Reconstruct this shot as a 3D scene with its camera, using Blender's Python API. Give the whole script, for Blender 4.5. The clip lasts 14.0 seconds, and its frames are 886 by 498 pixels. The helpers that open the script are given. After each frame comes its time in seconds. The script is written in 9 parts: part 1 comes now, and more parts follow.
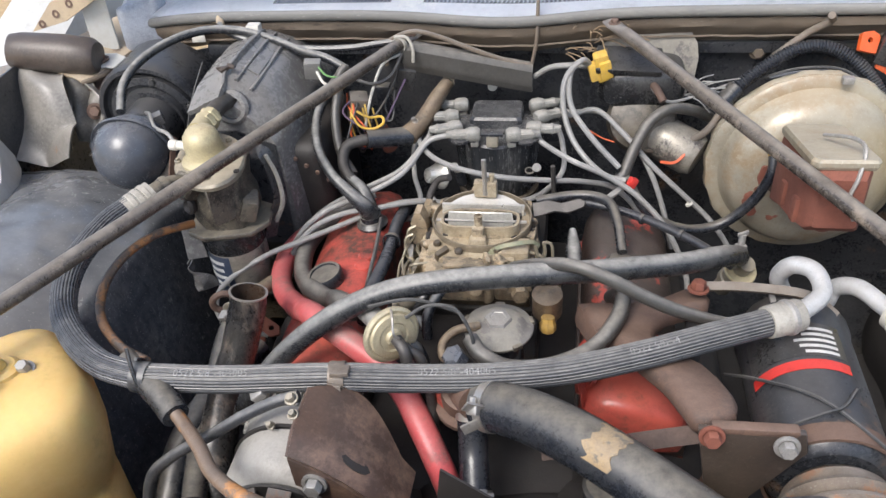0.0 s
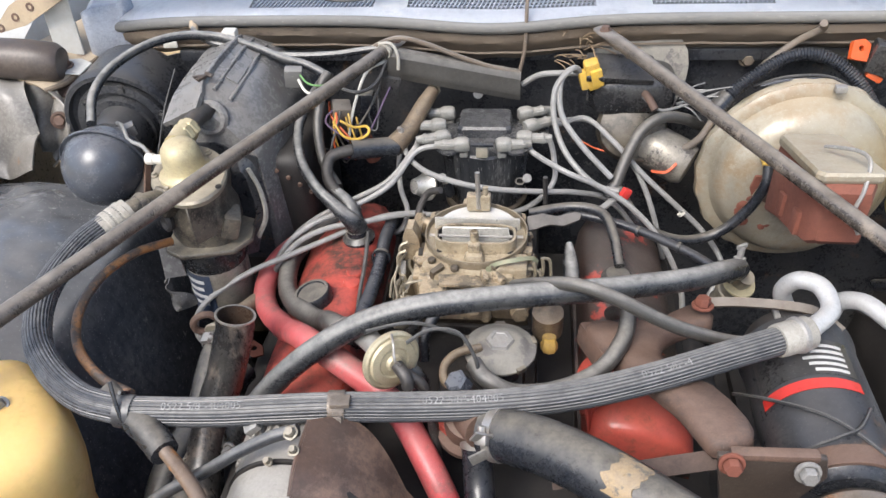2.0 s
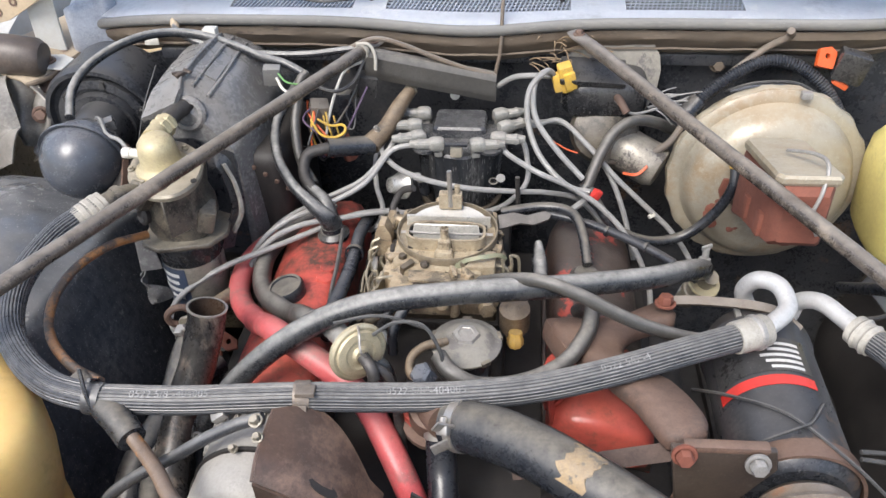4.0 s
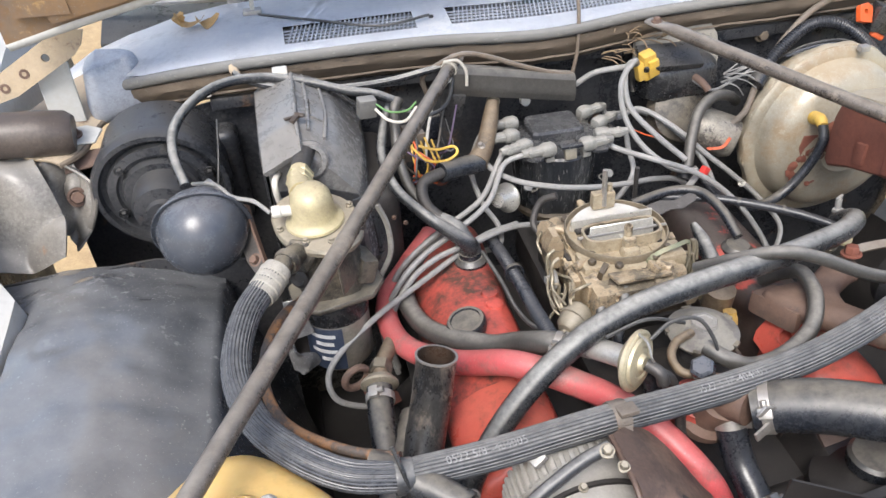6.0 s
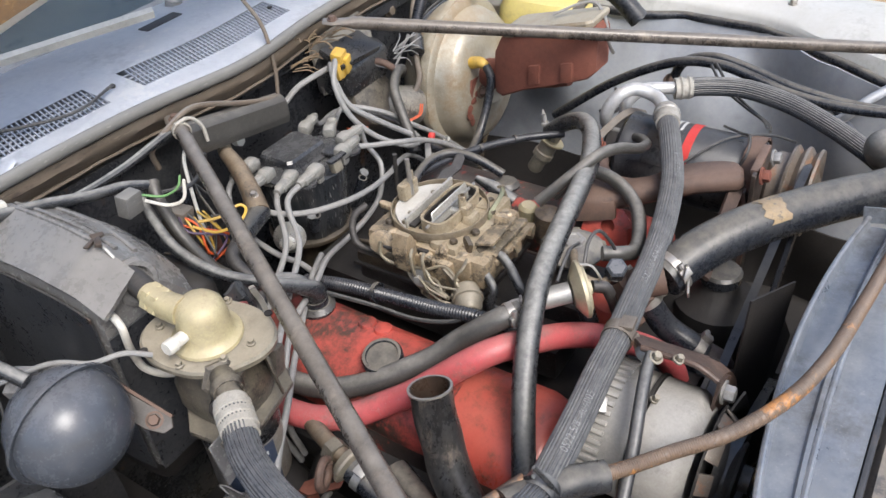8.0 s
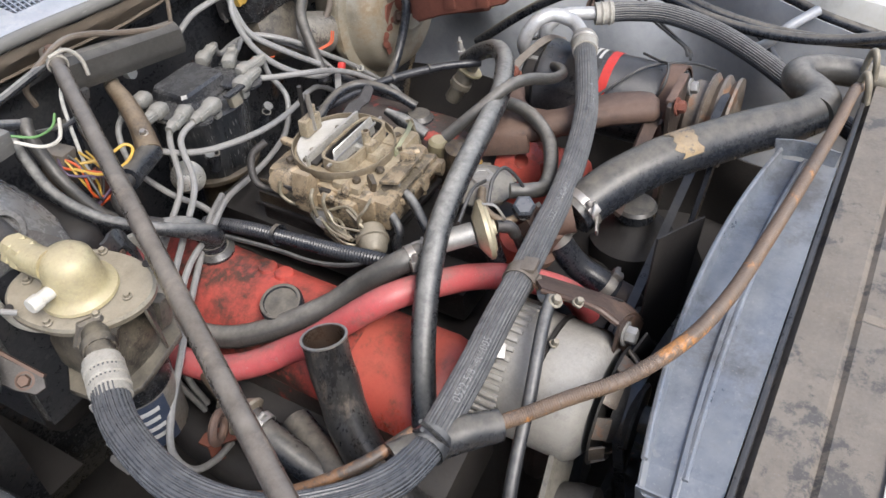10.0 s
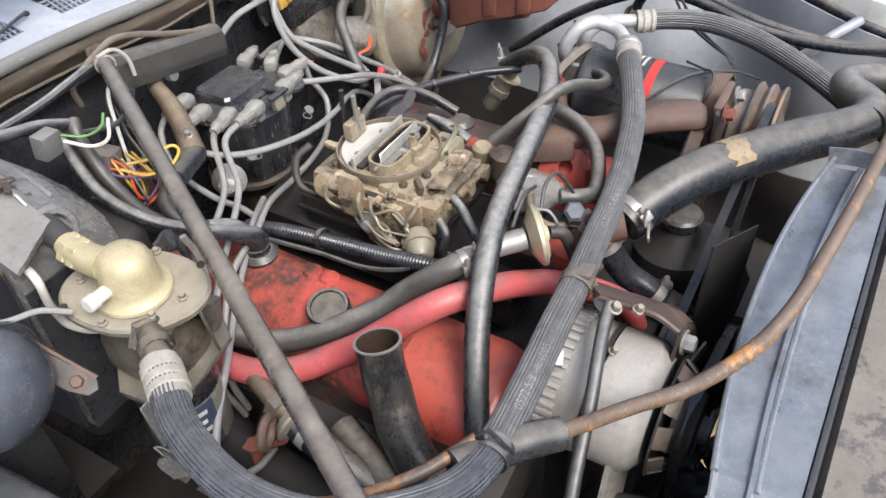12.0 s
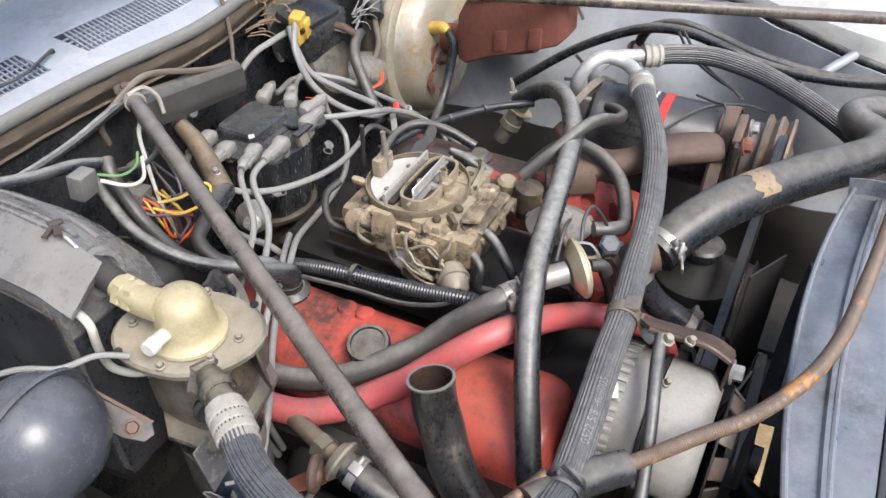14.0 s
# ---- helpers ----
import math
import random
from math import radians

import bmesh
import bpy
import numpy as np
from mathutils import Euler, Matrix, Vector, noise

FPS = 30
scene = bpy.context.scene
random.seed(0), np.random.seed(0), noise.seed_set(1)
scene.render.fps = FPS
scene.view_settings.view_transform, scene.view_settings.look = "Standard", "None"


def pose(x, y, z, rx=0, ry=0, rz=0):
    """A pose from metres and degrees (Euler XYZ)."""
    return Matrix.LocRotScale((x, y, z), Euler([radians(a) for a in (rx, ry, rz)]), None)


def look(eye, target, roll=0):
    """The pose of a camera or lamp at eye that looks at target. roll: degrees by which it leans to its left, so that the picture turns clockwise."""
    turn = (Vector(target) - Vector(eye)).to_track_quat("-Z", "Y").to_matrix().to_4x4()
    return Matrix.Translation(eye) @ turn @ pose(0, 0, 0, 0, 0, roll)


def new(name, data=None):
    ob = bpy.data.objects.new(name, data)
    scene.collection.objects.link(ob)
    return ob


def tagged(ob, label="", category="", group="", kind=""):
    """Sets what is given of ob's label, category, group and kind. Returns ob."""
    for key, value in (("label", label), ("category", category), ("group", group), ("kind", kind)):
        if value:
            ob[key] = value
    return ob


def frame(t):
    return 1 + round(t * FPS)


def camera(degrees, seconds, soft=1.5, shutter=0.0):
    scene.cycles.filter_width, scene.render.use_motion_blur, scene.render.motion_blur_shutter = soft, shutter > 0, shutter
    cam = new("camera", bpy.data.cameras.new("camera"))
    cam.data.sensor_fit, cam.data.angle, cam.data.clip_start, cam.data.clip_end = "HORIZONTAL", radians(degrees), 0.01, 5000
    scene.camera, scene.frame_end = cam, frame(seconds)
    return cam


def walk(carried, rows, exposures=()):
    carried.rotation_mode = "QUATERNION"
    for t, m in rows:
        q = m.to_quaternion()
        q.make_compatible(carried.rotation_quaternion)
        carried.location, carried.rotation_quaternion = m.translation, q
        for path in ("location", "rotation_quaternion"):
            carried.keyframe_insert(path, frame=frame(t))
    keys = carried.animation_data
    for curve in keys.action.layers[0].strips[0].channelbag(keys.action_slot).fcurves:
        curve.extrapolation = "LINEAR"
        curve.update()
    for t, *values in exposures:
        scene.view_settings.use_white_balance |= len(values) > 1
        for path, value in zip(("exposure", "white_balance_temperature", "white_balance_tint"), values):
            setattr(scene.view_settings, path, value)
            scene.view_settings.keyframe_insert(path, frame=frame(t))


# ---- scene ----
cam = camera(58.0, 14.0)
PATH = [
    (0, (0.125, -0.221, 1.563), (-0.195, 1.342, 0.357), -5.0),
    (0.5, (0.1, -0.211, 1.574), (-0.201, 1.354, 0.365), -4.9),
    (1, (0.096, -0.196, 1.575), (-0.167, 1.378, 0.37), -5.0),
    (1.5, (0.079, -0.189, 1.563), (-0.153, 1.389, 0.356), -4.0),
    (2, (0.072, -0.181, 1.563), (-0.143, 1.39, 0.344), -3.4),
    (2.5, (0.069, -0.181, 1.562), (-0.117, 1.393, 0.342), -2.7),
    (2.7, (0.069, -0.179, 1.56), (-0.103, 1.398, 0.343), -2.5),
    (4.8, (0.116, -0.21, 1.567), (-0.105, 1.377, 0.369), -2.5),
    (5, (0.027, -0.19, 1.527), (-0.213, 1.401, 0.339), -4.0),
    (5.5, (-0.178, -0.211, 1.545), (-0.184, 1.368, 0.317), -3.8),
    (6, (-0.365, -0.147, 1.555), (-0.095, 1.441, 0.369), -3.7),
    (6.5, (-0.51, -0.033, 1.539), (0.069, 1.509, 0.405), -4.6),
    (7, (-0.721, 0.032, 1.563), (0.232, 1.383, 0.438), -3.9),
    (7.5, (-0.76, 0.059, 1.565), (0.384, 1.217, 0.403), -4.8),
    (8, (-0.721, 0.133, 1.548), (0.571, 1.066, 0.339), -4.9),
    (8.5, (-0.718, 0.166, 1.553), (0.673, 0.906, 0.32), -2.2),
    (9, (-0.665, 0.11, 1.544), (0.646, 0.874, 0.241), -2.0),
    (9.2, (-0.663, 0.106, 1.531), (0.603, 0.868, 0.184), -2.3),
    (11.3, (-0.637, 0.108, 1.532), (0.61, 0.893, 0.179), -4.2),
    (11.5, (-0.645, 0.119, 1.525), (0.607, 0.915, 0.184), -3.6),
    (12, (-0.676, 0.152, 1.52), (0.582, 0.949, 0.185), -3.0),
    (12.5, (-0.696, 0.191, 1.519), (0.572, 0.978, 0.187), -2.0),
    (13, (-0.705, 0.208, 1.524), (0.573, 0.983, 0.194), -0.9),
    (13.5, (-0.723, 0.22, 1.529), (0.594, 0.978, 0.23), -1.4),
    (14, (-0.717, 0.232, 1.53), (0.632, 0.961, 0.245), -1.3),
]
walk(cam, [(t, look(eye, target, roll)) for t, eye, target, roll in PATH], [(0, 1.0), (1.0, 1.10), (2.5, 1.16), (4.8, 1.16), (5.5, 1.20), (6.0, 1.20), (7.0, 1.17), (7.5, 1.05), (8.5, 0.92), (9.2, 0.92), (11.3, 1.07), (12.5, 1.17), (14, 1.15)])

# ---- daylight: bright hazy sky, soft sun from the front ----
world = bpy.data.worlds.new("sky")
scene.world = world
world.use_nodes = True
wn = world.node_tree
sky = wn.nodes.new("ShaderNodeTexSky")
sky.sky_type, sky.sun_disc = "NISHITA", False
sky.sun_elevation, sky.sun_rotation = radians(52), radians(205)
sky.air_density, sky.dust_density = 1.0, 3.0
wn.links.new(sky.outputs[0], wn.nodes["Background"].inputs[0])
wn.nodes["Background"].inputs[1].default_value = 0.15
sun = new("sun", bpy.data.lights.new("sun", "SUN"))
sun.data.energy, sun.data.angle, sun.data.color = 1.5, radians(25), (1.0, 0.99, 0.975)
sun.matrix_world = look((-1.2, -2.4, 3.6), (0, 0, 0))

# ---- materials ----
def node(nt, kind, **sockets):
    n = nt.nodes.new(kind)
    for key, value in sockets.items():
        n.inputs[key.replace("_", " ")].default_value = value
    return n


def ramp(nt, source, lo, hi, a=0.0, b=1.0):
    n = node(nt, "ShaderNodeMapRange")
    for i, v in enumerate((lo, hi, a, b)):
        n.inputs[i + 1].default_value = v
    nt.links.new(source, n.inputs[0])
    return n.outputs[0]


def math2(nt, op, a, b):
    n = nt.nodes.new("ShaderNodeMath")
    n.operation, n.use_clamp = op, True
    for i, v in enumerate((a, b)):
        if isinstance(v, (int, float)):
            n.inputs[i].default_value = v
        else:
            nt.links.new(v, n.inputs[i])
    return n.outputs[0]


def mixed(nt, fac, a, b):
    n = nt.nodes.new("ShaderNodeMix")
    n.data_type = "RGBA"
    nt.links.new(fac, n.inputs[0])
    for i, v in ((6, a), (7, b)):
        if isinstance(v, tuple):
            n.inputs[i].default_value = (*v, 1)
        else:
            nt.links.new(v, n.inputs[i])
    return n.outputs[2]


DUST = (0.265, 0.258, 0.242)


def mat(name, col, col2=None, rough=0.6, metal=0.0, dust=0.3, top=0.3, s=40.0, bump=0.2, wear=None, wear_at=0.6, coat=0.0, dirt=DUST, stretch=None, soft=0.025):
    """A worn surface: two tones at two scales, blotches of dust, dust and a painted sky highlight on what faces up,
    worn or rusty patches, fine relief.
    """
    m = bpy.data.materials.new(name)
    m.use_nodes = True
    nt = m.node_tree
    bsdf = nt.nodes["Principled BSDF"]
    at = nt.nodes.new("ShaderNodeTexCoord").outputs["Object"]
    if stretch:
        mp = nt.nodes.new("ShaderNodeMapping")
        mp.inputs["Scale"].default_value = stretch
        nt.links.new(at, mp.inputs[0])
        at = mp.outputs[0]

    def tex(scale, detail=5.0, rgh=0.6):
        n = node(nt, "ShaderNodeTexNoise", Scale=scale, Detail=detail, Roughness=rgh)
        nt.links.new(at, n.inputs["Vector"])
        return n.outputs[0]

    fine, patch, mid = tex(s * 2.2, 8.0, 0.7), tex(s * 0.35, 10.0, 0.66), tex(s * 0.85, 12.0, 0.72)
    grain, speck, stain = tex(s * 12, 4.0, 0.7), tex(s * 6, 3.0, 0.6), tex(s * 1.5, 10.0, 0.72)
    mottle = math2(nt, "ADD", math2(nt, "MULTIPLY", patch, 0.4), math2(nt, "ADD", math2(nt, "MULTIPLY", fine, 0.35), math2(nt, "MULTIPLY", grain, 0.25)))
    color = mixed(nt, ramp(nt, mottle, 0.40, 0.60), col, col2 or tuple(c * 0.55 for c in col))
    color = mixed(nt, ramp(nt, stain, 0.54, 0.74, 0.0, 0.5), color, tuple(c * 0.3 for c in col))
    worn = None
    if wear:
        worn = math2(nt, "MULTIPLY", ramp(nt, tex(s * 0.6, 10.0, 0.75), wear_at - soft, wear_at + soft), ramp(nt, speck, 0.3, 0.45, 0.4, 1.0))
        color = mixed(nt, worn, color, wear)
    geo = nt.nodes.new("ShaderNodeNewGeometry")
    up = nt.nodes.new("ShaderNodeSeparateXYZ")
    nt.links.new(geo.outputs["Normal"], up.inputs[0])
    # paler upward faces: lying dust, and the sky's highlight painted into the colour
    dust_sheen = math2(nt, "MULTIPLY", ramp(nt, up.outputs[2], 0.5, 1.0, 0.0, top * 1.8), ramp(nt, mid, 0.34, 0.64, 0.35, 1.0))
    film = math2(nt, "MULTIPLY", ramp(nt, patch, 0.44, 0.70, 0.0, dust * 1.1), ramp(nt, grain, 0.36, 0.60, 0.1, 1.0))
    spots = math2(nt, "MULTIPLY", ramp(nt, speck, 0.66, 0.70), dust)
    scuffs = math2(nt, "MULTIPLY", ramp(nt, tex(s * 1.6, 14.0, 0.85), 0.57, 0.66), dust * 0.7)
    flecks = math2(nt, "MULTIPLY", ramp(nt, tex(max(s * 9, 340.0), 2.0, 0.5), 0.665, 0.685), min(1.0, dust * 1.2))
    dusty = math2(nt, "MAXIMUM", math2(nt, "MAXIMUM", dust_sheen, film), math2(nt, "MAXIMUM", math2(nt, "MAXIMUM", spots, flecks), scuffs))
    color = mixed(nt, dusty, color, dirt)
    nt.links.new(color, bsdf.inputs["Base Color"])
    r = math2(nt, "ADD", ramp(nt, mottle, 0.40, 0.60, rough - 0.06, rough + 0.08), math2(nt, "MULTIPLY", dusty, 0.22))
    nt.links.new(r, bsdf.inputs["Roughness"])
    if metal:
        k = math2(nt, "SUBTRACT", metal, dusty)
        if worn:
            k = math2(nt, "SUBTRACT", k, math2(nt, "MULTIPLY", worn, 0.8))
        nt.links.new(k, bsdf.inputs["Metallic"])
    bsdf.inputs["Coat Weight"].default_value = coat
    b = node(nt, "ShaderNodeBump", Strength=min(1.0, bump * 1.3), Distance=0.0011)
    h = math2(nt, "ADD", math2(nt, "MULTIPLY", grain, 0.5), math2(nt, "MULTIPLY", fine, 0.5))
    nt.links.new(h, b.inputs["Height"])
    nt.links.new(b.outputs[0], bsdf.inputs["Normal"])
    return m


rubber = mat("black_rubber", (0.011, 0.013, 0.018), (0.02, 0.023, 0.029), 0.26, dust=0.09, top=0.36, s=75, bump=0.3, dirt=(0.27, 0.245, 0.20))
rubber_dusty = mat("dusty_rubber", (0.020, 0.022, 0.026), (0.011, 0.012, 0.014), 0.26, dust=0.2, top=0.62, s=80, bump=0.3, dirt=(0.31, 0.305, 0.285))
gold_paper = mat("gold_paper_tape", (0.36, 0.25, 0.12), (0.21, 0.15, 0.085), 0.5, dust=0.3, top=0.2, s=60, bump=0.3, wear=(0.10, 0.085, 0.065), wear_at=0.54)
rubber_ribbed = mat("ribbed_rubber", (0.035, 0.037, 0.042), (0.018, 0.019, 0.022), 0.30, dust=0.22, top=0.42, s=80, bump=0.2, dirt=(0.28, 0.275, 0.26))
rubber_sheen = mat("glossy_ribbed_rubber", (0.016, 0.018, 0.023), (0.030, 0.033, 0.040), 0.24, dust=0.12, top=0.26, s=80, bump=0.2, dirt=(0.24, 0.245, 0.25))
rubber_clean = mat("newer_rubber", (0.010, 0.012, 0.017), (0.02, 0.022, 0.028), 0.28, dust=0.14, top=0.10, s=40, bump=0.15)
rubber_tan = mat("dust_browned_rubber", (0.058, 0.055, 0.050), (0.032, 0.031, 0.029), 0.36, dust=0.2, top=0.5, s=80, bump=0.3, dirt=(0.25, 0.235, 0.21))
hose_red = mat("red_hose_rubber", (0.52, 0.085, 0.092), (0.38, 0.058, 0.062), 0.36, dust=0.45, top=0.3, s=26, bump=0.2, wear=(0.14, 0.08, 0.07), wear_at=0.58, dirt=(0.46, 0.22, 0.20), soft=0.06)
orange_paint = mat("orange_engine_paint", (0.50, 0.082, 0.062), (0.36, 0.055, 0.044), 0.34, dust=0.2, top=0.10, s=18, bump=0.3, wear=(0.04, 0.027, 0.022), wear_at=0.505, dirt=(0.24, 0.15, 0.115), soft=0.075)
orange_clean = mat("orange_engine_paint_clean", (0.46, 0.085, 0.062), (0.37, 0.062, 0.048), 0.30, dust=0.16, top=0.16, s=26, bump=0.2, wear=(0.11, 0.05, 0.036), wear_at=0.585, dirt=(0.36, 0.16, 0.11), soft=0.06)
orange_grime = mat("greasy_engine_paint", (0.055, 0.033, 0.027), (0.028, 0.022, 0.019), 0.45, dust=0.14, top=0.12, s=28, bump=0.5, wear=(0.38, 0.045, 0.028), wear_at=0.60)
rust_brown = mat("brown_rust", (0.14, 0.084, 0.060), (0.085, 0.052, 0.040), 0.66, dust=0.25, top=0.2, s=40, bump=0.3, dirt=(0.22, 0.16, 0.125), wear=(0.06, 0.042, 0.036), wear_at=0.6, soft=0.07)
rust_red = mat("red_rust", (0.20, 0.065, 0.04), (0.14, 0.048, 0.033), 0.8, dust=0.1, top=0.08, s=45, bump=0.25, dirt=(0.30, 0.15, 0.10))
# greasy iron; also the near-black painted where deep shade falls
iron_black = mat("greasy_iron_and_shade", (0.014, 0.013, 0.013), (0.028, 0.024, 0.022), 0.6, dust=0.06, top=0.04, s=22, bump=0.4)
black_paint = mat("black_paint", (0.018, 0.02, 0.024), (0.034, 0.036, 0.042), 0.28, dust=0.26, top=0.14, s=16, bump=0.35, wear=(0.10, 0.062, 0.04), wear_at=0.63, dirt=(0.19, 0.18, 0.16))
black_dusty = mat("dusty_black_plastic", (0.012, 0.0125, 0.014), (0.024, 0.025, 0.027), 0.26, dust=0.32, top=0.16, s=22, bump=0.3, dirt=(0.20, 0.19, 0.175))
liner_black = mat("inner_fender_plastic", (0.050, 0.056, 0.066), (0.09, 0.097, 0.108), 0.14, dust=0.45, top=0.26, s=6.5, bump=0.3, dirt=(0.32, 0.32, 0.315), coat=0.25)
box_grey = mat("grey_moulded_fibre", (0.10, 0.098, 0.096), (0.175, 0.171, 0.166), 0.22, dust=0.25, top=0.24, s=14, bump=0.12, dirt=(0.33, 0.32, 0.305))
zinc_gold = mat("gold_zinc", (0.56, 0.50, 0.35), (0.44, 0.38, 0.25), 0.34, metal=0.5, dust=0.3, top=0.25, s=45, bump=0.2, dirt=(0.40, 0.35, 0.26))
brass_cream = mat("dirty_cream_brass", (0.50, 0.44, 0.26), (0.37, 0.315, 0.19), 0.40, metal=0.3, dust=0.4, top=0.3, s=30, bump=0.25, dirt=(0.34, 0.295, 0.22), wear=(0.25, 0.20, 0.13), wear_at=0.6)
carb_metal = mat("stained_carburettor_casting", (0.44, 0.35, 0.232), (0.19, 0.137, 0.085), 0.36, metal=0.35, dust=0.34, top=0.17, s=42, bump=0.65, wear=(0.028, 0.022, 0.016), wear_at=0.525, dirt=(0.54, 0.47, 0.35), soft=0.04)
carb_dark = mat("dark_carburettor_casting", (0.115, 0.088, 0.056), (0.045, 0.034, 0.023), 0.38, metal=0.4, dust=0.2, top=0.12, s=60, bump=0.5)
ring_tan = mat("sooty_tan_rim", (0.25, 0.21, 0.15), (0.12, 0.095, 0.065), 0.36, metal=0.4, dust=0.3, top=0.3, s=60, bump=0.4, dirt=(0.36, 0.31, 0.23))
carb_bright = mat("bright_choke_metal", (0.74, 0.725, 0.67), (0.46, 0.44, 0.385), 0.3, metal=0.6, dust=0.3, top=0.05, s=40, bump=0.1)
cast_alloy = mat("chalky_cast_alloy", (0.38, 0.365, 0.335), (0.28, 0.265, 0.24), 0.55, metal=0.15, dust=0.4, top=0.25, s=30, bump=0.35)
alloy = mat("dull_aluminium", (0.40, 0.39, 0.37), (0.26, 0.25, 0.235), 0.40, metal=0.5, dust=0.35, top=0.15, s=40, bump=0.2)
alloy_white = mat("oxidised_aluminium_tube", (0.56, 0.56, 0.56), (0.44, 0.44, 0.43), 0.42, metal=0.35, dust=0.1, top=0.05, s=60, bump=0.1)
steel = mat("bare_steel", (0.50, 0.48, 0.45), (0.36, 0.33, 0.29), 0.38, metal=0.8, dust=0.15, top=0.1, s=60, bump=0.15, wear=(0.2, 0.12, 0.08), wear_at=0.66)
link_zinc = mat("tarnished_linkage_zinc", (0.34, 0.30, 0.215), (0.18, 0.15, 0.105), 0.42, metal=0.5, dust=0.3, top=0.15, s=80, bump=0.2)
steel_dark = mat("dark_steel", (0.075, 0.068, 0.064), (0.035, 0.032, 0.03), 0.5, metal=0.5, dust=0.2, top=0.12, s=40, bump=0.2)
rod_steel = mat("worn_painted_rod", (0.05, 0.043, 0.038), (0.12, 0.10, 0.085), 0.28, metal=0.3, dust=0.3, top=0.38, s=45, bump=0.25, dirt=(0.27, 0.25, 0.22), wear=(0.20, 0.165, 0.13), wear_at=0.6, soft=0.06)
booster_zinc = mat("yellowed_zinc_plate", (0.36, 0.33, 0.265), (0.26, 0.225, 0.165), 0.34, metal=0.35, dust=0.45, top=0.35, s=16, bump=0.15, wear=(0.25, 0.185, 0.115), wear_at=0.555, dirt=(0.42, 0.385, 0.30), soft=0.05)
shroud_steel = mat("blue_grey_shroud_paint", (0.125, 0.145, 0.18), (0.25, 0.268, 0.29), 0.30, metal=0.35, dust=0.3, top=0.12, s=9, bump=0.12, wear=(0.07, 0.072, 0.078), wear_at=0.55, dirt=(0.36, 0.355, 0.335), soft=0.06)
evap_brown = mat("dark_brown_steel", (0.04, 0.032, 0.028), (0.07, 0.052, 0.042), 0.36, dust=0.25, top=0.12, s=18, bump=0.3, dirt=(0.17, 0.15, 0.13))
flange_tan = mat("dirty_flange_casting", (0.29, 0.262, 0.205), (0.17, 0.15, 0.115), 0.38, metal=0.3, dust=0.35, top=0.3, s=40, bump=0.3, dirt=(0.36, 0.32, 0.25))
liner_tan = mat("dusty_crumpled_liner", (0.12, 0.112, 0.10), (0.19, 0.175, 0.155), 0.32, dust=0.5, top=0.35, s=16, bump=0.4, dirt=(0.36, 0.345, 0.315), wear=(0.20, 0.12, 0.07), wear_at=0.62)
intake_grime = mat("greasy_intake", (0.009, 0.0085, 0.0085), (0.018, 0.015, 0.014), 0.36, dust=0.14, top=0.05, s=24, bump=0.5, wear=(0.22, 0.045, 0.03), wear_at=0.66)
pipe_tan = mat("tarnished_brown_pipe", (0.20, 0.148, 0.095), (0.085, 0.06, 0.042), 0.4, metal=0.3, dust=0.3, top=0.25, s=34, bump=0.3, wear=(0.05, 0.04, 0.034), wear_at=0.58, dirt=(0.34, 0.29, 0.22))
cap_amber = mat("stained_amber_cap", (0.46, 0.29, 0.07), (0.28, 0.18, 0.06), 0.4, dust=0.3, top=0.1, s=60, bump=0.2)
shield_rust = mat("dark_mottled_rust", (0.115, 0.068, 0.05), (0.05, 0.034, 0.028), 0.42, metal=0.2, dust=0.2, top=0.12, s=16, bump=0.3, wear=(0.19, 0.12, 0.085), wear_at=0.56, dirt=(0.24, 0.18, 0.14), soft=0.06)
tube_inside = mat("dark_brown_inside", (0.05, 0.032, 0.022), (0.022, 0.016, 0.013), 0.3, dust=0.1, top=0.05, s=40, bump=0.3)
choke_white = mat("pale_anodised_plate", (0.62, 0.61, 0.57), (0.48, 0.46, 0.41), 0.36, metal=0.2, dust=0.12, top=0.03, s=40, bump=0.1, wear=(0.34, 0.27, 0.18), wear_at=0.6, soft=0.06)
choke_tan = mat("tan_stained_tower", (0.45, 0.39, 0.285), (0.24, 0.185, 0.115), 0.34, metal=0.3, dust=0.2, top=0.05, s=40, bump=0.3, wear=(0.10, 0.075, 0.05), wear_at=0.57, soft=0.04, dirt=(0.5, 0.44, 0.33))
cap_side = mat("streaked_moulded_side", (0.013, 0.015, 0.018), (0.04, 0.042, 0.045), 0.2, dust=0.42, top=0.1, s=40, bump=0.3, dirt=(0.24, 0.235, 0.22), stretch=(1.0, 1.0, 0.16))
sooty_tube = mat("sooty_steel_tube", (0.014, 0.014, 0.015), (0.032, 0.031, 0.031), 0.28, metal=0.2, dust=0.14, top=0.06, s=22, bump=0.35, wear=(0.15, 0.12, 0.095), wear_at=0.60, soft=0.05, stretch=(1.0, 1.0, 0.5))
sooty_rust = mat("matt_sooty_rust", (0.085, 0.055, 0.043), (0.045, 0.032, 0.028), 0.8, dust=0.2, top=0.06, s=30, bump=0.3, dirt=(0.16, 0.125, 0.105))
valve_grime = mat("grimy_valve_casting", (0.15, 0.13, 0.10), (0.06, 0.052, 0.043), 0.38, metal=0.2, dust=0.35, top=0.3, s=30, bump=0.4, dirt=(0.30, 0.27, 0.21), wear=(0.018, 0.016, 0.015), wear_at=0.52, soft=0.05)
can_metal = mat("stained_canister", (0.34, 0.315, 0.265), (0.17, 0.15, 0.12), 0.38, metal=0.4, dust=0.4, top=0.2, s=30, bump=0.3, wear=(0.05, 0.042, 0.036), wear_at=0.55)
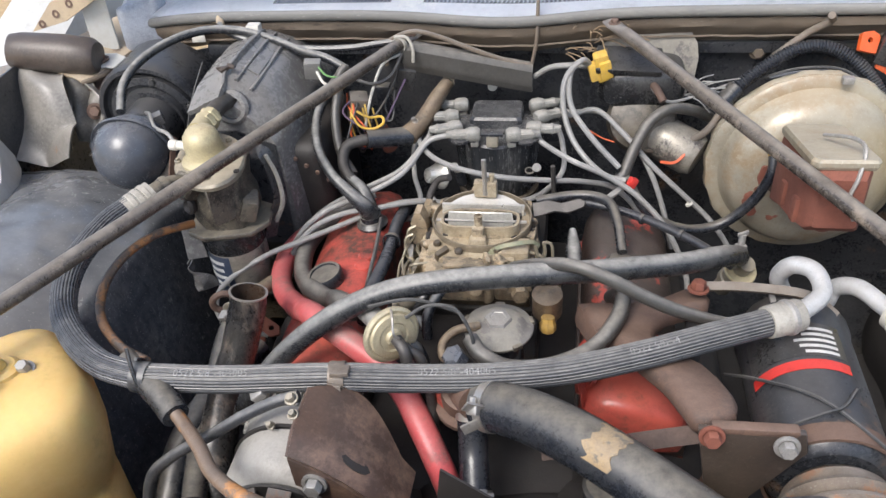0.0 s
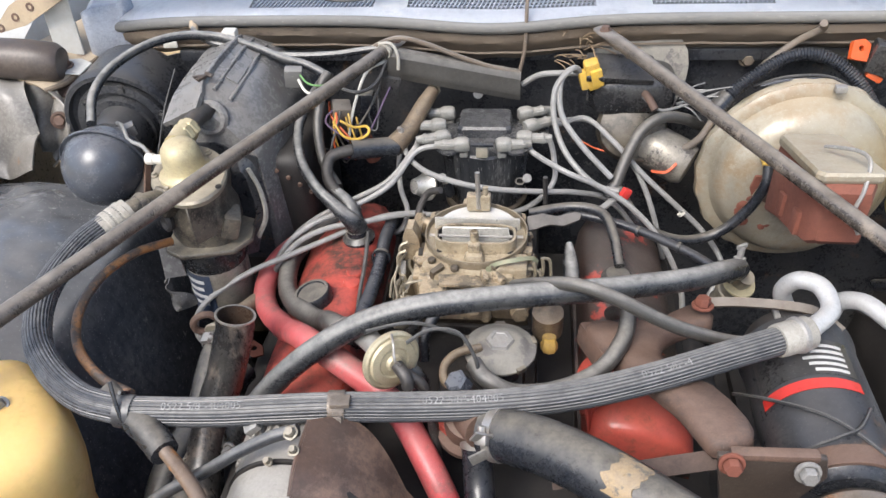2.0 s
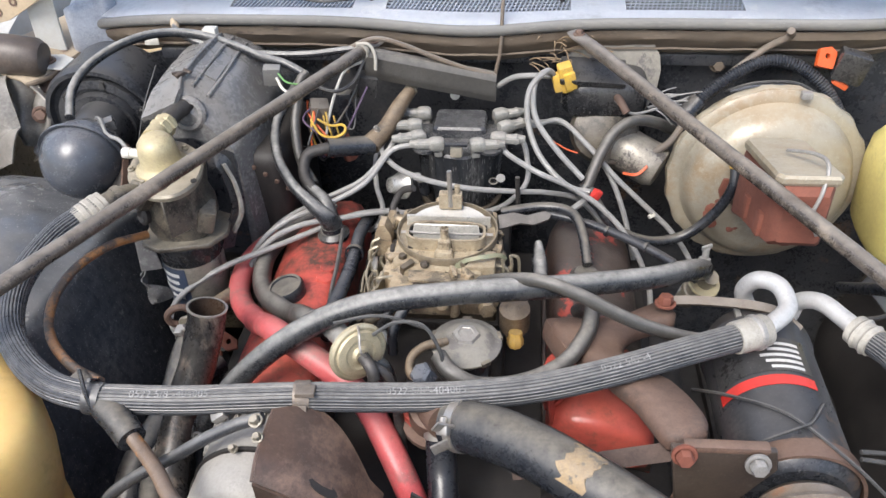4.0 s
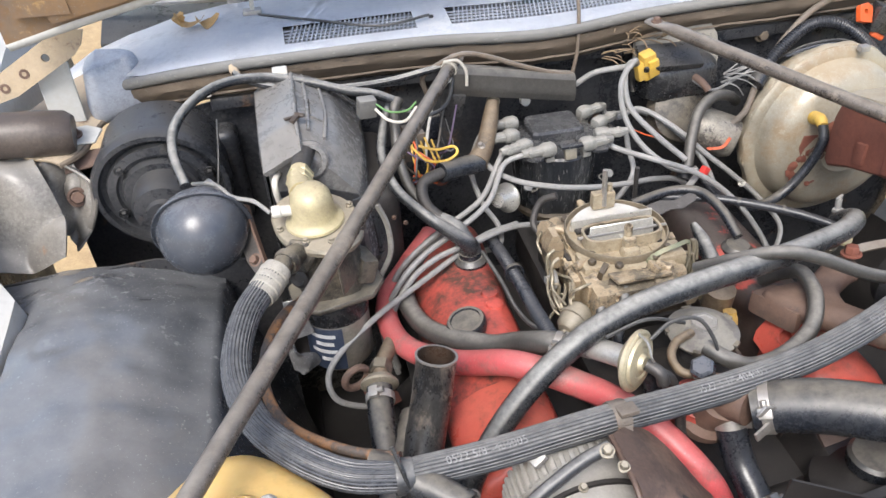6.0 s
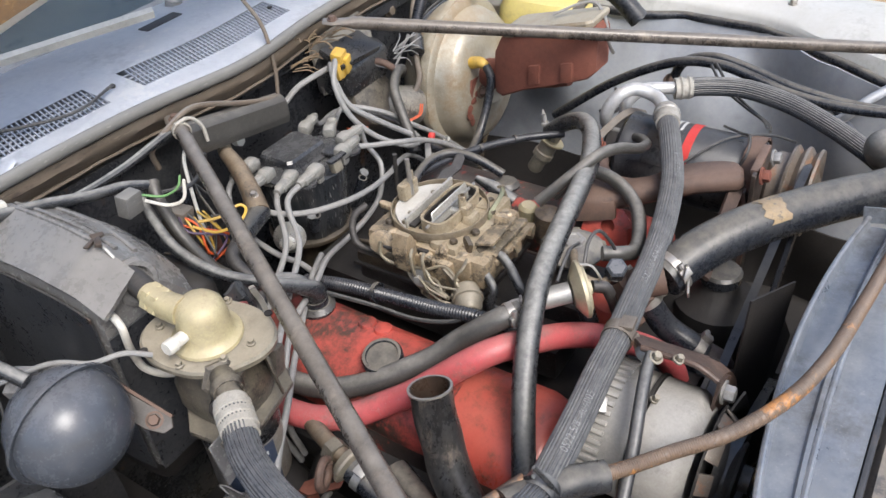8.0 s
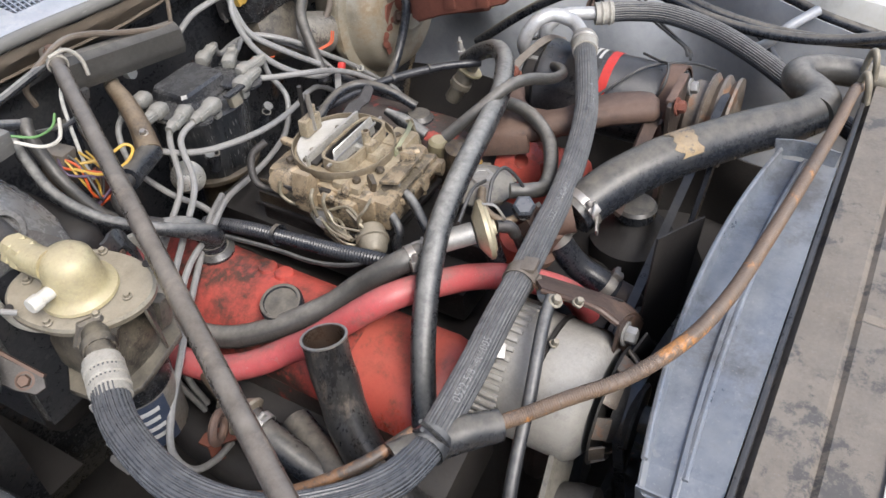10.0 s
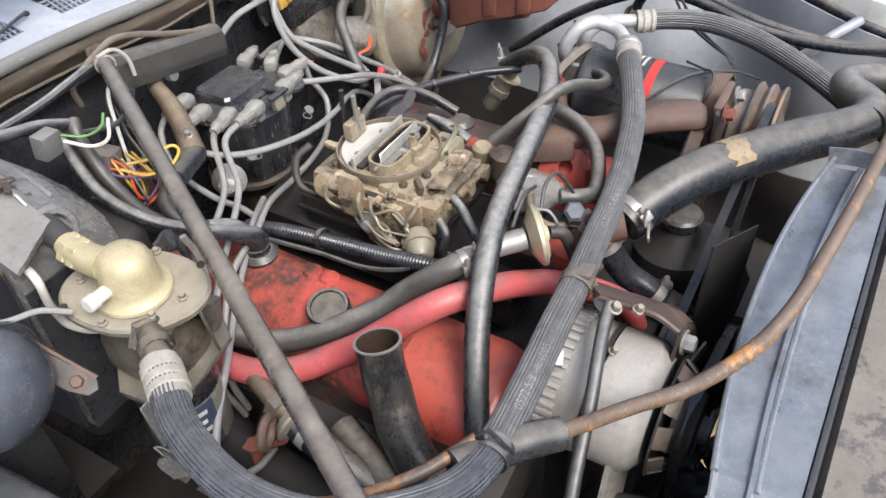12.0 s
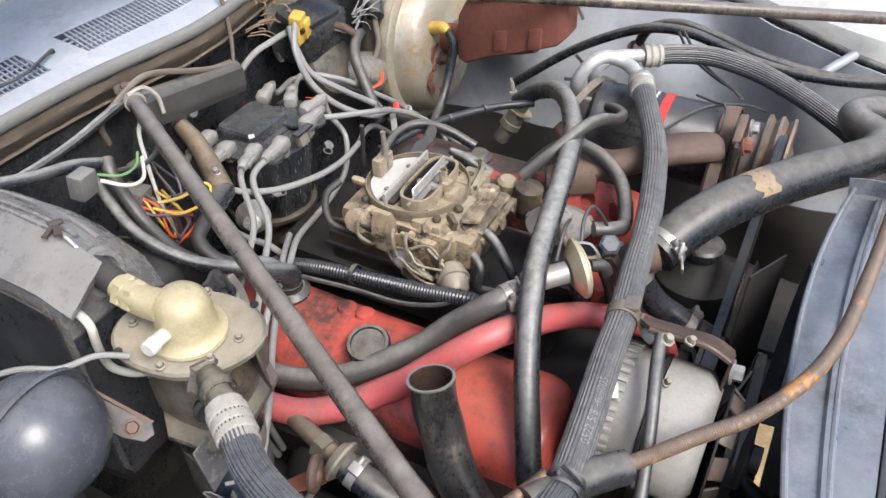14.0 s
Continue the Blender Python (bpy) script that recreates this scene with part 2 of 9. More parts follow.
apron_grey = mat("dusty_slate_apron", (0.27, 0.29, 0.32), (0.35, 0.37, 0.40), 0.34, dust=0.5, top=0.3, s=9, bump=0.3, dirt=(0.36, 0.355, 0.34))
tank_tan = mat("weathered_radiator_tank", (0.245, 0.228, 0.19), (0.15, 0.138, 0.115), 0.6, dust=0.4, top=0.3, s=26, bump=0.4, wear=(0.10, 0.09, 0.085), wear_at=0.57)
wire_grey = mat("grey_ignition_cable", (0.27, 0.268, 0.262), (0.17, 0.168, 0.162), 0.4, dust=0.35, top=0.2, s=60, bump=0.2, dirt=(0.36, 0.345, 0.315))
wire_pale = mat("pale_boot_rubber", (0.25, 0.248, 0.225), (0.10, 0.098, 0.09), 0.42, dust=0.5, top=0.3, s=80, bump=0.5, dirt=(0.42, 0.40, 0.36))
wire_black = mat("black_wire", (0.018, 0.018, 0.019), (0.03, 0.03, 0.03), 0.45, dust=0.3, top=0.25, s=60, bump=0.1)
wire_brown = mat("brown_dusty_wire", (0.15, 0.115, 0.085), (0.10, 0.08, 0.06), 0.65, dust=0.4, top=0.3, s=60, bump=0.15)
wire_orange = mat("amber_sleeve", (0.32, 0.14, 0.04), (0.17, 0.085, 0.04), 0.4, dust=0.25, top=0.15, s=34, bump=0.25, wear=(0.06, 0.042, 0.032), wear_at=0.50)
braid_brown = mat("brown_braided_sleeve", (0.17, 0.11, 0.07), (0.10, 0.07, 0.05), 0.45, dust=0.2, top=0.15, s=30, bump=0.4, wear=(0.42, 0.18, 0.045), wear_at=0.60)
plug_yellow = mat("yellow_plastic", (0.64, 0.41, 0.055), (0.50, 0.31, 0.05), 0.45, dust=0.3, top=0.08, s=50, bump=0.1)
bottle_amber = mat("amber_polythene", (0.71, 0.50, 0.20), (0.66, 0.44, 0.155), 0.42, dust=0.15, top=0.12, s=9, bump=0.06, dirt=(0.45, 0.33, 0.16))
bottle_amber.node_tree.nodes["Principled BSDF"].inputs["Subsurface Weight"].default_value = 0.35
bottle_amber.node_tree.nodes["Principled BSDF"].inputs["Subsurface Radius"].default_value = (0.03, 0.02, 0.008)
bottle_pale = mat("pale_yellow_polythene", (0.66, 0.58, 0.20), (0.6, 0.5, 0.18), 0.4, dust=0.15, top=0.1, s=12, bump=0.08)
plug_orange = mat("orange_plastic", (0.62, 0.10, 0.02), (0.5, 0.08, 0.02), 0.45, dust=0.15, top=0.1, s=50, bump=0.1)
red_plastic = mat("red_plastic", (0.62, 0.04, 0.03), (0.5, 0.03, 0.025), 0.4, dust=0.1, top=0.05, s=50, bump=0.08)
white_plastic = mat("white_plastic", (0.62, 0.60, 0.54), (0.5, 0.48, 0.43), 0.5, dust=0.25, top=0.12, s=60, bump=0.1)
cream_tape = mat("cream_tape", (0.40, 0.38, 0.335), (0.25, 0.235, 0.20), 0.6, dust=0.3, top=0.15, s=80, bump=0.35)
label_white = mat("printed_white", (0.60, 0.60, 0.58), (0.48, 0.48, 0.46), 0.6, dust=0.3, top=0.1, s=150, bump=0.1)
print_white = mat("worn_print", (0.42, 0.42, 0.41), (0.07, 0.07, 0.07), 0.5, dust=0.2, top=0.1, s=110, bump=0.1)
label_blue = mat("dark_blue_label", (0.022, 0.035, 0.065), (0.03, 0.045, 0.08), 0.5, dust=0.2, top=0.1, s=40, bump=0.1)
blue_plastic = mat("blue_grey_plastic", (0.046, 0.052, 0.064), (0.066, 0.073, 0.086), 0.24, dust=0.12, top=0.25, s=30, bump=0.25, dirt=(0.24, 0.245, 0.26))
verdigris = mat("verdigris_pipe", (0.13, 0.17, 0.10), (0.22, 0.19, 0.11), 0.5, metal=0.3, dust=0.4, top=0.2, s=60, bump=0.2)
green_wire = mat("green_wire", (0.14, 0.30, 0.10), (0.10, 0.23, 0.08), 0.45, dust=0.2, top=0.1, s=60, bump=0.05)
violet_wire = mat("violet_wire", (0.10, 0.06, 0.12), (0.08, 0.05, 0.09), 0.45, dust=0.2, top=0.1, s=60, bump=0.05)
pink_wire = mat("pink_wire", (0.55, 0.12, 0.2), (0.45, 0.1, 0.16), 0.45, dust=0.1, top=0.1, s=60, bump=0.05)
clutch_steel = mat("rust_bloomed_steel", (0.20, 0.165, 0.13), (0.11, 0.085, 0.065), 0.45, metal=0.4, dust=0.4, top=0.2, s=50, bump=0.3, wear=(0.20, 0.10, 0.05), wear_at=0.56)
panel_brown = mat("soiled_top_panel", (0.20, 0.168, 0.132), (0.13, 0.112, 0.092), 0.6, dust=0.3, top=0.12, s=18, bump=0.35, wear=(0.055, 0.05, 0.047), wear_at=0.55)
cap_black = mat("scuffed_black_cap", (0.014, 0.016, 0.020), (0.030, 0.032, 0.037), 0.22, dust=0.32, top=0.12, s=34, bump=0.25, dirt=(0.30, 0.29, 0.27))
grille_paint = mat("dirty_blue_grey_grille", (0.40, 0.43, 0.48), (0.26, 0.28, 0.32), 0.45, dust=0.4, top=0.2, s=30, bump=0.1)
cowl_paint = mat("faded_blue_grey_paint", (0.74, 0.765, 0.80), (0.60, 0.63, 0.69), 0.34, dust=0.35, top=0.12, s=9, bump=0.05, dirt=(0.74, 0.735, 0.72), wear=(0.80, 0.81, 0.82), wear_at=0.58)
fender_paint = mat("chalky_white_paint", (0.52, 0.52, 0.50), (0.45, 0.45, 0.42), 0.4, dust=0.25, top=0.1, s=9, bump=0.06, wear=(0.33, 0.24, 0.15), wear_at=0.7, dirt=(0.46, 0.40, 0.31))
primer_tan = mat("tan_flaking_primer", (0.40, 0.32, 0.215), (0.33, 0.255, 0.17), 0.6, dust=0.3, top=0.15, s=22, bump=0.2, wear=(0.17, 0.10, 0.06), wear_at=0.62)
lip_rust = mat("rusty_flange", (0.145, 0.112, 0.08), (0.085, 0.065, 0.048), 0.75, dust=0.35, top=0.2, s=26, bump=0.3, stretch=(0.25, 1, 1), wear=(0.06, 0.045, 0.035), wear_at=0.6, dirt=(0.24, 0.21, 0.165))
seal_rubber = mat("weathered_seal", (0.105, 0.104, 0.10), (0.17, 0.165, 0.15), 0.7, dust=0.4, top=0.35, s=22, bump=0.3, stretch=(0.2, 1, 1))
hood_brown = mat("rusty_hood_underside", (0.24, 0.145, 0.07), (0.14, 0.085, 0.045), 0.6, dust=0.3, top=0.1, s=8, bump=0.3, wear=(0.42, 0.27, 0.11), wear_at=0.58)
leaf_dry = mat("dry_leaf", (0.42, 0.27, 0.10), (0.30, 0.18, 0.07), 0.7, dust=0.1, top=0.05, s=60, bump=0.2)
twig_dry = mat("dry_straw", (0.24, 0.17, 0.10), (0.17, 0.12, 0.075), 0.8, dust=0.2, top=0.1, s=60, bump=0.2)
gravel = mat("ochre_gravel", (0.46, 0.33, 0.17), (0.26, 0.17, 0.085), 0.85, dust=0.3, top=0.1, s=60, bump=0.9, dirt=(0.55, 0.43, 0.26))
glass_tint = bpy.data.materials.new("windscreen_glass")
glass_tint.use_nodes = True
g = glass_tint.node_tree.nodes["Principled BSDF"]
g.inputs["Base Color"].default_value = (0.75, 0.88, 0.92, 1)
g.inputs["Transmission Weight"].default_value, g.inputs["Roughness"].default_value, g.inputs["IOR"].default_value = 1.0, 0.06, 1.45


# ---- mesh helpers ----
def spline(pts, res=6):
    """A smooth line through the points."""
    p = [Vector(q) for q in pts]
    if len(p) == 2:
        return [p[0].lerp(p[1], i / res) for i in range(res + 1)]
    p = [p[0] * 2 - p[1], *p, p[-1] * 2 - p[-2]]
    out = []
    for a, b, c, d in zip(p, p[1:], p[2:], p[3:]):
        for i in range(res):
            t = i / res
            out.append(0.5 * (2 * b + (c - a) * t + (2 * a - 5 * b + 4 * c - d) * t * t + (3 * b - a - 3 * c + d) * t ** 3))
    return out + [p[-2]]


def frames(line):
    """Moving axes along a line."""
    n = len(line)
    tangents = [(line[min(i + 1, n - 1)] - line[max(i - 1, 0)]).normalized() for i in range(n)]
    side = tangents[0].cross(Vector((0, 0, 1)))
    side = (side if side.length > 0.05 else tangents[0].cross(Vector((1, 0, 0)))).normalized()
    out = []
    for p, t in zip(line, tangents):
        side = (side - t * side.dot(t)).normalized()
        out.append((p, t, side, side.cross(t)))
    return out


def tube(pts, r, n=12, res=6, ribs=0, depth=0.0, cap=True, corr=0.0, step=0.004, bm=None):
    """A hose, pipe or wire along a smooth line. ribs: lengthwise ridges; corr: depth of rings round it."""
    bm = bm or bmesh.new()
    line = spline(pts, res)
    radii = [r] * len(line)
    if not isinstance(r, (int, float)):
        k = np.linspace(0, len(r) - 1, len(line))
        radii = list(np.interp(k, range(len(r)), r))
    if corr:
        d = np.r_[0, np.cumsum([(b - a).length for a, b in zip(line, line[1:])])]
        s = np.arange(0, d[-1], step / 2)
        rr = np.interp(s, d, radii)
        line = [Vector([float(np.interp(v, d, [q[i] for q in line])) for i in range(3)]) for v in s]
        radii = [float(v) - (corr if i % 2 else 0) for i, v in enumerate(rr)]
    n = ribs * 4 if ribs else n
    rings = []
    for (p, t, u, v), rad in zip(frames(line), radii):
        ring = []
        for i in range(n):
            a = 2 * math.pi * i / n
            k = rad - (depth if ribs and i % 4 > 1 else 0)
            ring.append(bm.verts.new(p + (u * math.cos(a) + v * math.sin(a)) * k))
        rings.append(ring)
    for a, b in zip(rings, rings[1:]):
        for i in range(n):
            bm.faces.new((a[i], a[(i + 1) % n], b[(i + 1) % n], b[i]))
    if cap:
        bm.faces.new(rings[0][::-1]), bm.faces.new(rings[-1])
    return bm


def lathe(profile, at, axis=(0, 0, 1), n=32, bm=None, squash=None):
    """A turned shape: (radius, height) pairs round an axis through at."""
    bm = bm or bmesh.new()
    q = Vector(axis).to_track_quat("Z", "Y").to_matrix()
    rings = []
    for r, h in profile:
        if r < 1e-5:
            rings.append([bm.verts.new(Vector(at) + q @ Vector((0, 0, h)))])
            continue
        ring = []
        for i in range(n):
            a = 2 * math.pi * i / n
            k = squash(a) if squash else 1.0
            ring.append(bm.verts.new(Vector(at) + q @ Vector((r * k * math.cos(a), r * k * math.sin(a), h))))
        rings.append(ring)
    for a, b in zip(rings, rings[1:]):
        for i in range(n):
            j = (i + 1) % n
            if len(a) == 1 and len(b) > 1:
                bm.faces.new((a[0], b[j], b[i])[::-1])
            elif len(b) == 1 and len(a) > 1:
                bm.faces.new((a[i], a[j], b[0]))
            elif len(a) > 1:
                bm.faces.new((a[i], a[j], b[j], b[i]))
    return bm


def turn(rx=0, ry=0, rz=0):
    return Euler((radians(rx), radians(ry), radians(rz))).to_matrix()


def box(at, size, bevel=0.003, rot=None, bm=None, taper=1.0, seg=2):
    """A box with rounded edges."""
    own = bmesh.new()
    bmesh.ops.create_cube(own, size=1)
    for v in own.verts:
        k = taper if v.co.z > 0 else 1.0
        v.co = Vector((v.co.x * size[0] * k, v.co.y * size[1] * k, v.co.z * size[2]))
    if bevel:
        bmesh.ops.bevel(own, geom=own.edges[:], offset=bevel, segments=seg, affect="EDGES", profile=0.6)
    return placed(own, at, rot, bm)


def placed(own, at, rot=None, bm=None):
    """Moves a mesh to its place, joined into bm if that is given."""
    for v in own.verts:
        v.co = (rot @ v.co if rot else v.co) + Vector(at)
    if not bm:
        return own
    made = {v: bm.verts.new(v.co) for v in own.verts}
    for f in own.faces:
        bm.faces.new([made[v] for v in f.verts])
    own.free()
    return bm


def plate(outline, thick, at=(0, 0, 0), rot=None, bm=None, bevel=0.0012, hole=None):
    """A flat piece from its outline in x and y, thick along z. hole: (x, y, radius) cut right through it."""
    own = bmesh.new()
    if hole:
        hx, hy, hr = hole
        k = 24
        outer, inner = [], []
        pts = [Vector((x, y)) for x, y in outline]
        for i in range(k):
            a = 2 * math.pi * i / k
            d = Vector((math.cos(a), math.sin(a)))
            best = 10.0
            for p, q in zip(pts, pts[1:] + pts[:1]):
                e = q - p
                den = d.x * e.y - d.y * e.x
                if abs(den) > 1e-9:
                    w = p - Vector((hx, hy))
                    t, u = (w.x * e.y - w.y * e.x) / den, (w.x * d.y - w.y * d.x) / den
                    if t > 0 and -1e-6 <= u <= 1 + 1e-6:
                        best = min(best, t)
            outer.append((hx + d.x * best, hy + d.y * best)), inner.append((hx + d.x * hr, hy + d.y * hr))
        loops = [[own.verts.new((x, y, z)) for x, y in ring] for z in (-thick / 2, thick / 2) for ring in (outer, inner)]
        for i in range(k):
            j = (i + 1) % k
            lo, li, uo, ui = loops
            own.faces.new((lo[j], lo[i], li[i], li[j])), own.faces.new((uo[i], uo[j], ui[j], ui[i]))
            own.faces.new((lo[i], lo[j], uo[j], uo[i])), own.faces.new((li[j], li[i], ui[i], ui[j]))
    else:
        lo = [own.verts.new((x, y, -thick / 2)) for x, y in outline]
        hi = [own.verts.new((x, y, thick / 2)) for x, y in outline]
        own.faces.new(lo[::-1]), own.faces.new(hi)
        for i in range(len(lo)):
            j = (i + 1) % len(lo)
            own.faces.new((lo[i], lo[j], hi[j], hi[i]))
        bmesh.ops.recalc_face_normals(own, faces=own.faces[:])
        if bevel:
            bmesh.ops.bevel(own, geom=own.edges[:], offset=bevel, segments=1, affect="EDGES")
    return placed(own, at, rot, bm)


def strip(pts, width, thick, normal=(0, 0, 1), bm=None, res=5, bevel=0.0):
    """A flat strap bent along a line, its face towards normal."""
    bm = bm or bmesh.new()
    line = spline(pts, res)
    rings = []
    for p, t, _, _ in frames(line):
        s = t.cross(Vector(normal)).normalized()
        m = s.cross(t)
        rings.append([bm.verts.new(p + s * a * width / 2 + m * b * thick / 2) for a, b in ((-1, -1), (1, -1), (1, 1), (-1, 1))])
    for a, b in zip(rings, rings[1:]):
        for i in range(4):
            bm.faces.new((a[i], a[(i + 1) % 4], b[(i + 1) % 4], b[i]))
    bm.faces.new(rings[0][::-1]), bm.faces.new(rings[-1])
    return bm


def loft(rings, bm=None, cap=True):
    """A skin over rings of points."""
    bm = bm or bmesh.new()
    made = [[bm.verts.new(p) for p in ring] for ring in rings]
    n = len(made[0])
    for a, b in zip(made, made[1:]):
        for i in range(n):
            bm.faces.new((a[i], a[(i + 1) % n], b[(i + 1) % n], b[i]))
    if cap:
        bm.faces.new(made[0][::-1]), bm.faces.new(made[-1])
    bmesh.ops.recalc_face_normals(bm, faces=bm.faces[:])
    return bm


def sheet(f, nu, nv, thick=0.003, bm=None):
    """A bent sheet with thickness: f(u, v) gives places for u, v from 0 to 1."""
    bm = bm or bmesh.new()
    grid = [[Vector(f(i / nu, j / nv)) for j in range(nv + 1)] for i in range(nu + 1)]
    layers = []
    for k in (0, 1):
        rows = []
        for i in range(nu + 1):
            row = []
            for j in range(nv + 1):
                du = grid[min(i + 1, nu)][j] - grid[max(i - 1, 0)][j]
                dv = grid[i][min(j + 1, nv)] - grid[i][max(j - 1, 0)]
                row.append(bm.verts.new(grid[i][j] - du.cross(dv).normalized() * thick * k))
            rows.append(row)
        layers.append(rows)
    up, lo = layers
    for i in range(nu):
        for j in range(nv):
            bm.faces.new((up[i][j], up[i + 1][j], up[i + 1][j + 1], up[i][j + 1]))
            bm.faces.new((lo[i][j], lo[i][j + 1], lo[i + 1][j + 1], lo[i + 1][j]))
    for i in range(nu):
        bm.faces.new((up[i][0], lo[i][0], lo[i + 1][0], up[i + 1][0])), bm.faces.new((up[i][nv], up[i + 1][nv], lo[i + 1][nv], lo[i][nv]))
    for j in range(nv):
        bm.faces.new((up[0][j], up[0][j + 1], lo[0][j + 1], lo[0][j])), bm.faces.new((up[nu][j], lo[nu][j], lo[nu][j + 1], up[nu][j + 1]))
    bmesh.ops.recalc_face_normals(bm, faces=bm.faces[:])
    return bm


def rough_up(bm, amp, scale):
    """Uneven, hand-worn outline."""
    for v in bm.verts:
        v.co += Vector(noise.noise_vector(v.co * scale)) * amp
    return bm


def mesh_of(name, bm, material, sharp=38):
    me = bpy.data.meshes.new(name)
    bm.normal_update()
    bm.to_mesh(me)
    bm.free()
    me.materials.append(material)
    me.polygons.foreach_set("use_smooth", [True] * len(me.polygons))
    me.set_sharp_from_angle(angle=radians(sharp))
    return me


def thing(name, at, label, category, group="", kind=""):
    """The root of a thing made of parts, at its base."""
    ob = new(name)
    ob.location, ob.empty_display_size = at, 0.02
    return tagged(ob, label, category, group, kind)


def part(name, bm, material, parent, label="", sharp=38):
    ob = new(name, mesh_of(name, bm, material, sharp))
    ob.parent = parent
    top = parent
    shift = Vector()
    while top:
        shift += top.location
        top = top.parent
    ob.matrix_parent_inverse = Matrix.Translation(-shift)
    return tagged(ob, label)


def single(name, bm, material, label, category, group="", kind="", sharp=38):
    return tagged(new(name, mesh_of(name, bm, material, sharp)), label, category, group, kind)


def bolt(at, axis=(0, 0, 1), r=0.008, h=0.007, bm=None):
    """A hexagon head on its washer."""
    bm = lathe([(0, -0.001), (r * 1.45, -0.001), (r * 1.45, 0.0015), (r * 1.1, 0.002)], at, axis, 20, bm)
    return lathe([(r, 0.0015), (r, h), (r * 0.86, h + 0.0015), (0, h + 0.0015)], at, axis, 6, bm)


def clamp_ring(line, r, width=0.011, screw=(0, 0, 1), material=None, parent=None, name="hose_clamp"):
    """A worm-drive band round a hose at the middle of two points, with its screw box."""
    a, b = Vector(line[0]), Vector(line[1])
    ax, mid = (b - a).normalized(), (a + b) / 2
    bm = lathe([(r, -width / 2), (r + 0.0015, -width / 2), (r + 0.0015, width / 2), (r, width / 2)], mid, ax, 28)
    s = Vector(screw)
    s = (s - ax * s.dot(ax)).normalized()
    box(mid + s * (r + 0.004), (0.012, 0.008, 0.014), 0.0015, Matrix((s.cross(ax), s, ax)).transposed(), bm)
    lathe([(0, 0), (0.0035, 0), (0.0035, 0.008), (0, 0.008)], mid + s * (r + 0.005) + s.cross(ax) * 0.005, s.cross(ax), 8, bm)
    return part(name, bm, material or steel, parent) if parent else bm


def lettering(text, size, place):
    """Flat letters carried to a surface by place(x, y), x along the writing and y up."""
    cu = bpy.data.curves.new("writing", "FONT")
    cu.body, cu.size, cu.resolution_u = text, size, 2
    ob = bpy.data.objects.new("writing", cu)
    scene.collection.objects.link(ob)
    dg = bpy.context.evaluated_depsgraph_get()
    me = bpy.data.meshes.new_from_object(ob.evaluated_get(dg))
    bm = bmesh.new()
    bm.from_mesh(me)
    bpy.data.objects.remove(ob), bpy.data.meshes.remove(me)
    bmesh.ops.subdivide_edges(bm, edges=[e for e in bm.edges if e.calc_length() > size * 0.3], cuts=2)
    for v in bm.verts:
        v.co = place(v.co.x, v.co.y)
    return bm


def along_hose(pts, r, start, angle):
    """Carries letters onto a hose, from start metres along it, at an angle round it."""
    line = spline(pts, 10)
    fr = frames(line)
    d = np.r_[0, np.cumsum([(b - a).length for a, b in zip(line, line[1:])])]

    def place(x, y):
        i = min(int(np.searchsorted(d, start + x)), len(fr) - 1)
        j = max(i - 1, 0)
        k = (start + x - d[j]) / max(d[i] - d[j], 1e-6)
        p = fr[j][0].lerp(fr[i][0], k)
        t, w = fr[i][1], Vector((0, 0, 1))
        s = t.cross(w).normalized()
        m = s.cross(t)
        a = radians(angle) + y / r
        return p + (s * math.cos(a) + m * math.sin(a)) * (r + 0.0006)

    return place


# ---- the ground and the car body round the engine bay ----
def ground_sheet():
    bm = bmesh.new()
    ticks = [-400, -40, -8, -3, *np.linspace(-1.6, 1.6, 65), 3, 8, 40, 400]
    grid = [[bm.verts.new((x, y + 0.4, 0.02 * noise.noise(Vector((x * 9, y * 9, 0))) if abs(x) < 2 and abs(y) < 2 else 0)) for y in ticks] for x in ticks]
    for a, b in zip(grid, grid[1:]):
        for j in range(len(ticks) - 1):
            bm.faces.new((a[j], b[j], b[j + 1], a[j + 1]))
    return bm


single("ground", ground_sheet(), gravel, "ochre gravel ground under the car", "ground", kind="structure")

def lip_y(x):
    """The front edge of the cowl, which sweeps back at its ends."""
    return 0.992 - 0.012 * math.exp(-((x - 0.02) / 0.12) ** 2) + (0.42 * (-x - 0.42) ** 2 * 4 if x < -0.42 else 0) + (0.35 * (x - 0.55) ** 2 * 4 if x > 0.55 else 0)


def lip_z(x):
    return 1.088 - 0.01 * math.exp(-((x - 0.0) / 0.14) ** 2) - (0.22 * (-x - 0.42) ** 2 * 4 if x < -0.42 else 0)


# firewall: black pressed panel with a rusty flange, under the cowl
firewall = thing("firewall", (0, 1.02, 0.3), "black painted steel firewall with a rusty upper flange", "firewall", kind="structure")


def firewall_face(u, v):
    x = -0.76 + 1.52 * u
    z = 0.3 + (lip_z(x) - 0.305 - (0.05 if x < -0.5 else 0.0)) * v
    y = 1.03 + 0.012 * noise.noise(Vector((x * 5, z * 5, 3)))
    if abs(x) < 0.22:
        y += 0.02 * (1 - abs(x) / 0.22)
    return (x, y, z)


part("panel", sheet(firewall_face, 60, 30, 0.004), black_paint, firewall)


def flange(u, v):
    x = -0.76 + 1.52 * u
    w = 0.002 * noise.noise(Vector((x * 30, v * 3, 0)))
    return (x, lip_y(x) + (0.028 - 0.03 * min(v, 0.75) / 0.75) + w, lip_z(x) - 0.052 + 0.05 * v + w)


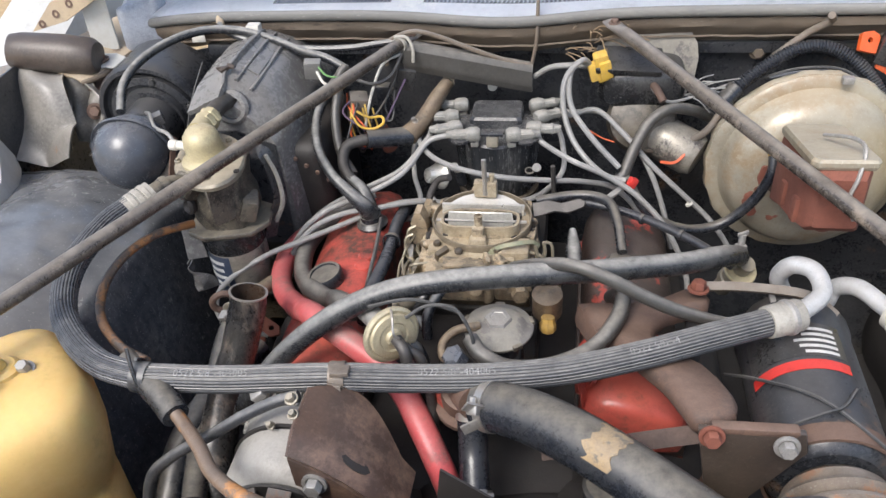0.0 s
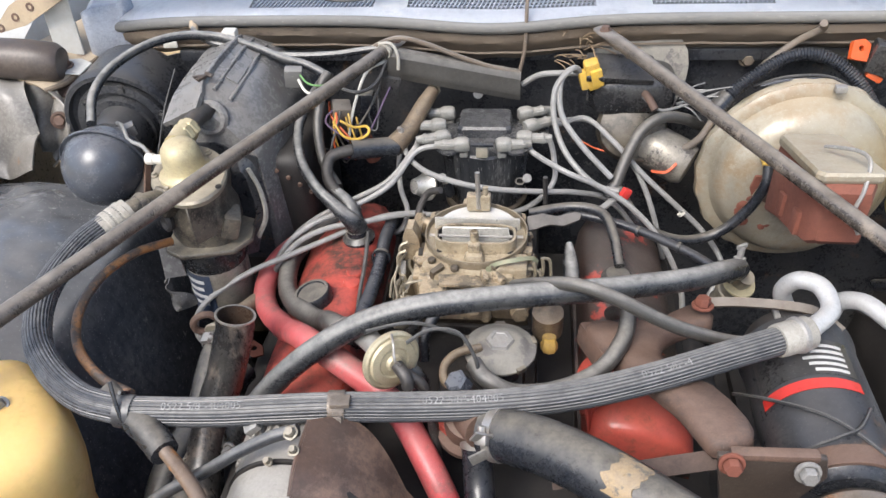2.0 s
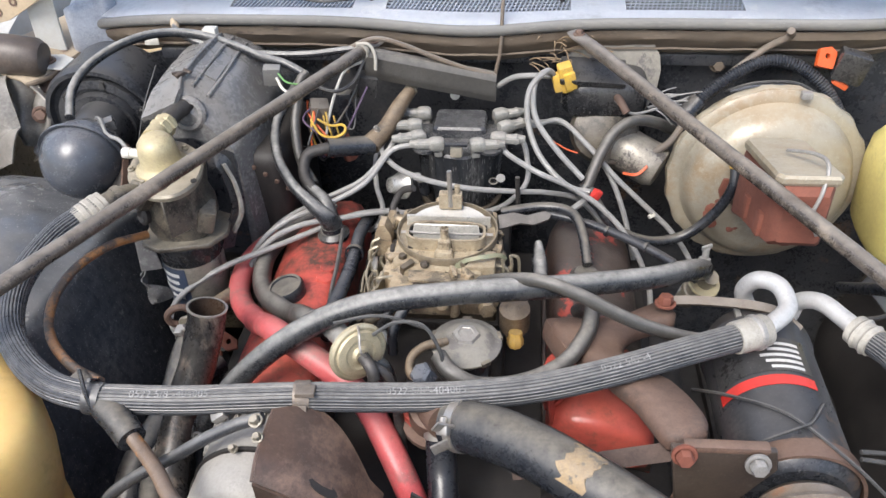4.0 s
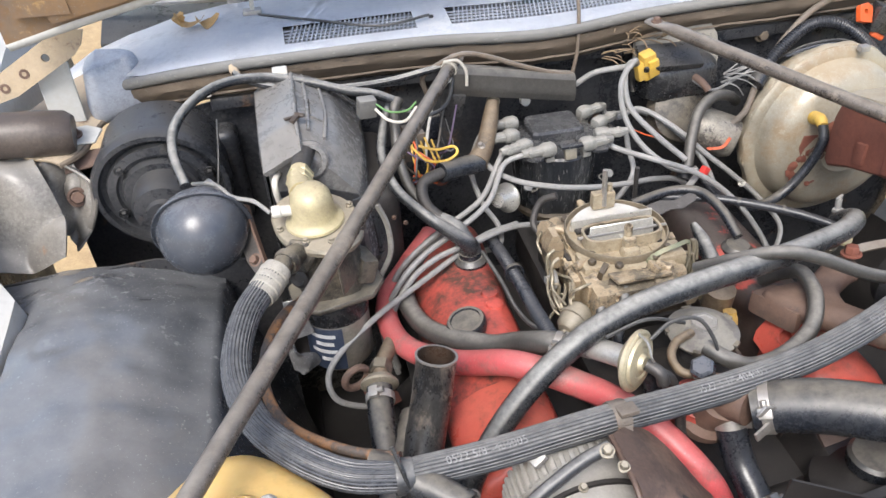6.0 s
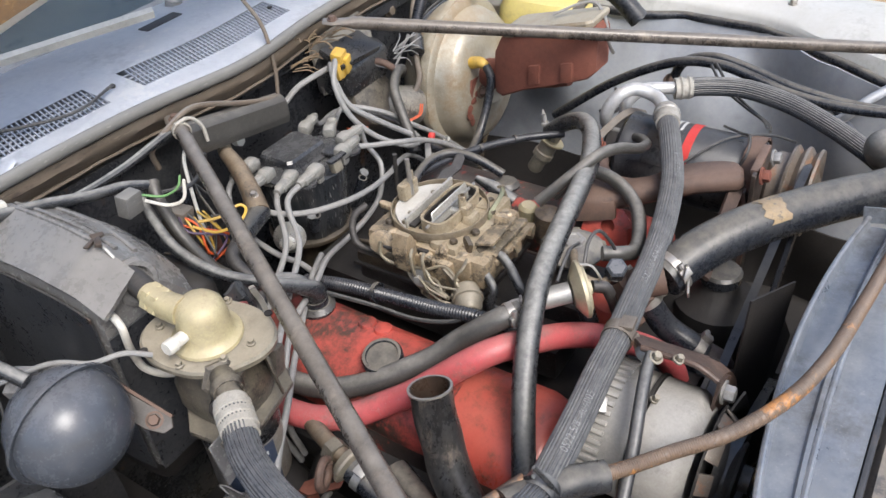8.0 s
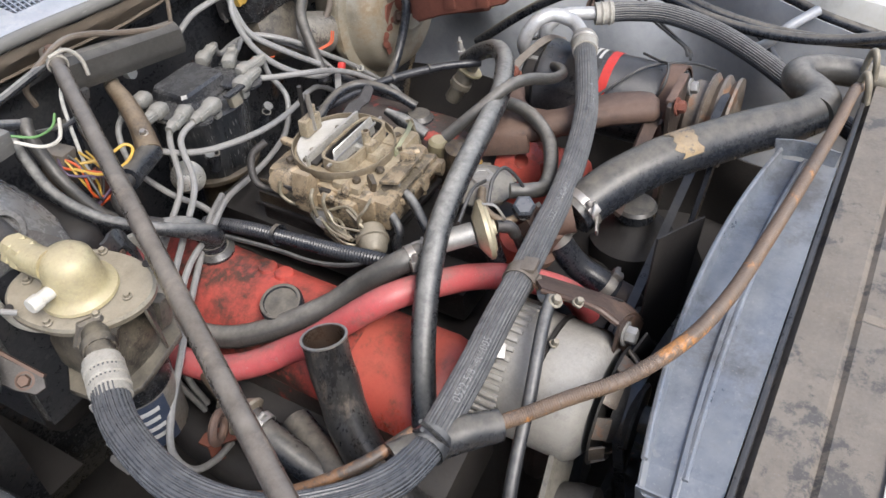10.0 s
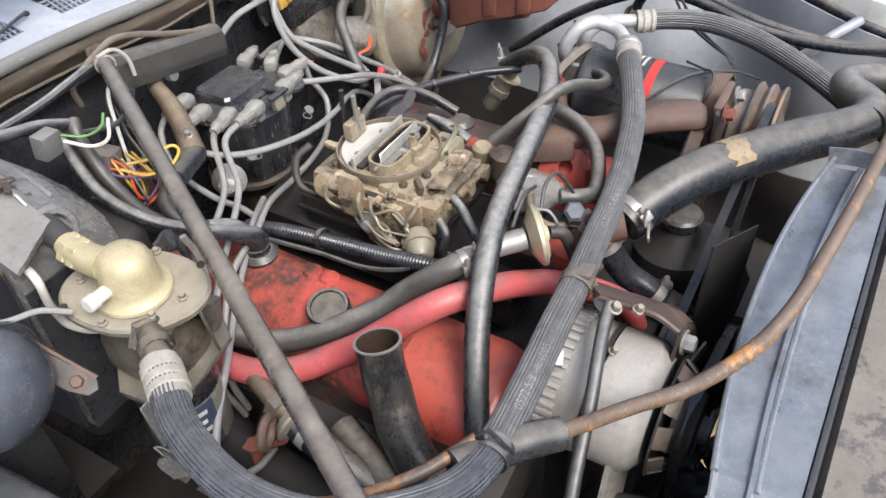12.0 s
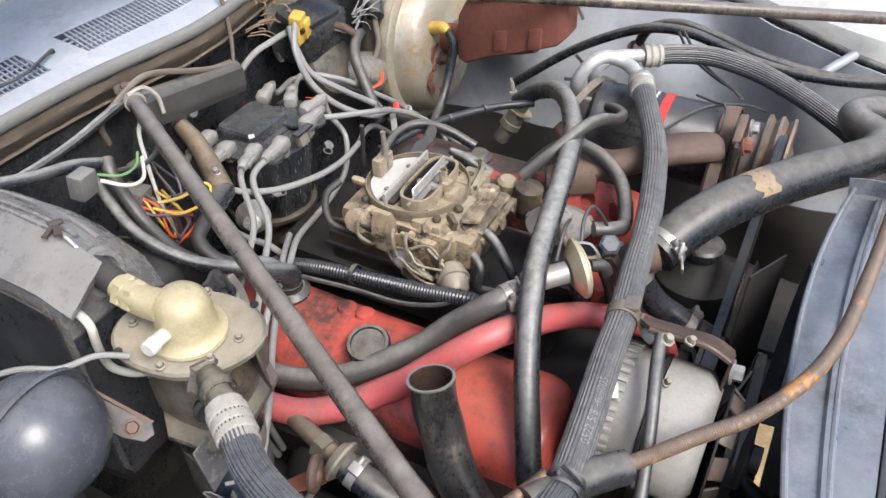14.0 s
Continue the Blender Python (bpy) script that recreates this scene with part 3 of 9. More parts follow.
part("flange", sheet(flange, 120, 8, 0.003), lip_rust, firewall, "rusty folded steel flange")
part("flange_lower", sheet(lambda u, v: (-0.76 + 1.52 * u, lip_y(-0.76 + 1.52 * u) + 0.006 + 0.03 * v, lip_z(-0.76 + 1.52 * u) - 0.032 - 0.012 * v + 0.002 * noise.noise(Vector((u * 40, v, 5)))), 120, 4, 0.003), lip_rust, firewall)
xs = np.linspace(-0.76, 0.76, 40)
part("seal", tube([(x, lip_y(x) - 0.002, lip_z(x) + 0.009) for x in xs], 0.0085, 12, 3), seal_rubber, firewall, "weathered grey rubber weatherstrip")
for x, z, r in ((-0.10, 1.035, 0.008), (0.047, 1.05, 0.014), (0.075, 1.05, 0.010), (-0.36, 1.0, 0.008), (0.40, 1.02, 0.009)):
    part("bolt", bolt((x, 1.018 if abs(x) > 0.09 else 1.03, z), (0, -1, 0), r, 0.008), lip_rust, firewall)

# cowl: painted panel with louvred intakes in front of the windscreen
cowl = thing("cowl", (0, 1.15, 1.06), "faded blue-grey painted cowl panel with grilles", "cowl", kind="structure")
VENTS = ((-0.385, -0.182), (-0.128, 0.165), (0.25, 0.43))


def cowl_z(x, y):
    return 1.098 + 0.012 * math.sin(max(0.0, min(1.0, (y - 1.0) / 0.30)) * math.pi) - (0.22 * (-x - 0.42) ** 2 * 3 if x < -0.42 else 0) - 0.35 * max(0.0, y - 1.26)


def cowl_bm():
    bm = bmesh.new()
    edges = sorted({-0.80, -0.72, -0.64, -0.56, -0.48, 0.52, 0.60, 0.68, 0.80, *[round(v, 3) for a, b in VENTS for v in np.linspace(a, b, 9)], -0.152, 0.21})
    depth = [0.0, 0.012, 0.03, 0.040, 0.06, 0.08, 0.098, 0.125, 0.17, 0.21, 0.25, 0.29, 0.33]
    V = [[bm.verts.new((x, lip_y(x) + d, cowl_z(x, lip_y(x) + d) - (0.006 if d == 0 else 0))) for d in depth] for x in edges]
    for i, (xa, xb) in enumerate(zip(edges, edges[1:])):
        for j, (da, db) in enumerate(zip(depth, depth[1:])):
            mid = (xa + xb) / 2
            if any(a < mid < b for a, b in VENTS) and 0.040 <= da < 0.098:
                continue
            bm.faces.new((V[i][j], V[i + 1][j], V[i + 1][j + 1], V[i][j + 1]))
    bmesh.ops.solidify(bm, geom=bm.faces[:], thickness=0.003)
    return bm


part("panel", cowl_bm(), cowl_paint, cowl)
for a, b in VENTS:
    bm = bmesh.new()
    for x in np.arange(a + 0.004, b, 0.0068):
        y0, y1 = lip_y(x) + 0.040, lip_y(x) + 0.098
        z0, z1 = cowl_z(x, y0) - 0.002, cowl_z(x, y1) - 0.002
        strip([(x, y0, z0), (x + 0.012, y1, z1)], 0.0020, 0.003, (0, 0, 1), bm, 1)
    for d in np.arange(0.046, 0.097, 0.0105):
        strip([(x, lip_y(x) + d, cowl_z(x, lip_y(x) + d) - 0.0035) for x in np.linspace(a, b, 7)], 0.0016, 0.002, (0, 0, 1), bm, 2)
    part("grille", bm, grille_paint, cowl)
part("plenum", box((0.04, 1.14, 1.03), (1.1, 0.26, 0.02), 0.004), black_paint, cowl)
part("slot", box((0.03, 1.175, 1.108), (0.075, 0.022, 0.006), 0.002, turn(0, 0, 4)), iron_black, cowl, "rusty rectangular slot")
for x in (-0.155, 0.152):
    part("stud", lathe([(0, 0), (0.004, 0), (0.004, 0.003), (0, 0.004)], (x, 1.06, 1.105), n=10), iron_black, cowl)

# windscreen and wipers
screen = thing("window_1", (0, 1.33, 1.07), "sloping tinted windscreen in a pale metal trim", "window", kind="structure")
screen_pane = part("pane", sheet(lambda u, v: (-0.72 + 1.44 * u, 1.325 + 0.50 * v + 0.10 * (2 * u - 1) ** 2, 1.078 + 0.42 * v), 20, 10, 0.005), glass_tint, screen)
screen_pane.visible_shadow = False
part("window_trim", sheet(lambda u, v: (-0.74 + 1.48 * u, 1.31 + 0.012 * v + 0.10 * (2 * u - 1) ** 2, 1.078 + 0.006 * v), 20, 2, 0.006), alloy, screen, "dull metal trim strip")
part("roof_trim", sheet(lambda u, v: (-0.74 + 1.48 * u, 1.825 + 0.03 * v + 0.10 * (2 * u - 1) ** 2, 1.50 + 0.02 * v), 20, 2, 0.006), fender_paint, screen)
part("dash", sheet(lambda u, v: (-0.72 + 1.44 * u, 1.36 + 0.45 * v, 1.02 + 0.05 * math.sin(v * 3)), 12, 8, 0.02), black_dusty, screen, "dark dashboard behind the glass")
part("roof", sheet(lambda u, v: (-0.74 + 1.48 * u, 1.86 + 1.3 * v, 1.52 + 0.05 * math.sin(v * math.pi)), 8, 8, 0.02), fender_paint, screen)
part("cabin", sheet(lambda u, v: (-0.74 + 1.48 * u, 2.4 + 0.02 * u, 0.5 + 1.02 * v), 4, 4, 0.02), black_dusty, screen)


def wiper(at, tip, back):
    w = thing("windscreen_wiper", at, "pale metal windscreen wiper with black rubber blade", "wiper", "wipers on the windscreen")
    a, t = Vector(at), Vector(tip)
    part("pivot", lathe([(0, -0.02), (0.016, -0.02), (0.013, 0.012), (0.009, 0.016), (0, 0.016)], a, (0, -0.3, 1), 18), alloy, w)
    part("arm", strip([a, a.lerp(t, 0.35) + Vector((0, 0, 0.012)), a.lerp(t, 0.75) + Vector((0, 0, 0.012)), t], 0.011, 0.006, (0, -0.5, 1), res=5), white_plastic, w, "sun-bleached pale metal arm")
    part("blade", strip([Vector(back), t, t * 2 - Vector(back)], 0.010, 0.012, (0, -0.5, 1), res=3), white_plastic, w)
    return w


wiper((-0.46, 1.275, 1.10), (-0.20, 1.215, 1.135), (-0.40, 1.285, 1.13))
wiper((0.10, 1.225, 1.105), (0.40, 1.24, 1.14), (0.18, 1.26, 1.135))
cb = thing("cowl_nozzle", (-0.43, 1.16, 1.10), "white plastic washer nozzle on the cowl", "nozzle")
part("post", tube([(-0.43, 1.17, 1.095), (-0.428, 1.165, 1.13), (-0.425, 1.15, 1.145)], 0.004, 8), white_plastic, cb)
part("foot", box((-0.43, 1.17, 1.108), (0.03, 0.02, 0.014), 0.003), alloy, cb)
part("tube", tube([(-0.42, 1.155, 1.11), (-0.33, 1.08, 1.115), (-0.24, 1.03, 1.113), (-0.16, 1.05, 1.113)], 0.0022, 7), wire_black, cb)
leaf = bmesh.new()
for i, (x, y) in enumerate(((-0.53, 1.15), (-0.505, 1.14), (-0.55, 1.165))):
    placed(rough_up(sheet(lambda u, v: ((u - 0.5) * 0.045, (v - 0.5) * 0.02 * math.sin(math.pi * (0.1 + 0.8 * u)), 0.012 * (u - 0.5) ** 2 * 6), 8, 4, 0.0006), 0.003, 60), (x, y, 1.108), turn(20 * i, 10, 50 * i), leaf)
single("dry_leaf", leaf, leaf_dry, "curled brown dry leaf lying on the cowl", "leaf")

# right-hand inner fender: moulded black wheelhouse


def wheelhouse(side):
    def f(u, v):
        # v runs from the fender edge down into the bay, u from the radiator to the firewall
        y = -0.05 + 0.90 * u
        out = 0.09 * min(1.0, max(0.0, (y - 0.72) / 0.14))
        k = 1 - math.exp(-((y - 0.42) / 0.42) ** 4) * 1.0
        crest = 0.90 - 0.09 * k
        if v < 0.45:
            w = v / 0.45
            x = 0.755 + out - (0.225 + out) * w
            z = crest - 0.02 * w + 0.028 * math.sin(w * math.pi) + 0.028 * (1 - w)
        else:
            w = (v - 0.45) / 0.55
            x = 0.53 - 0.07 * math.sin(w * math.pi / 2) - 0.03 * w
            z = crest - 0.02 - 0.52 * w
        z += 0.007 * noise.noise(Vector((x * 12, y * 12, 1))) + 0.004 * noise.noise(Vector((x * 30, y * 30, 4))) - 0.012 * math.exp(-((y - 0.30) / 0.03) ** 2) * (1 - min(1, v / 0.45))
        x += 0.005 * noise.noise(Vector((x * 9, y * 9, 7)))
        return (side * x, y, z)
    return f


lr = thing("inner_fender_right", (-0.6, 0.4, 0.35), "black moulded inner fender liner with dust on it", "inner fender", kind="structure")
part("liner", sheet(wheelhouse(-1), 90, 80, 0.004), liner_black, lr, sharp=50)
part("rear_skirt", sheet(lambda u, v: (-0.845 + 0.39 * u, 0.848 + 0.012 * noise.noise(Vector((u * 6, v * 6, 2))), 0.875 - 0.03 * u - 0.5 * v + 0.02 * math.sin(u * math.pi)), 12, 10, 0.004), black_paint, lr)
part("rear_pit", sheet(lambda u, v: (-0.85 + 0.45 * u, 0.848 + 0.19 * v, 0.62 + 0.01 * noise.noise(Vector((u * 6, v * 6, 2)))), 8, 6, 0.004), iron_black, lr)
part("apron", sheet(lambda u, v: (-0.845 + 0.004 * noise.noise(Vector((u * 5, v * 5, 0))), 0.78 + 0.29 * u, 1.03 - 0.5 * v), 14, 12, 0.004), black_paint, lr)
lf = thing("inner_fender_left", (0.65, 0.4, 0.35), "dark painted inner fender panel with pressed folds", "inner fender", kind="structure")


def left_out(y):
    """How far the left fender's inner edge swings outwards."""
    return float(np.interp(y, [-0.25, 0.19, 0.334, 0.395, 0.47, 0.62, 0.69, 0.9], [-0.03, -0.03, 0.026, 0.073, 0.105, 0.112, 0.085, 0.08]))


def left_liner(u, v):
    y = -0.1 + 1.12 * u
    bulge = math.exp(-((y - 0.22) / 0.11) ** 2) * math.exp(-((v - 0.30) / 0.2) ** 2)
    tower = math.exp(-((y - 0.52) / 0.07) ** 2) * math.exp(-((v - 0.22) / 0.16) ** 2)
    x = 0.742 + left_out(y) * (1 - v) ** 1.5 - 0.03 * v - 0.05 * bulge - 0.03 * tower - 0.014 * math.sin(v * 9 + y * 7) - 0.008 * math.sin(y * 23 + v * 4)
    z = 0.905 - 0.52 * v - (0.05 * (1 - min(1, max(0, y) / 0.30)) * (1 - v))
    return (x + 0.006 * noise.noise(Vector((y * 8, z * 8, 4))), y, z)


part("panel", sheet(lambda u, v: left_liner(1 - u, 0.62 * v), 70, 20, 0.004), apron_grey, lf, sharp=60)
# lower part of the same panel, coloured near-black for the shade down there
part("lower_shade_panel", sheet(lambda u, v: Vector(left_liner(1 - u, 0.60 + 0.40 * v)) - Vector((0.008, 0, 0)), 70, 24, 0.004), iron_black, lf, "near-black lower part of the panel, shade put into its colour", sharp=60)
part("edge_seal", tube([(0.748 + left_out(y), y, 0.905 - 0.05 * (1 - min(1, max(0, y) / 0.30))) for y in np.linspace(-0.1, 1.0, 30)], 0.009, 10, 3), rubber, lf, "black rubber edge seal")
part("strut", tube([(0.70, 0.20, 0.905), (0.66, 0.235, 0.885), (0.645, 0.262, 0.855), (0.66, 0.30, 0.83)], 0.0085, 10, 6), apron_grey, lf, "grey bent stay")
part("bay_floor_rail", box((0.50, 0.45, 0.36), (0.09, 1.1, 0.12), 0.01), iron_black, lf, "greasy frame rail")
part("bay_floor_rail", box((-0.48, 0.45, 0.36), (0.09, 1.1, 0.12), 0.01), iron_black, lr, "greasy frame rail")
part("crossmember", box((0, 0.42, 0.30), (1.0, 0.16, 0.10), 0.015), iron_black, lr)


# outer fenders, white paint


def fender(side, name, label):
    fd = thing(name, (side * 0.85, 0.4, 0.3), label, "fender", kind="structure")

    def f(u, v):
        y = -0.25 + 1.85 * u
        out = 0.09 * min(1.0, max(0.0, (y - 0.72) / 0.14)) if side < 0 else left_out(y)
        rise = 0.07 * max(0, y - 0.55) + 0.28 * max(0, min(y, 1.25) - 0.95)
        drop = 0.10 * max(0, 1 - (y + 0.25) / 0.55) ** 2
        if v < 0.25:
            w = v / 0.25
            return (side * (0.752 + out + 0.012 * w), y, 0.875 - drop + 0.05 * w + (rise if w > 0 else 0))
        if v < 0.75:
            w = (v - 0.25) / 0.5
            return (side * (0.764 + out + (0.25 - out) * w), y, 0.925 - drop + 0.035 * math.sin(w * math.pi * 0.8) - 0.02 * w + rise)
        w = (v - 0.75) / 0.25
        return (side * (1.014 + 0.03 * math.sin(w * 1.5)), y, 0.925 - drop - 0.45 * w + rise)

    part("panel", sheet(f, 40, 32, 0.003), fender_paint, fd, sharp=50)
    for y in (0.12, 0.42, 0.70):
        part("bolt", bolt((side * (0.80 if side < 0 else 0.815 + left_out(y)), y, 0.945 - 0.10 * max(0, 1 - (y + 0.25) / 0.55) ** 2), (0, 0, 1), 0.007), steel, fd)
    return fd


fr = fender(-1, "fender_right", "chalky white painted front fender with worn inner edge")
fender(1, "fender_left", "chalky white painted front fender, sunlit")
FRONT = [(-0.50, 1.02, 1.066), (-0.557, 1.066, 1.042), (-0.63, 1.075, 1.022), (-0.683, 1.05, 1.006), (-0.70, 0.98, 1.0), (-0.73, 0.95, 0.996)]
BACK = [(-0.50, 1.05, 1.088), (-0.58, 1.10, 1.078), (-0.68, 1.14, 1.06), (-0.75, 1.11, 1.04), (-0.79, 1.04, 1.03), (-0.81, 0.97, 1.02)]
fa, fz = spline(FRONT, 6), spline(BACK, 6)
part("cowl_corner", sheet(lambda u, v: fa[round(u * 30)].lerp(fz[round(u * 30)], v) + Vector((0, 0, 0.004 * noise.noise(Vector((u * 6, v * 3, 0))))), 30, 8, 0.004), primer_tan, fr, "tan flaking corner panel")
part("corner_edge", tube(FRONT, 0.005, 8, 6), lip_rust, fr, "rusty rolled edge")
part("drain_hole", lathe([(0.007, 0), (0.011, 0), (0.011, 0.002), (0.007, 0.002)], (-0.612, 1.085, 1.054), n=16), rust_brown, fr)


# ---- engine ----
engine = thing("engine", (0, 0.6, 0.35), "greasy V8 engine block and intake with worn orange paint", "engine")
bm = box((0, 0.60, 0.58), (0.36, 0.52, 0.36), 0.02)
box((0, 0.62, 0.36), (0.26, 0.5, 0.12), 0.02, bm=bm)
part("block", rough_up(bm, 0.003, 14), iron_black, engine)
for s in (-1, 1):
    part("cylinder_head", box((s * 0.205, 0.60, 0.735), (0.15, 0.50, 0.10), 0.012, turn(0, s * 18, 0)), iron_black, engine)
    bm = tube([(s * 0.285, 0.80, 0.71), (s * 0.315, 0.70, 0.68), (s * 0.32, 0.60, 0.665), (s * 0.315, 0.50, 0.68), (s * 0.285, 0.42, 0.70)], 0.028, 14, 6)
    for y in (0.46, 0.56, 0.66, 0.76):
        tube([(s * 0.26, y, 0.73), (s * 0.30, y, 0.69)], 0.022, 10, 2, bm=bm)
    # near-black in place of brown rust, to paint in the bay's shade
    part("exhaust_manifold", bm, iron_black, engine, "cast exhaust manifold, coloured near-black for the shade deep in the bay")


bm = box((0, 0.635, 0.82), (0.17, 0.40, 0.05), 0.012)
box((0, 0.655, 0.852), (0.15, 0.18, 0.022), 0.006, bm=bm)
box((0.02, 0.455, 0.85), (0.10, 0.09, 0.05), 0.012, bm=bm)
intake = part("intake_manifold", rough_up(bm, 0.002, 30), intake_grime, engine, "grime-covered orange cast intake manifold")
for s in (-1, 1):
    for y in (0.49, 0.585, 0.685, 0.775):
        part("runner", rough_up(tube([(s * 0.045, 0.635 + (y - 0.635) * 0.5, 0.838), (s * 0.09, y, 0.832), (s * 0.14, y, 0.80)], 0.022, 12, 4), 0.002, 30), intake_grime, intake)
part("crust", sheet(lambda u, v: ((u - 0.5) * 0.20, 0.44 + 0.40 * v, 0.846 + 0.010 * noise.noise(Vector((u * 9, v * 16, 4))) + 0.004 * noise.noise(Vector((u * 30, v * 50, 9))) - 0.07 * abs(2 * u - 1) ** 4), 44, 80, 0.003), intake_grime, intake, "lumpy greasy manifold top", sharp=60)
for x, y in ((-0.085, 0.47), (-0.085, 0.56), (-0.088, 0.70), (-0.082, 0.79), (0.085, 0.50), (0.088, 0.60), (0.086, 0.72), (0.08, 0.80)):
    part("manifold_bolt", bolt((x, y, 0.846), (0, 0, 1), 0.0075, 0.009), orange_grime, intake)
part("thermostat_housing", lathe([(0, -0.03), (0.036, -0.03), (0.036, -0.018), (0.028, -0.012), (0.027, 0.02), (0, 0.028)], (0.012, 0.385, 0.892), (0.1, -0.4, 0.9), 24), rust_brown, engine, "rusty water outlet")
part("thermostat_neck", tube([(0.012, 0.385, 0.895), (0.018, 0.37, 0.912), (0.03, 0.35, 0.918)], 0.021, 16, 4), rust_brown, engine)
part("timing_cover", lathe([(0, 0), (0.11, 0), (0.11, 0.02), (0.095, 0.035), (0, 0.04)], (0, 0.345, 0.60), (0, -1, 0), 32), orange_grime, engine)
bm = lathe([(0, 0), (0.05, 0), (0.05, 0.06), (0.03, 0.07), (0.018, 0.07), (0.018, 0.11), (0, 0.11)], (0, 0.345, 0.74), (0, -1, 0), 28)
tube([(0.0, 0.32, 0.74), (-0.08, 0.33, 0.75), (-0.14, 0.345, 0.74)], 0.026, 14, 4, bm=bm)
tube([(0.0, 0.32, 0.74), (0.08, 0.33, 0.75), (0.14, 0.345, 0.74)], 0.026, 14, 4, bm=bm)
part("water_pump", bm, iron_black, engine)
part("lifting_bracket", plate([(-0.042, -0.03), (0.03, -0.036), (0.042, 0.0), (0.012, 0.03), (-0.038, 0.026)], 0.005, (0.152, 0.470, 0.873), Matrix(((0.05, 0.5, -0.865), (-1, 0.03, -0.05), (0, 0.865, 0.5))), hole=(-0.004, 0.002, 0.0105)), orange_clean, engine, "orange-red steel lifting eye")
part("lifting_bracket_tab", plate([(-0.010, -0.03), (0.010, -0.03), (0.010, 0.02), (0.0, 0.028), (-0.010, 0.02)], 0.004, (0.142, 0.432, 0.868), turn(80, 0, 70)), orange_clean, engine)
part("oil_pressure_sender", lathe([(0, 0), (0.012, 0), (0.012, 0.012), (0.019, 0.018), (0.019, 0.05), (0.008, 0.055), (0, 0.06)], (0.096, 0.545, 0.862), (0, -0.12, 1), 24), pipe_tan, engine, "tan stained cylindrical canister")
part("sender_cap", lathe([(0, 0), (0.0085, 0), (0.0105, 0.003), (0.0105, 0.011), (0.0085, 0.014), (0.0085, 0.020), (0, 0.020)], (0.098, 0.510, 0.876), (0, 0.25, 1), 8), cap_amber, engine, "small amber plug")
part("pulley", lathe([(0, 0), (0.075, 0), (0.075, 0.006), (0.062, 0.012), (0.075, 0.018), (0.075, 0.024), (0.03, 0.026), (0.03, 0.05), (0, 0.05)], (0, 0.275, 0.74), (0, -1, 0), 36), steel_dark, engine)


def belt(name, pulleys, y, parent):
    """A belt round circles (x, z, r), through their outer tangents by a hull."""
    pts = []
    for x, z, r in pulleys:
        pts += [(x + r * math.cos(a), z + r * math.sin(a)) for a in np.linspace(0, 2 * math.pi, 40)]
    pts = sorted(set((round(a, 5), round(b, 5)) for a, b in pts))

    def half(ps):
        out = []
        for p in ps:
            while len(out) > 1 and (out[-1][0] - out[-2][0]) * (p[1] - out[-2][1]) - (out[-1][1] - out[-2][1]) * (p[0] - out[-2][0]) <= 0:
                out.pop()
            out.append(p)
        return out
    hull = half(pts)[:-1] + half(pts[::-1])[:-1]
    bm = bmesh.new()
    rings = []
    n = len(hull)
    for i, (x, z) in enumerate(hull):
        (ax, az), (bx, bz) = hull[i - 1], hull[(i + 1) % n]
        t = Vector((bx - ax, 0, bz - az)).normalized()
        o = Vector((t.z, 0, -t.x))
        c = Vector((x, y, z))
        rings.append([bm.verts.new(c + o * a + Vector((0, b, 0))) for a, b in ((0.003, -0.0055), (0.003, 0.0055), (-0.006, 0.0035), (-0.006, -0.0035))])
    for i in range(n):
        a, b = rings[i], rings[(i + 1) % n]
        for k in range(4):
            bm.faces.new((a[k], a[(k + 1) % 4], b[(k + 1) % 4], b[k]))
    bmesh.ops.recalc_face_normals(bm, faces=bm.faces[:])
    return single(name, bm, rubber_clean, "black rubber fan belt round the pulleys", "belt", "drive belts")


belt("fan_belt", [(0, 0.74, 0.073), (-0.152, 0.848, 0.036), (0, 0.55, 0.085)], 0.205, None)
belt("fan_belt", [(0.36, 0.85, 0.062), (0, 0.55, 0.083), (0, 0.74, 0.073)], 0.262, None)

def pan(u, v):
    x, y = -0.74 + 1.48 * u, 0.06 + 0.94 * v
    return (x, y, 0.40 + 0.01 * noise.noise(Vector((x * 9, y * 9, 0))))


# added dark sheet that gives the bay its shaded depth, open over gravel
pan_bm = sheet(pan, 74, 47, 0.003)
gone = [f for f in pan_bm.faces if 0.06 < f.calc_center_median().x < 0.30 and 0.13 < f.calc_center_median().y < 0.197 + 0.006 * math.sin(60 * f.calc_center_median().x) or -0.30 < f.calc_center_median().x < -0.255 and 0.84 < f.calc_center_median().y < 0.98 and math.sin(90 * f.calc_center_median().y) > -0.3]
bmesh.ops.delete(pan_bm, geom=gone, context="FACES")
part("shade_pan", pan_bm, iron_black, engine)

# fan
fan = thing("cooling_fan", (0, 0.205, 0.74), "black steel engine cooling fan", "fan")
part("hub", lathe([(0, 0), (0.055, 0), (0.055, 0.01), (0.03, 0.02), (0.02, 0.03), (0, 0.03)], (0, 0.215, 0.74), (0, -1, 0), 28), steel_dark, fan)
for i in range(6):
    a = radians(60 * i + 14)
    d, e = Vector((math.cos(a), 0, math.sin(a))), Vector((-math.sin(a), 0, math.cos(a)))
    part("blade", sheet(lambda u, v: Vector((0, 0.228, 0.74)) + d * (0.04 + 0.155 * u) + e * (v - 0.5) * (0.05 + 0.045 * u) + Vector((0, 1, 0)) * (v - 0.5) * 0.03, 6, 5, 0.0025), iron_black, fan)

# radiator with its tank, and the shroud
rad = thing("radiator", (0, 0.02, 0.42), "weathered tan radiator under a ribbed top cover", "radiator")
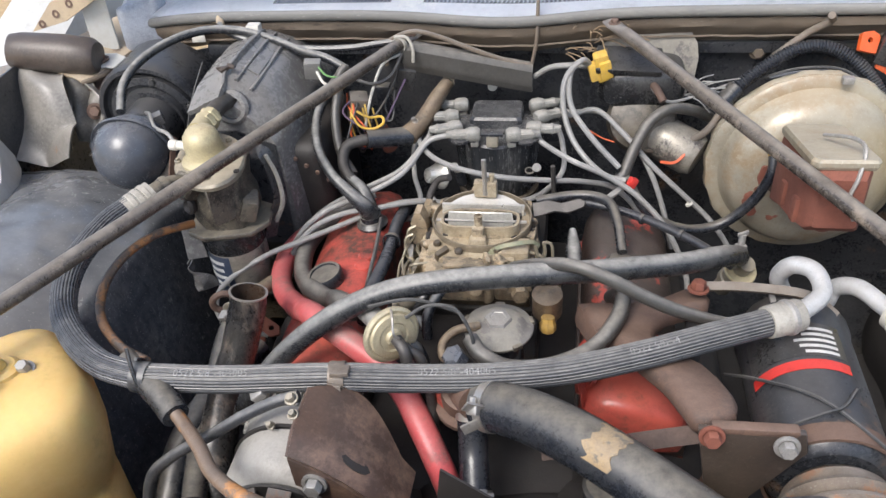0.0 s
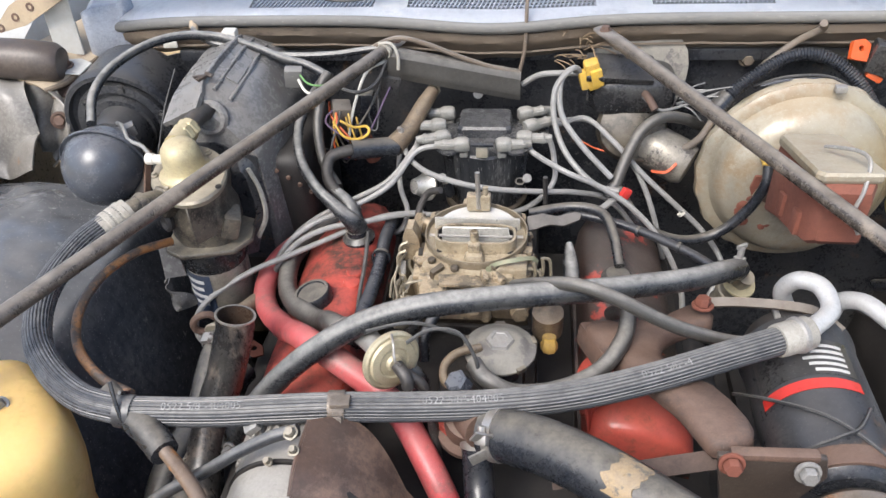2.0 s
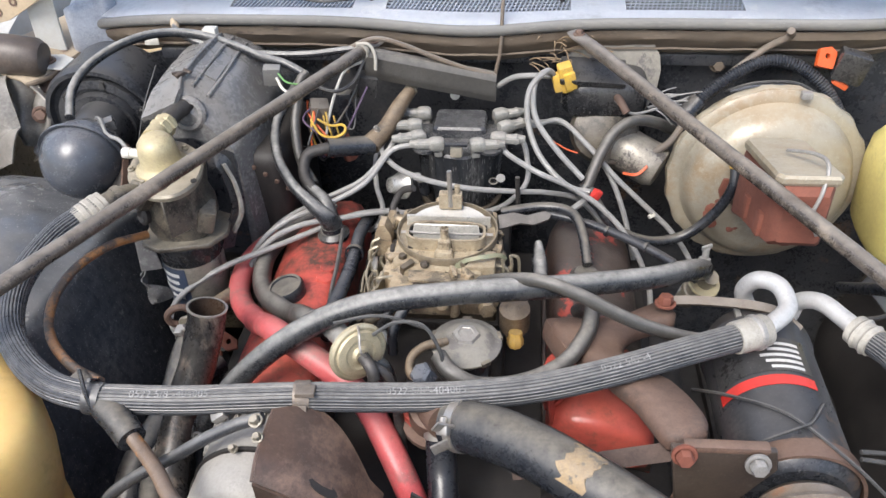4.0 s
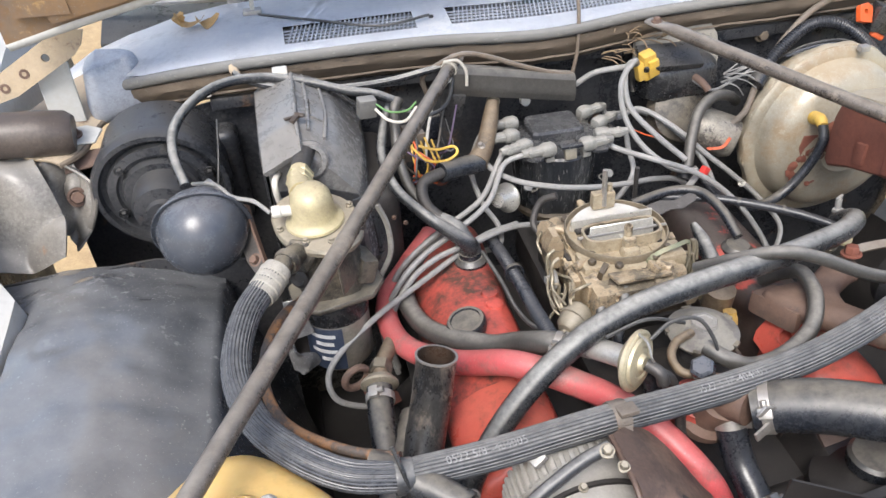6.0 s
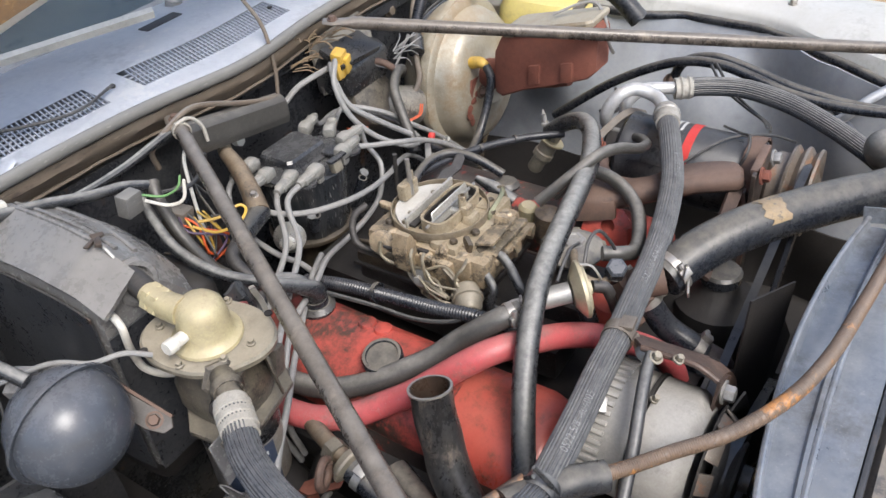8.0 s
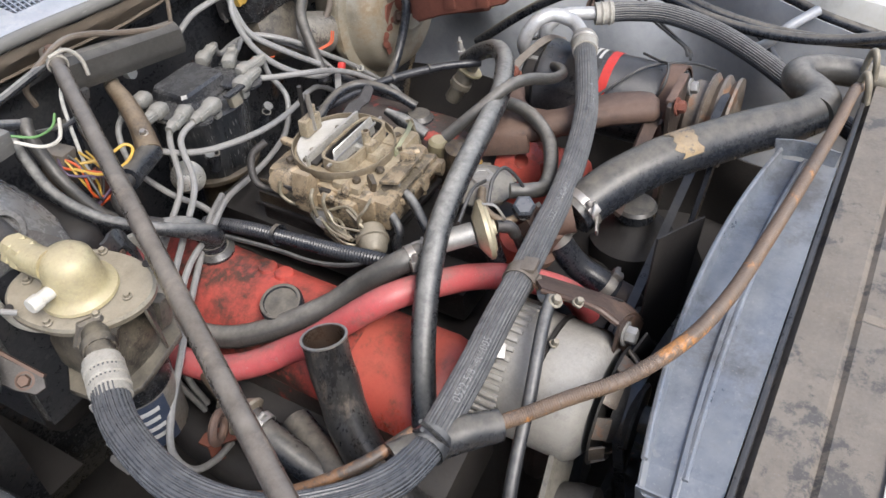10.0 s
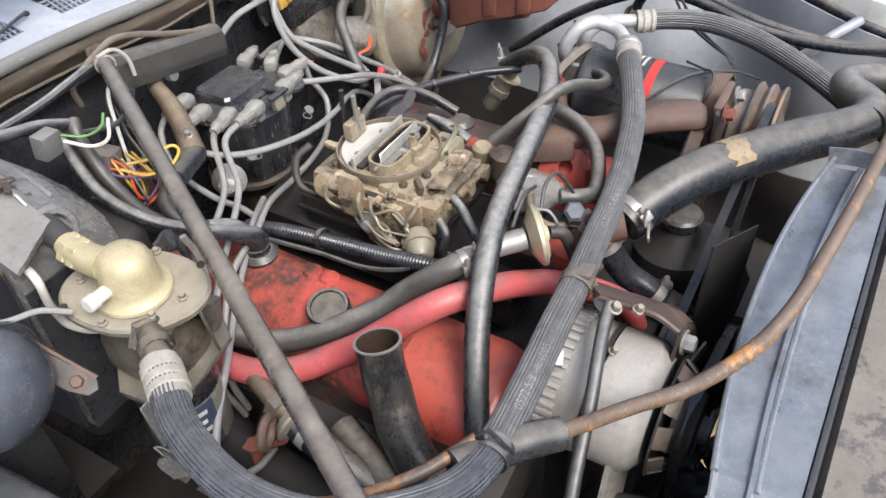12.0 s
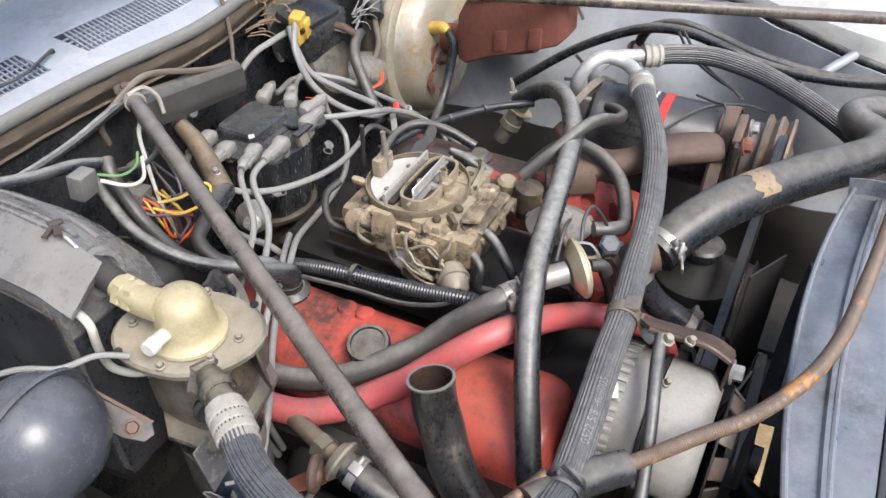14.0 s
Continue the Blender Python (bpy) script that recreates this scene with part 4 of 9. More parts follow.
part("core", box((0, 0.045, 0.66), (0.66, 0.06, 0.50), 0.004), iron_black, rad)


def tank_top(u, v):
    x, y = -0.44 + 0.88 * u, -0.11 + 0.205 * v
    z = 0.948 - 0.012 * abs(2 * u - 1) ** 3
    g = min(abs(x - c) for c in (-0.25, -0.02, 0.21))
    if g < 0.006 and v < 0.75:
        z -= 0.004
    if abs(v - 0.72) < 0.02:
        z -= 0.004
    if v > 0.96:
        z -= 0.012
    return (x, y, z + 0.001 * noise.noise(Vector((x * 60, y * 60, 0))))


part("top_cover", sheet(tank_top, 130, 40, 0.004), panel_brown, rad, "tan weathered pressed top panel", sharp=25)
part("cover_edge", box((0, 0.094, 0.925), (0.87, 0.006, 0.045), 0.002), black_paint, rad)
part("front_drop", sheet(lambda u, v: (-0.44 + 0.88 * u, -0.11 - 0.01 * v, 0.945 - 0.35 * v), 20, 8, 0.004), black_paint, rad)
part("tank_pipe", tube([(0.46, 0.115, 0.937), (0.461, 0.08, 0.934), (0.455, 0.05, 0.925)], 0.0185, 14, 4), flange_tan, rad, "dusty tan inlet pipe")
part("side_tank", box((0.445, 0.045, 0.70), (0.07, 0.06, 0.47), 0.02, seg=3), black_paint, rad)
part("label", sheet(lambda u, v: (-0.30 + 0.16 * u, -0.05 + 0.04 * v, 0.951), 2, 2, 0.0004), label_white, rad, "white printed sticker")
bm = bmesh.new()
for i in range(9):
    box((-0.29 + 0.017 * i, -0.03, 0.9518), (0.006, 0.03, 0.0004), 0, bm=bm)
part("label_print", bm, iron_black, rad)
for x in (0.372, 0.437):
    part("clip", tube([(x, 0.090, 0.945), (x - 0.004, 0.094, 0.972), (x + 0.003, 0.100, 0.984), (x + 0.010, 0.104, 0.972), (x + 0.008, 0.106, 0.948)], 0.0045, 10, 5), flange_tan, rad, "bent tan hose clip")

shroud = thing("fan_shroud", (0, 0.14, 0.5), "blue-grey sheet metal fan shroud, scuffed and dusty", "fan shroud")


def shroud_top(u, v):
    x = -0.285 + 0.50 * u
    bow = 1 - ((x + 0.03) / 0.26) ** 2
    y = 0.098 + (0.062 + 0.026 * bow) * v
    z = 0.945 - 0.006 * v + (0.005 if 0.52 < v < 0.6 else 0) + (0.012 * (v - 0.93) / 0.07 if v > 0.93 else 0)
    return (x, y, z - 0.5 * max(0, -0.26 - x))


part("top", sheet(shroud_top, 60, 40, 0.002), shroud_steel, shroud, sharp=22)
part("ring", sheet(lambda u, v: ((-0.02 + 0.245 * math.cos(radians(-35 + 152 * u))), 0.10 + 0.085 * v, 0.70 + 0.236 * math.sin(radians(-35 + 152 * u))), 60, 6, 0.003), shroud_steel, shroud)
part("side", sheet(lambda u, v: (-0.286 + 0.06 * v, 0.098 + 0.066 * u, 0.938 - 0.20 * v), 6, 10, 0.002), shroud_steel, shroud)
part("side", sheet(lambda u, v: (0.215 + 0.05 * v, 0.164 - 0.066 * u, 0.938 - 0.45 * v), 6, 10, 0.002), shroud_steel, shroud)
part("rolled_edge", tube([shroud_top(u, 1.0) for u in np.linspace(0.04, 1, 14)], 0.0032, 8, 4), shroud_steel, shroud)
part("ridge", tube([Vector(shroud_top(u, 0.48)) + Vector((0, 0, 0.001)) for u in np.linspace(0.04, 1, 14)], 0.0034, 8, 4), shroud_steel, shroud)
part("flange", strip([(0.216, 0.10, 0.955), (0.2165, 0.14, 0.958), (0.216, 0.17, 0.953)], 0.022, 0.002, (1, 0, 0)), shroud_steel, shroud)

# ---- valve covers ----


def cover_section(side, y, k=1.0):
    """Cross-section of a rocker cover, from its outer foot over the top to its inner foot."""
    outer = ((-0.264, 0.800), (-0.265, 0.810), (-0.263, 0.820), (-0.256, 0.833), (-0.243, 0.845), (-0.222, 0.857))
    pts = (*outer, (-0.195, 0.866), (-0.168, 0.868), (-0.152, 0.862), (-0.143, 0.845), (-0.139, 0.81), (-0.139, 0.785))
    cx, cz = -0.215, 0.765
    return [(side * -(cx + (x - cx) * k), y, cz + (z - cz) * k) for x, z in pts]


def valve_cover(side, y0, y1, split, material, label):
    vc = thing("valve_cover", (side * 0.215, (y0 + y1) / 2, 0.765), label, "valve cover", "valve covers of the engine")
    rings = []
    for d, k in ((0.0, 0.80), (0.004, 0.90), (0.012, 0.96), (0.028, 1.0)):
        rings.append(cover_section(side, y0 + d, k))
    for t in np.linspace(y0 + 0.04, split, 8):
        rings.append(cover_section(side, t))
    part("cover", rough_up(loft(rings), 0.0012, 25), orange_clean, vc, "cleaner orange front end", sharp=60)
    rings = [cover_section(side, t) for t in np.linspace(split, y1 - 0.04, 12)]
    for d, k in ((0.028, 1.0), (0.012, 0.96), (0.004, 0.90), (0.0, 0.80)):
        rings.append(cover_section(side, y1 - d, k))
    part("cover", rough_up(loft(rings), 0.0012, 25), material, vc, sharp=60)
    part("flange", box((side * 0.199, (y0 + y1) / 2, 0.776), (0.130, y1 - y0 - 0.02, 0.046), 0.004), orange_grime, vc)
    return vc


vr = valve_cover(-1, 0.375, 0.845, 0.50, orange_paint, "orange painted valve cover, paint worn to brown grime")
vl = valve_cover(1, 0.405, 0.815, 0.50, orange_grime, "orange painted valve cover under a rusty bracket")
for y in (0.50, 0.54, 0.635, 0.66):
    part("boss", lathe([(0, 0), (0.013, 0), (0.011, 0.004), (0, 0.006)], (-0.168, y, 0.866), (0.05, 0, 1), 16), orange_paint, vr)
cap = part("oil_filler_cap", lathe([(0, 0), (0.024, 0), (0.025, 0.004), (0.0255, 0.015), (0.0235, 0.0185), (0.0200, 0.0185), (0.0190, 0.016), (0.0075, 0.016), (0.005, 0.017), (0, 0.017)], (-0.211, 0.602, 0.862), (-0.22, -0.03, 1), 40), rubber, vr, "dusty black twist oil filler cap")
bm = bmesh.new()
for i in range(6):
    a = i * 1.047
    box((-0.2145 + 0.012 * math.cos(a), 0.602 + 0.012 * math.sin(a), 0.8788 + 0.0032 * math.cos(a)), (0.009, 0.0028, 0.0022), 0.0006, turn(0, 12, math.degrees(a) + 40 * (i % 2)), bm)
part("cap_marking", bm, wire_pale, cap, "raised worn emblem strokes")
part("grommet", lathe([(0, 0), (0.023, 0), (0.024, 0.006), (0.018, 0.012), (0.016, 0.012), (0.016, 0.02), (0, 0.02)], (-0.176, 0.735, 0.866), (-0.05, 0, 1), 28), rubber, vr, "black rubber breather grommet")
part("grommet", lathe([(0, 0), (0.022, 0), (0.022, 0.006), (0.016, 0.012), (0, 0.012)], (0.19, 0.66, 0.864), (0.05, 0, 1), 28), rubber, vl, "black rubber breather grommet")

# ---- carburettor ----
carb = thing("carburettor", (0, 0.65, 0.862), "four-barrel carburettor, tan-stained cast metal with linkages", "carburettor")
part("gasket", box((0, 0.655, 0.866), (0.152, 0.20, 0.006), 0.002), iron_black, carb)
part("throttle_body", rough_up(box((0, 0.655, 0.877), (0.145, 0.19, 0.018), 0.004), 0.001, 60), carb_dark, carb)


def bowl_bm():
    bm = box((0, 0.648, 0.905), (0.135, 0.165, 0.044), 0.010)
    box((-0.02, 0.565, 0.905), (0.085, 0.035, 0.042), 0.007, bm=bm)
    box((0.045, 0.575, 0.898), (0.04, 0.04, 0.035), 0.008, bm=bm)
    box((-0.064, 0.62, 0.90), (0.025, 0.06, 0.038), 0.006, bm=bm)
    box((0.064, 0.64, 0.90), (0.026, 0.08, 0.036), 0.006, bm=bm)
    for x, y, r in ((-0.05, 0.585, 0.009), (0.052, 0.60, 0.008), (-0.055, 0.70, 0.008), (0.055, 0.71, 0.008), (0.02, 0.553, 0.007)):
        lathe([(0, -0.02), (r, -0.02), (r, 0.022), (r * 0.7, 0.025), (0, 0.025)], (x, y, 0.905), n=12, bm=bm)
    return rough_up(bm, 0.0016, 55)


part("main_body", bowl_bm(), carb_metal, carb)
for i in range(58):
    # cast bosses, screws, webs and pads round the body
    random.seed(i + 7)
    a = i * 0.62
    x, y = 0.066 * math.cos(a), 0.648 + 0.083 * math.sin(a)
    z = 0.888 + 0.045 * random.random()
    if i % 3 == 0:
        part("screw", lathe([(0, 0), (0.0038, 0), (0.0038, 0.003), (0.003, 0.004), (0, 0.004)], (x * 0.86, 0.648 + (y - 0.648) * 0.86, 0.926 + 0.004 * random.random()), (0.1, 0, 1), 12), carb_dark, carb)
    elif i % 3 == 1:
        part("boss", rough_up(lathe([(0, 0), (0.0065, 0), (0.0065, 0.010 + 0.008 * random.random()), (0.0045, 0.020), (0, 0.020)], (x * 0.92, 0.648 + (y - 0.648) * 0.92, z), (math.cos(a), math.sin(a), 0.3 * random.random()), 10), 0.001, 120), carb_metal, carb)
    else:
        part("web", rough_up(box((x, y, z), (0.006 + 0.012 * random.random(), 0.02, 0.012 + 0.022 * random.random()), 0.0015, turn(10 * random.random(), 12 * random.random(), math.degrees(a) + 90)), 0.001, 120), carb_dark if i % 2 else carb_metal, carb)


bm = lathe([(0.0625, 0.0), (0.0668, 0.0), (0.0674, 0.004), (0.0676, 0.009), (0.0666, 0.0112), (0.0654, 0.011), (0.0648, 0.008), (0.0640, 0.003), (0.0625, 0.0)], (0.003, 0.655, 0.934), n=56)
part("air_horn_ring", rough_up(bm, 0.0006, 60), ring_tan, carb, "dark round air-cleaner seat")
bm = lathe([(0.0, 0.0), (0.064, 0.0), (0.064, 0.008), (0.0, 0.008)], (0.003, 0.655, 0.929), n=48)
box((0.003, 0.595, 0.926), (0.10, 0.04, 0.016), 0.004, bm=bm)
box((0.05, 0.60, 0.93), (0.04, 0.035, 0.02), 0.004, bm=bm)
box((-0.045, 0.61, 0.928), (0.035, 0.04, 0.016), 0.004, bm=bm)
part("air_horn", rough_up(bm, 0.0008, 60), choke_tan, carb, "pale stained air horn casting")
# the choke throat stands up inside the ring: a rounded frame with a plate lying in it


def throat(w, d, wall, z0, z1, cx, cy):
    outer, inner = [], []
    for i in range(32):
        a = 2 * math.pi * i / 32
        ex = math.copysign(abs(math.cos(a)) ** 0.45, math.cos(a))
        ey = math.copysign(abs(math.sin(a)) ** 0.6, math.sin(a))
        outer.append((cx + ex * w / 2, cy + ey * d / 2)), inner.append((cx + ex * (w / 2 - wall), cy + ey * (d / 2 - wall)))
    bm = bmesh.new()
    loops = [[bm.verts.new((x, y, z)) for x, y in ring] for ring, z in ((outer, z0), (outer, z1), (inner, z1), (inner, z0))]
    for a, b in zip(loops, loops[1:]):
        for i in range(32):
            bm.faces.new((a[i], a[(i + 1) % 32], b[(i + 1) % 32], b[i]))
    return bm


part("choke_throat", throat(0.104, 0.044, 0.0032, 0.930, 0.9545, 0.003, 0.6375), choke_tan, carb, "pale tan-stained choke tower")
# black floor and wall skin put the throat's inner shade into colour
part("throat_shade", box((0.003, 0.6375, 0.938), (0.098, 0.038, 0.003), 0.001), iron_black, carb)
part("throat_wall_shade", throat(0.0972, 0.0372, 0.0012, 0.938, 0.9520, 0.003, 0.6375), iron_black, carb)
part("venturi_bar", box((0.003, 0.6375, 0.943), (0.008, 0.036, 0.008), 0.002), carb_bright, carb)
part("choke_plate", plate([(-0.042, -0.013), (0.042, -0.013), (0.044, 0.0), (0.042, 0.013), (-0.042, 0.013), (-0.044, 0.0)], 0.002, (0.003, 0.6375, 0.950), turn(80, 0, 0)), carb_bright, carb, "bright steel choke plate")
part("choke_rod", tube([(-0.056, 0.6375, 0.950), (0.064, 0.6375, 0.950)], 0.0022, 8), steel, carb)
part("secondary_plate", sheet(lambda u, v: (0.003 + (u - 0.5) * 2 * 0.0600 * math.sqrt(max(0.02, 1 - (0.29 + 0.69 * v) ** 2)), 0.655 + 0.060 * (0.29 + 0.69 * v), 0.9395 + 0.004 * v), 16, 12, 0.003), choke_white, carb, "bright metal air valve plate")
part("secondary_shaft", tube([(-0.052, 0.6765, 0.9445), (0.058, 0.6765, 0.9445)], 0.0028, 8), link_zinc, carb)
# solid black bar drawn as the shaded slot before the divider
part("gap_shade", box((0.003, 0.6655, 0.940), (0.104, 0.010, 0.004), 0.001), iron_black, carb)
part("divider", box((0.003, 0.6715, 0.945), (0.112, 0.004, 0.018), 0.001), carb_bright, carb, "bright dividing wall")
for x in (-0.026, 0.030):
    part("valve_screw", lathe([(0, 0), (0.0035, 0), (0.003, 0.002), (0, 0.002)], (x, 0.684, 0.9415), n=10), link_zinc, carb)
bm = box((0.003, 0.706, 0.957), (0.032, 0.014, 0.024), 0.003)
lathe([(0, 0), (0.004, 0), (0.004, 0.03), (0, 0.03)], (0.012, 0.706, 0.95), n=10, bm=bm)
part("vent_block", bm, choke_tan, carb, "tan-stained vent block")
part("stud", tube([(0.003, 0.70, 0.95), (0.002, 0.702, 1.005)], 0.0034, 10), steel, carb, "threaded air-cleaner stud")
bm = box((0.003, 0.606, 0.938), (0.030, 0.020, 0.018), 0.004, taper=0.7)
box((0.003, 0.612, 0.950), (0.016, 0.012, 0.016), 0.003, bm=bm)
lathe([(0, 0), (0.0055, 0), (0.0055, 0.024), (0.0035, 0.025), (0.0035, 0.014), (0, 0.014)], (0.003, 0.618, 0.948), n=14, bm=bm)
part("float_vent", bm, choke_tan, carb, "tan vent tube block")
bm = box((0.0, 0.566, 0.934), (0.075, 0.026, 0.004), 0.001, turn(-10, 5, 6))
box((0.004, 0.556, 0.925), (0.082, 0.024, 0.005), 0.001, turn(-10, -3, -2), bm)
box((0.004, 0.550, 0.915), (0.084, 0.02, 0.006), 0.001, turn(-10, -3, -2), bm)
lathe([(0, 0), (0.008, 0), (0.008, 0.012), (0, 0.012)], (0.006, 0.548, 0.912), (0, -1, 0.2), 12, bm)
part("front_casting", rough_up(bm, 0.0012, 80), carb_metal, carb, "tan ribbed casting")
part("fuel_inlet", lathe([(0, 0), (0.016, 0), (0.016, 0.012), (0.011, 0.014), (0.011, 0.024), (0, 0.024)], (0.058, 0.568, 0.90), (0.2, -1, 0), 6), carb_metal, carb)
part("choke_lever", strip([(0.024, 0.590, 0.938), (0.036, 0.588, 0.946), (0.056, 0.590, 0.950), (0.074, 0.598, 0.947), (0.082, 0.602, 0.938)], 0.0055, 0.003, (0, -0.6, 0.8)), verdigris, carb, "verdigris-green choke lever")
part("choke_lever_tail", strip([(0.024, 0.590, 0.938), (0.020, 0.586, 0.930), (0.024, 0.583, 0.922)], 0.008, 0.003, (0, -0.8, 0.4)), verdigris, carb)
part("lever_block", rough_up(loft([[(-0.083 + px * w, 0.655 + py * 0.022, z) for px, py in ((-0.5, -0.5), (0.5, -0.5), (0.5, 0.5), (-0.5, 0.5))] for w, z in ((0.020, 0.902), (0.024, 0.920), (0.020, 0.940), (0.008, 0.954))]), 0.001, 90), carb_metal, carb, "tan cast lever block")
for x, y0 in ((0.078, 0.598), (0.088, 0.606)):
    part("linkage_rod", tube([(x, y0, 0.942), (x + 0.002, y0 - 0.002, 0.925), (x - 0.002, y0 - 0.004, 0.900), (x + 0.003, y0 - 0.004, 0.880)], 0.0024, 7, 5), link_zinc, carb)
for y0 in (0.640, 0.622):
    part("linkage_rod", tube([(-0.086, y0, 0.936), (-0.096, y0 - 0.004, 0.930), (-0.096, y0 - 0.008, 0.905), (-0.088, y0 - 0.010, 0.900), (-0.090, y0 - 0.012, 0.872)], 0.0024, 7, 5), link_zinc, carb)
bm = lathe([(0, 0), (0.010, 0), (0.016, 0.004), (0.0175, 0.008), (0.0175, 0.018), (0.0205, 0.019), (0.0205, 0.023), (0.0180, 0.024), (0.0165, 0.036), (0.011, 0.042), (0.005, 0.043), (0.005, 0.050), (0, 0.050)], (-0.068, 0.574, 0.888), (-0.55, -0.45, -0.15), 28)
part("vacuum_break", bm, flange_tan, carb, "ribbed round vacuum diaphragm")
part("choke_coil_housing", rough_up(lathe([(0, 0), (0.013, 0), (0.013, 0.012), (0.017, 0.013), (0.017, 0.018), (0.010, 0.020), (0, 0.020)], (-0.066, 0.700, 0.918), (-0.8, -0.3, 0.4), 10), 0.0015, 120), carb_metal, carb, "cream-stained choke housing")
part("choke_bracket", plate([(-0.02, -0.015), (0.02, -0.02), (0.025, 0.015), (0.0, 0.022), (-0.022, 0.012)], 0.004, (-0.075, 0.71, 0.905), turn(60, 10, 80)), carb_dark, carb)
for pts in (
    ((-0.088, 0.69, 0.932), (-0.094, 0.685, 0.915), (-0.088, 0.665, 0.903), (-0.085, 0.63, 0.905), (-0.075, 0.60, 0.915), (-0.082, 0.575, 0.905)),
    ((-0.078, 0.66, 0.925), (-0.088, 0.65, 0.90), (-0.09, 0.63, 0.88), (-0.078, 0.62, 0.875)),
    ((-0.09, 0.635, 0.90), (-0.098, 0.60, 0.893), (-0.095, 0.585, 0.885)),
    ((-0.07, 0.64, 0.89), (-0.082, 0.605, 0.888), (-0.095, 0.60, 0.87), (-0.085, 0.63, 0.866)),
    ((0.07, 0.60, 0.93), (0.085, 0.598, 0.925), (0.088, 0.595, 0.90), (0.08, 0.60, 0.88)),
    ((0.09, 0.615, 0.935), (0.098, 0.615, 0.93), (0.10, 0.61, 0.905)),
    ((-0.06, 0.575, 0.925), (-0.078, 0.57, 0.925), (-0.085, 0.578, 0.91), (-0.083, 0.575, 0.88)),
):
    part("linkage_rod", tube(pts, 0.0022, 7, 5), link_zinc, carb)
for at, rot in (((-0.086, 0.635, 0.892), (80, 0, 75)), ((-0.09, 0.605, 0.882), (70, 20, 80)), ((0.09, 0.61, 0.898), (80, 0, 95)), ((-0.082, 0.672, 0.905), (84, 8, 88)), ((-0.08, 0.585, 0.90), (76, -10, 70))):
    part("linkage_lever", plate([(-0.022, -0.008), (0.018, -0.012), (0.026, 0.0), (0.016, 0.012), (-0.01, 0.008)], 0.003, at, turn(*rot), hole=(0.012, 0.0, 0.003)), link_zinc, carb)
for i in range(4):
    part("spring_coil", tube([(-0.092 + 0.004 * math.cos(t) , 0.618 - 0.012 * i - 0.0019 * t, 0.885 + 0.006 * math.sin(t)) for t in np.linspace(0, 6.28, 9)], 0.0011, 6, 2), link_zinc, carb)
part("throttle_bracket", plate([(-0.036, -0.012), (-0.006, -0.006), (0.012, -0.010), (0.034, -0.004), (0.038, 0.004), (0.03, 0.010), (0.004, 0.006), (-0.014, 0.012), (-0.036, 0.010)], 0.004, (0.104, 0.70, 0.932), turn(38, -6, 4)), steel_dark, carb, "dark pressed throttle cable bracket")
part("dashpot", lathe([(0, 0), (0.014, 0), (0.014, 0.035), (0.01, 0.04), (0, 0.04)], (0.098, 0.575, 0.875), (0, -0.1, 1), 20), brass_cream, carb, "dull brass cylinder")
ret = part("damper", tube([(0.124, 0.672, 0.915), (0.126, 0.645, 0.905), (0.128, 0.612, 0.888)], [0.005, 0.0105, 0.0115], 14, 4), rubber_dusty, carb, "black rubber-sleeved return damper")
part("damper_rod", tube([(0.118, 0.692, 0.935), (0.124, 0.669, 0.914)], 0.003, 8), steel, ret)
part("damper_eye", lathe([(0, 0), (0.007, 0), (0.007, 0.012), (0, 0.012)], (0.120, 0.609, 0.884), (1, 0, 0), 14), steel, ret)
bm = tube([(-0.035, 0.595, 0.91), (-0.05, 0.56, 0.908), (-0.063, 0.535, 0.895), (-0.072, 0.535, 0.872), (-0.06, 0.52, 0.86)], 0.006, 10)
part("vacuum_hose", bm, rubber_dusty, carb, "short black vacuum hose")
bm = tube([(-0.02, 0.56, 0.92), (-0.035, 0.53, 0.918), (-0.05, 0.505, 0.90), (-0.05, 0.49, 0.872)], 0.0065, 10)
part("vacuum_hose", bm, rubber_dusty, carb, "short black vacuum hose")

# ---- distributor ----
dist = thing("distributor", (0, 0.914, 0.74), "black distributor with eight pale-booted leads", "distributor")
part("shaft_housing", lathe([(0, 0), (0.03, 0), (0.03, 0.05), (0.05, 0.06), (0.055, 0.09), (0, 0.09)], (0, 0.914, 0.735), n=32), carb_dark, dist)
FLUTE = lambda a: 1.0 - 0.035 * (0.5 + 0.5 * math.tanh(5 * math.cos(9 * a + 0.6)))
bm = lathe([(0.0, 0.0), (0.060, 0.0), (0.0625, 0.004), (0.065, 0.05), (0.069, 0.100), (0.066, 0.104), (0, 0.104)], (0, 0.914, 0.812), n=108, squash=FLUTE)
cap_part = part("cap", bm, cap_side, dist, "tall black fluted distributor cap", sharp=30)
part("cap_rim", lathe([(0.0, 0.0), (0.072, 0.0), (0.0745, 0.003), (0.0745, 0.008), (0.072, 0.010), (0, 0.010)], (0, 0.914, 0.914), n=48), cap_black, cap_part)
part("base_ring", lathe([(0.0, 0.0), (0.062, 0.0), (0.066, 0.003), (0.066, 0.009), (0.062, 0.012), (0, 0.012)], (0, 0.914, 0.802), n=40), carb_dark, dist)
for a in (200, 236, 292, 330, 20):
    q = radians(a)
    part("cap_rib", box((0.066 * math.cos(q), 0.914 + 0.066 * math.sin(q), 0.866), (0.008, 0.006, 0.085), 0.002, turn(0, 0, a)), cap_black, cap_part)
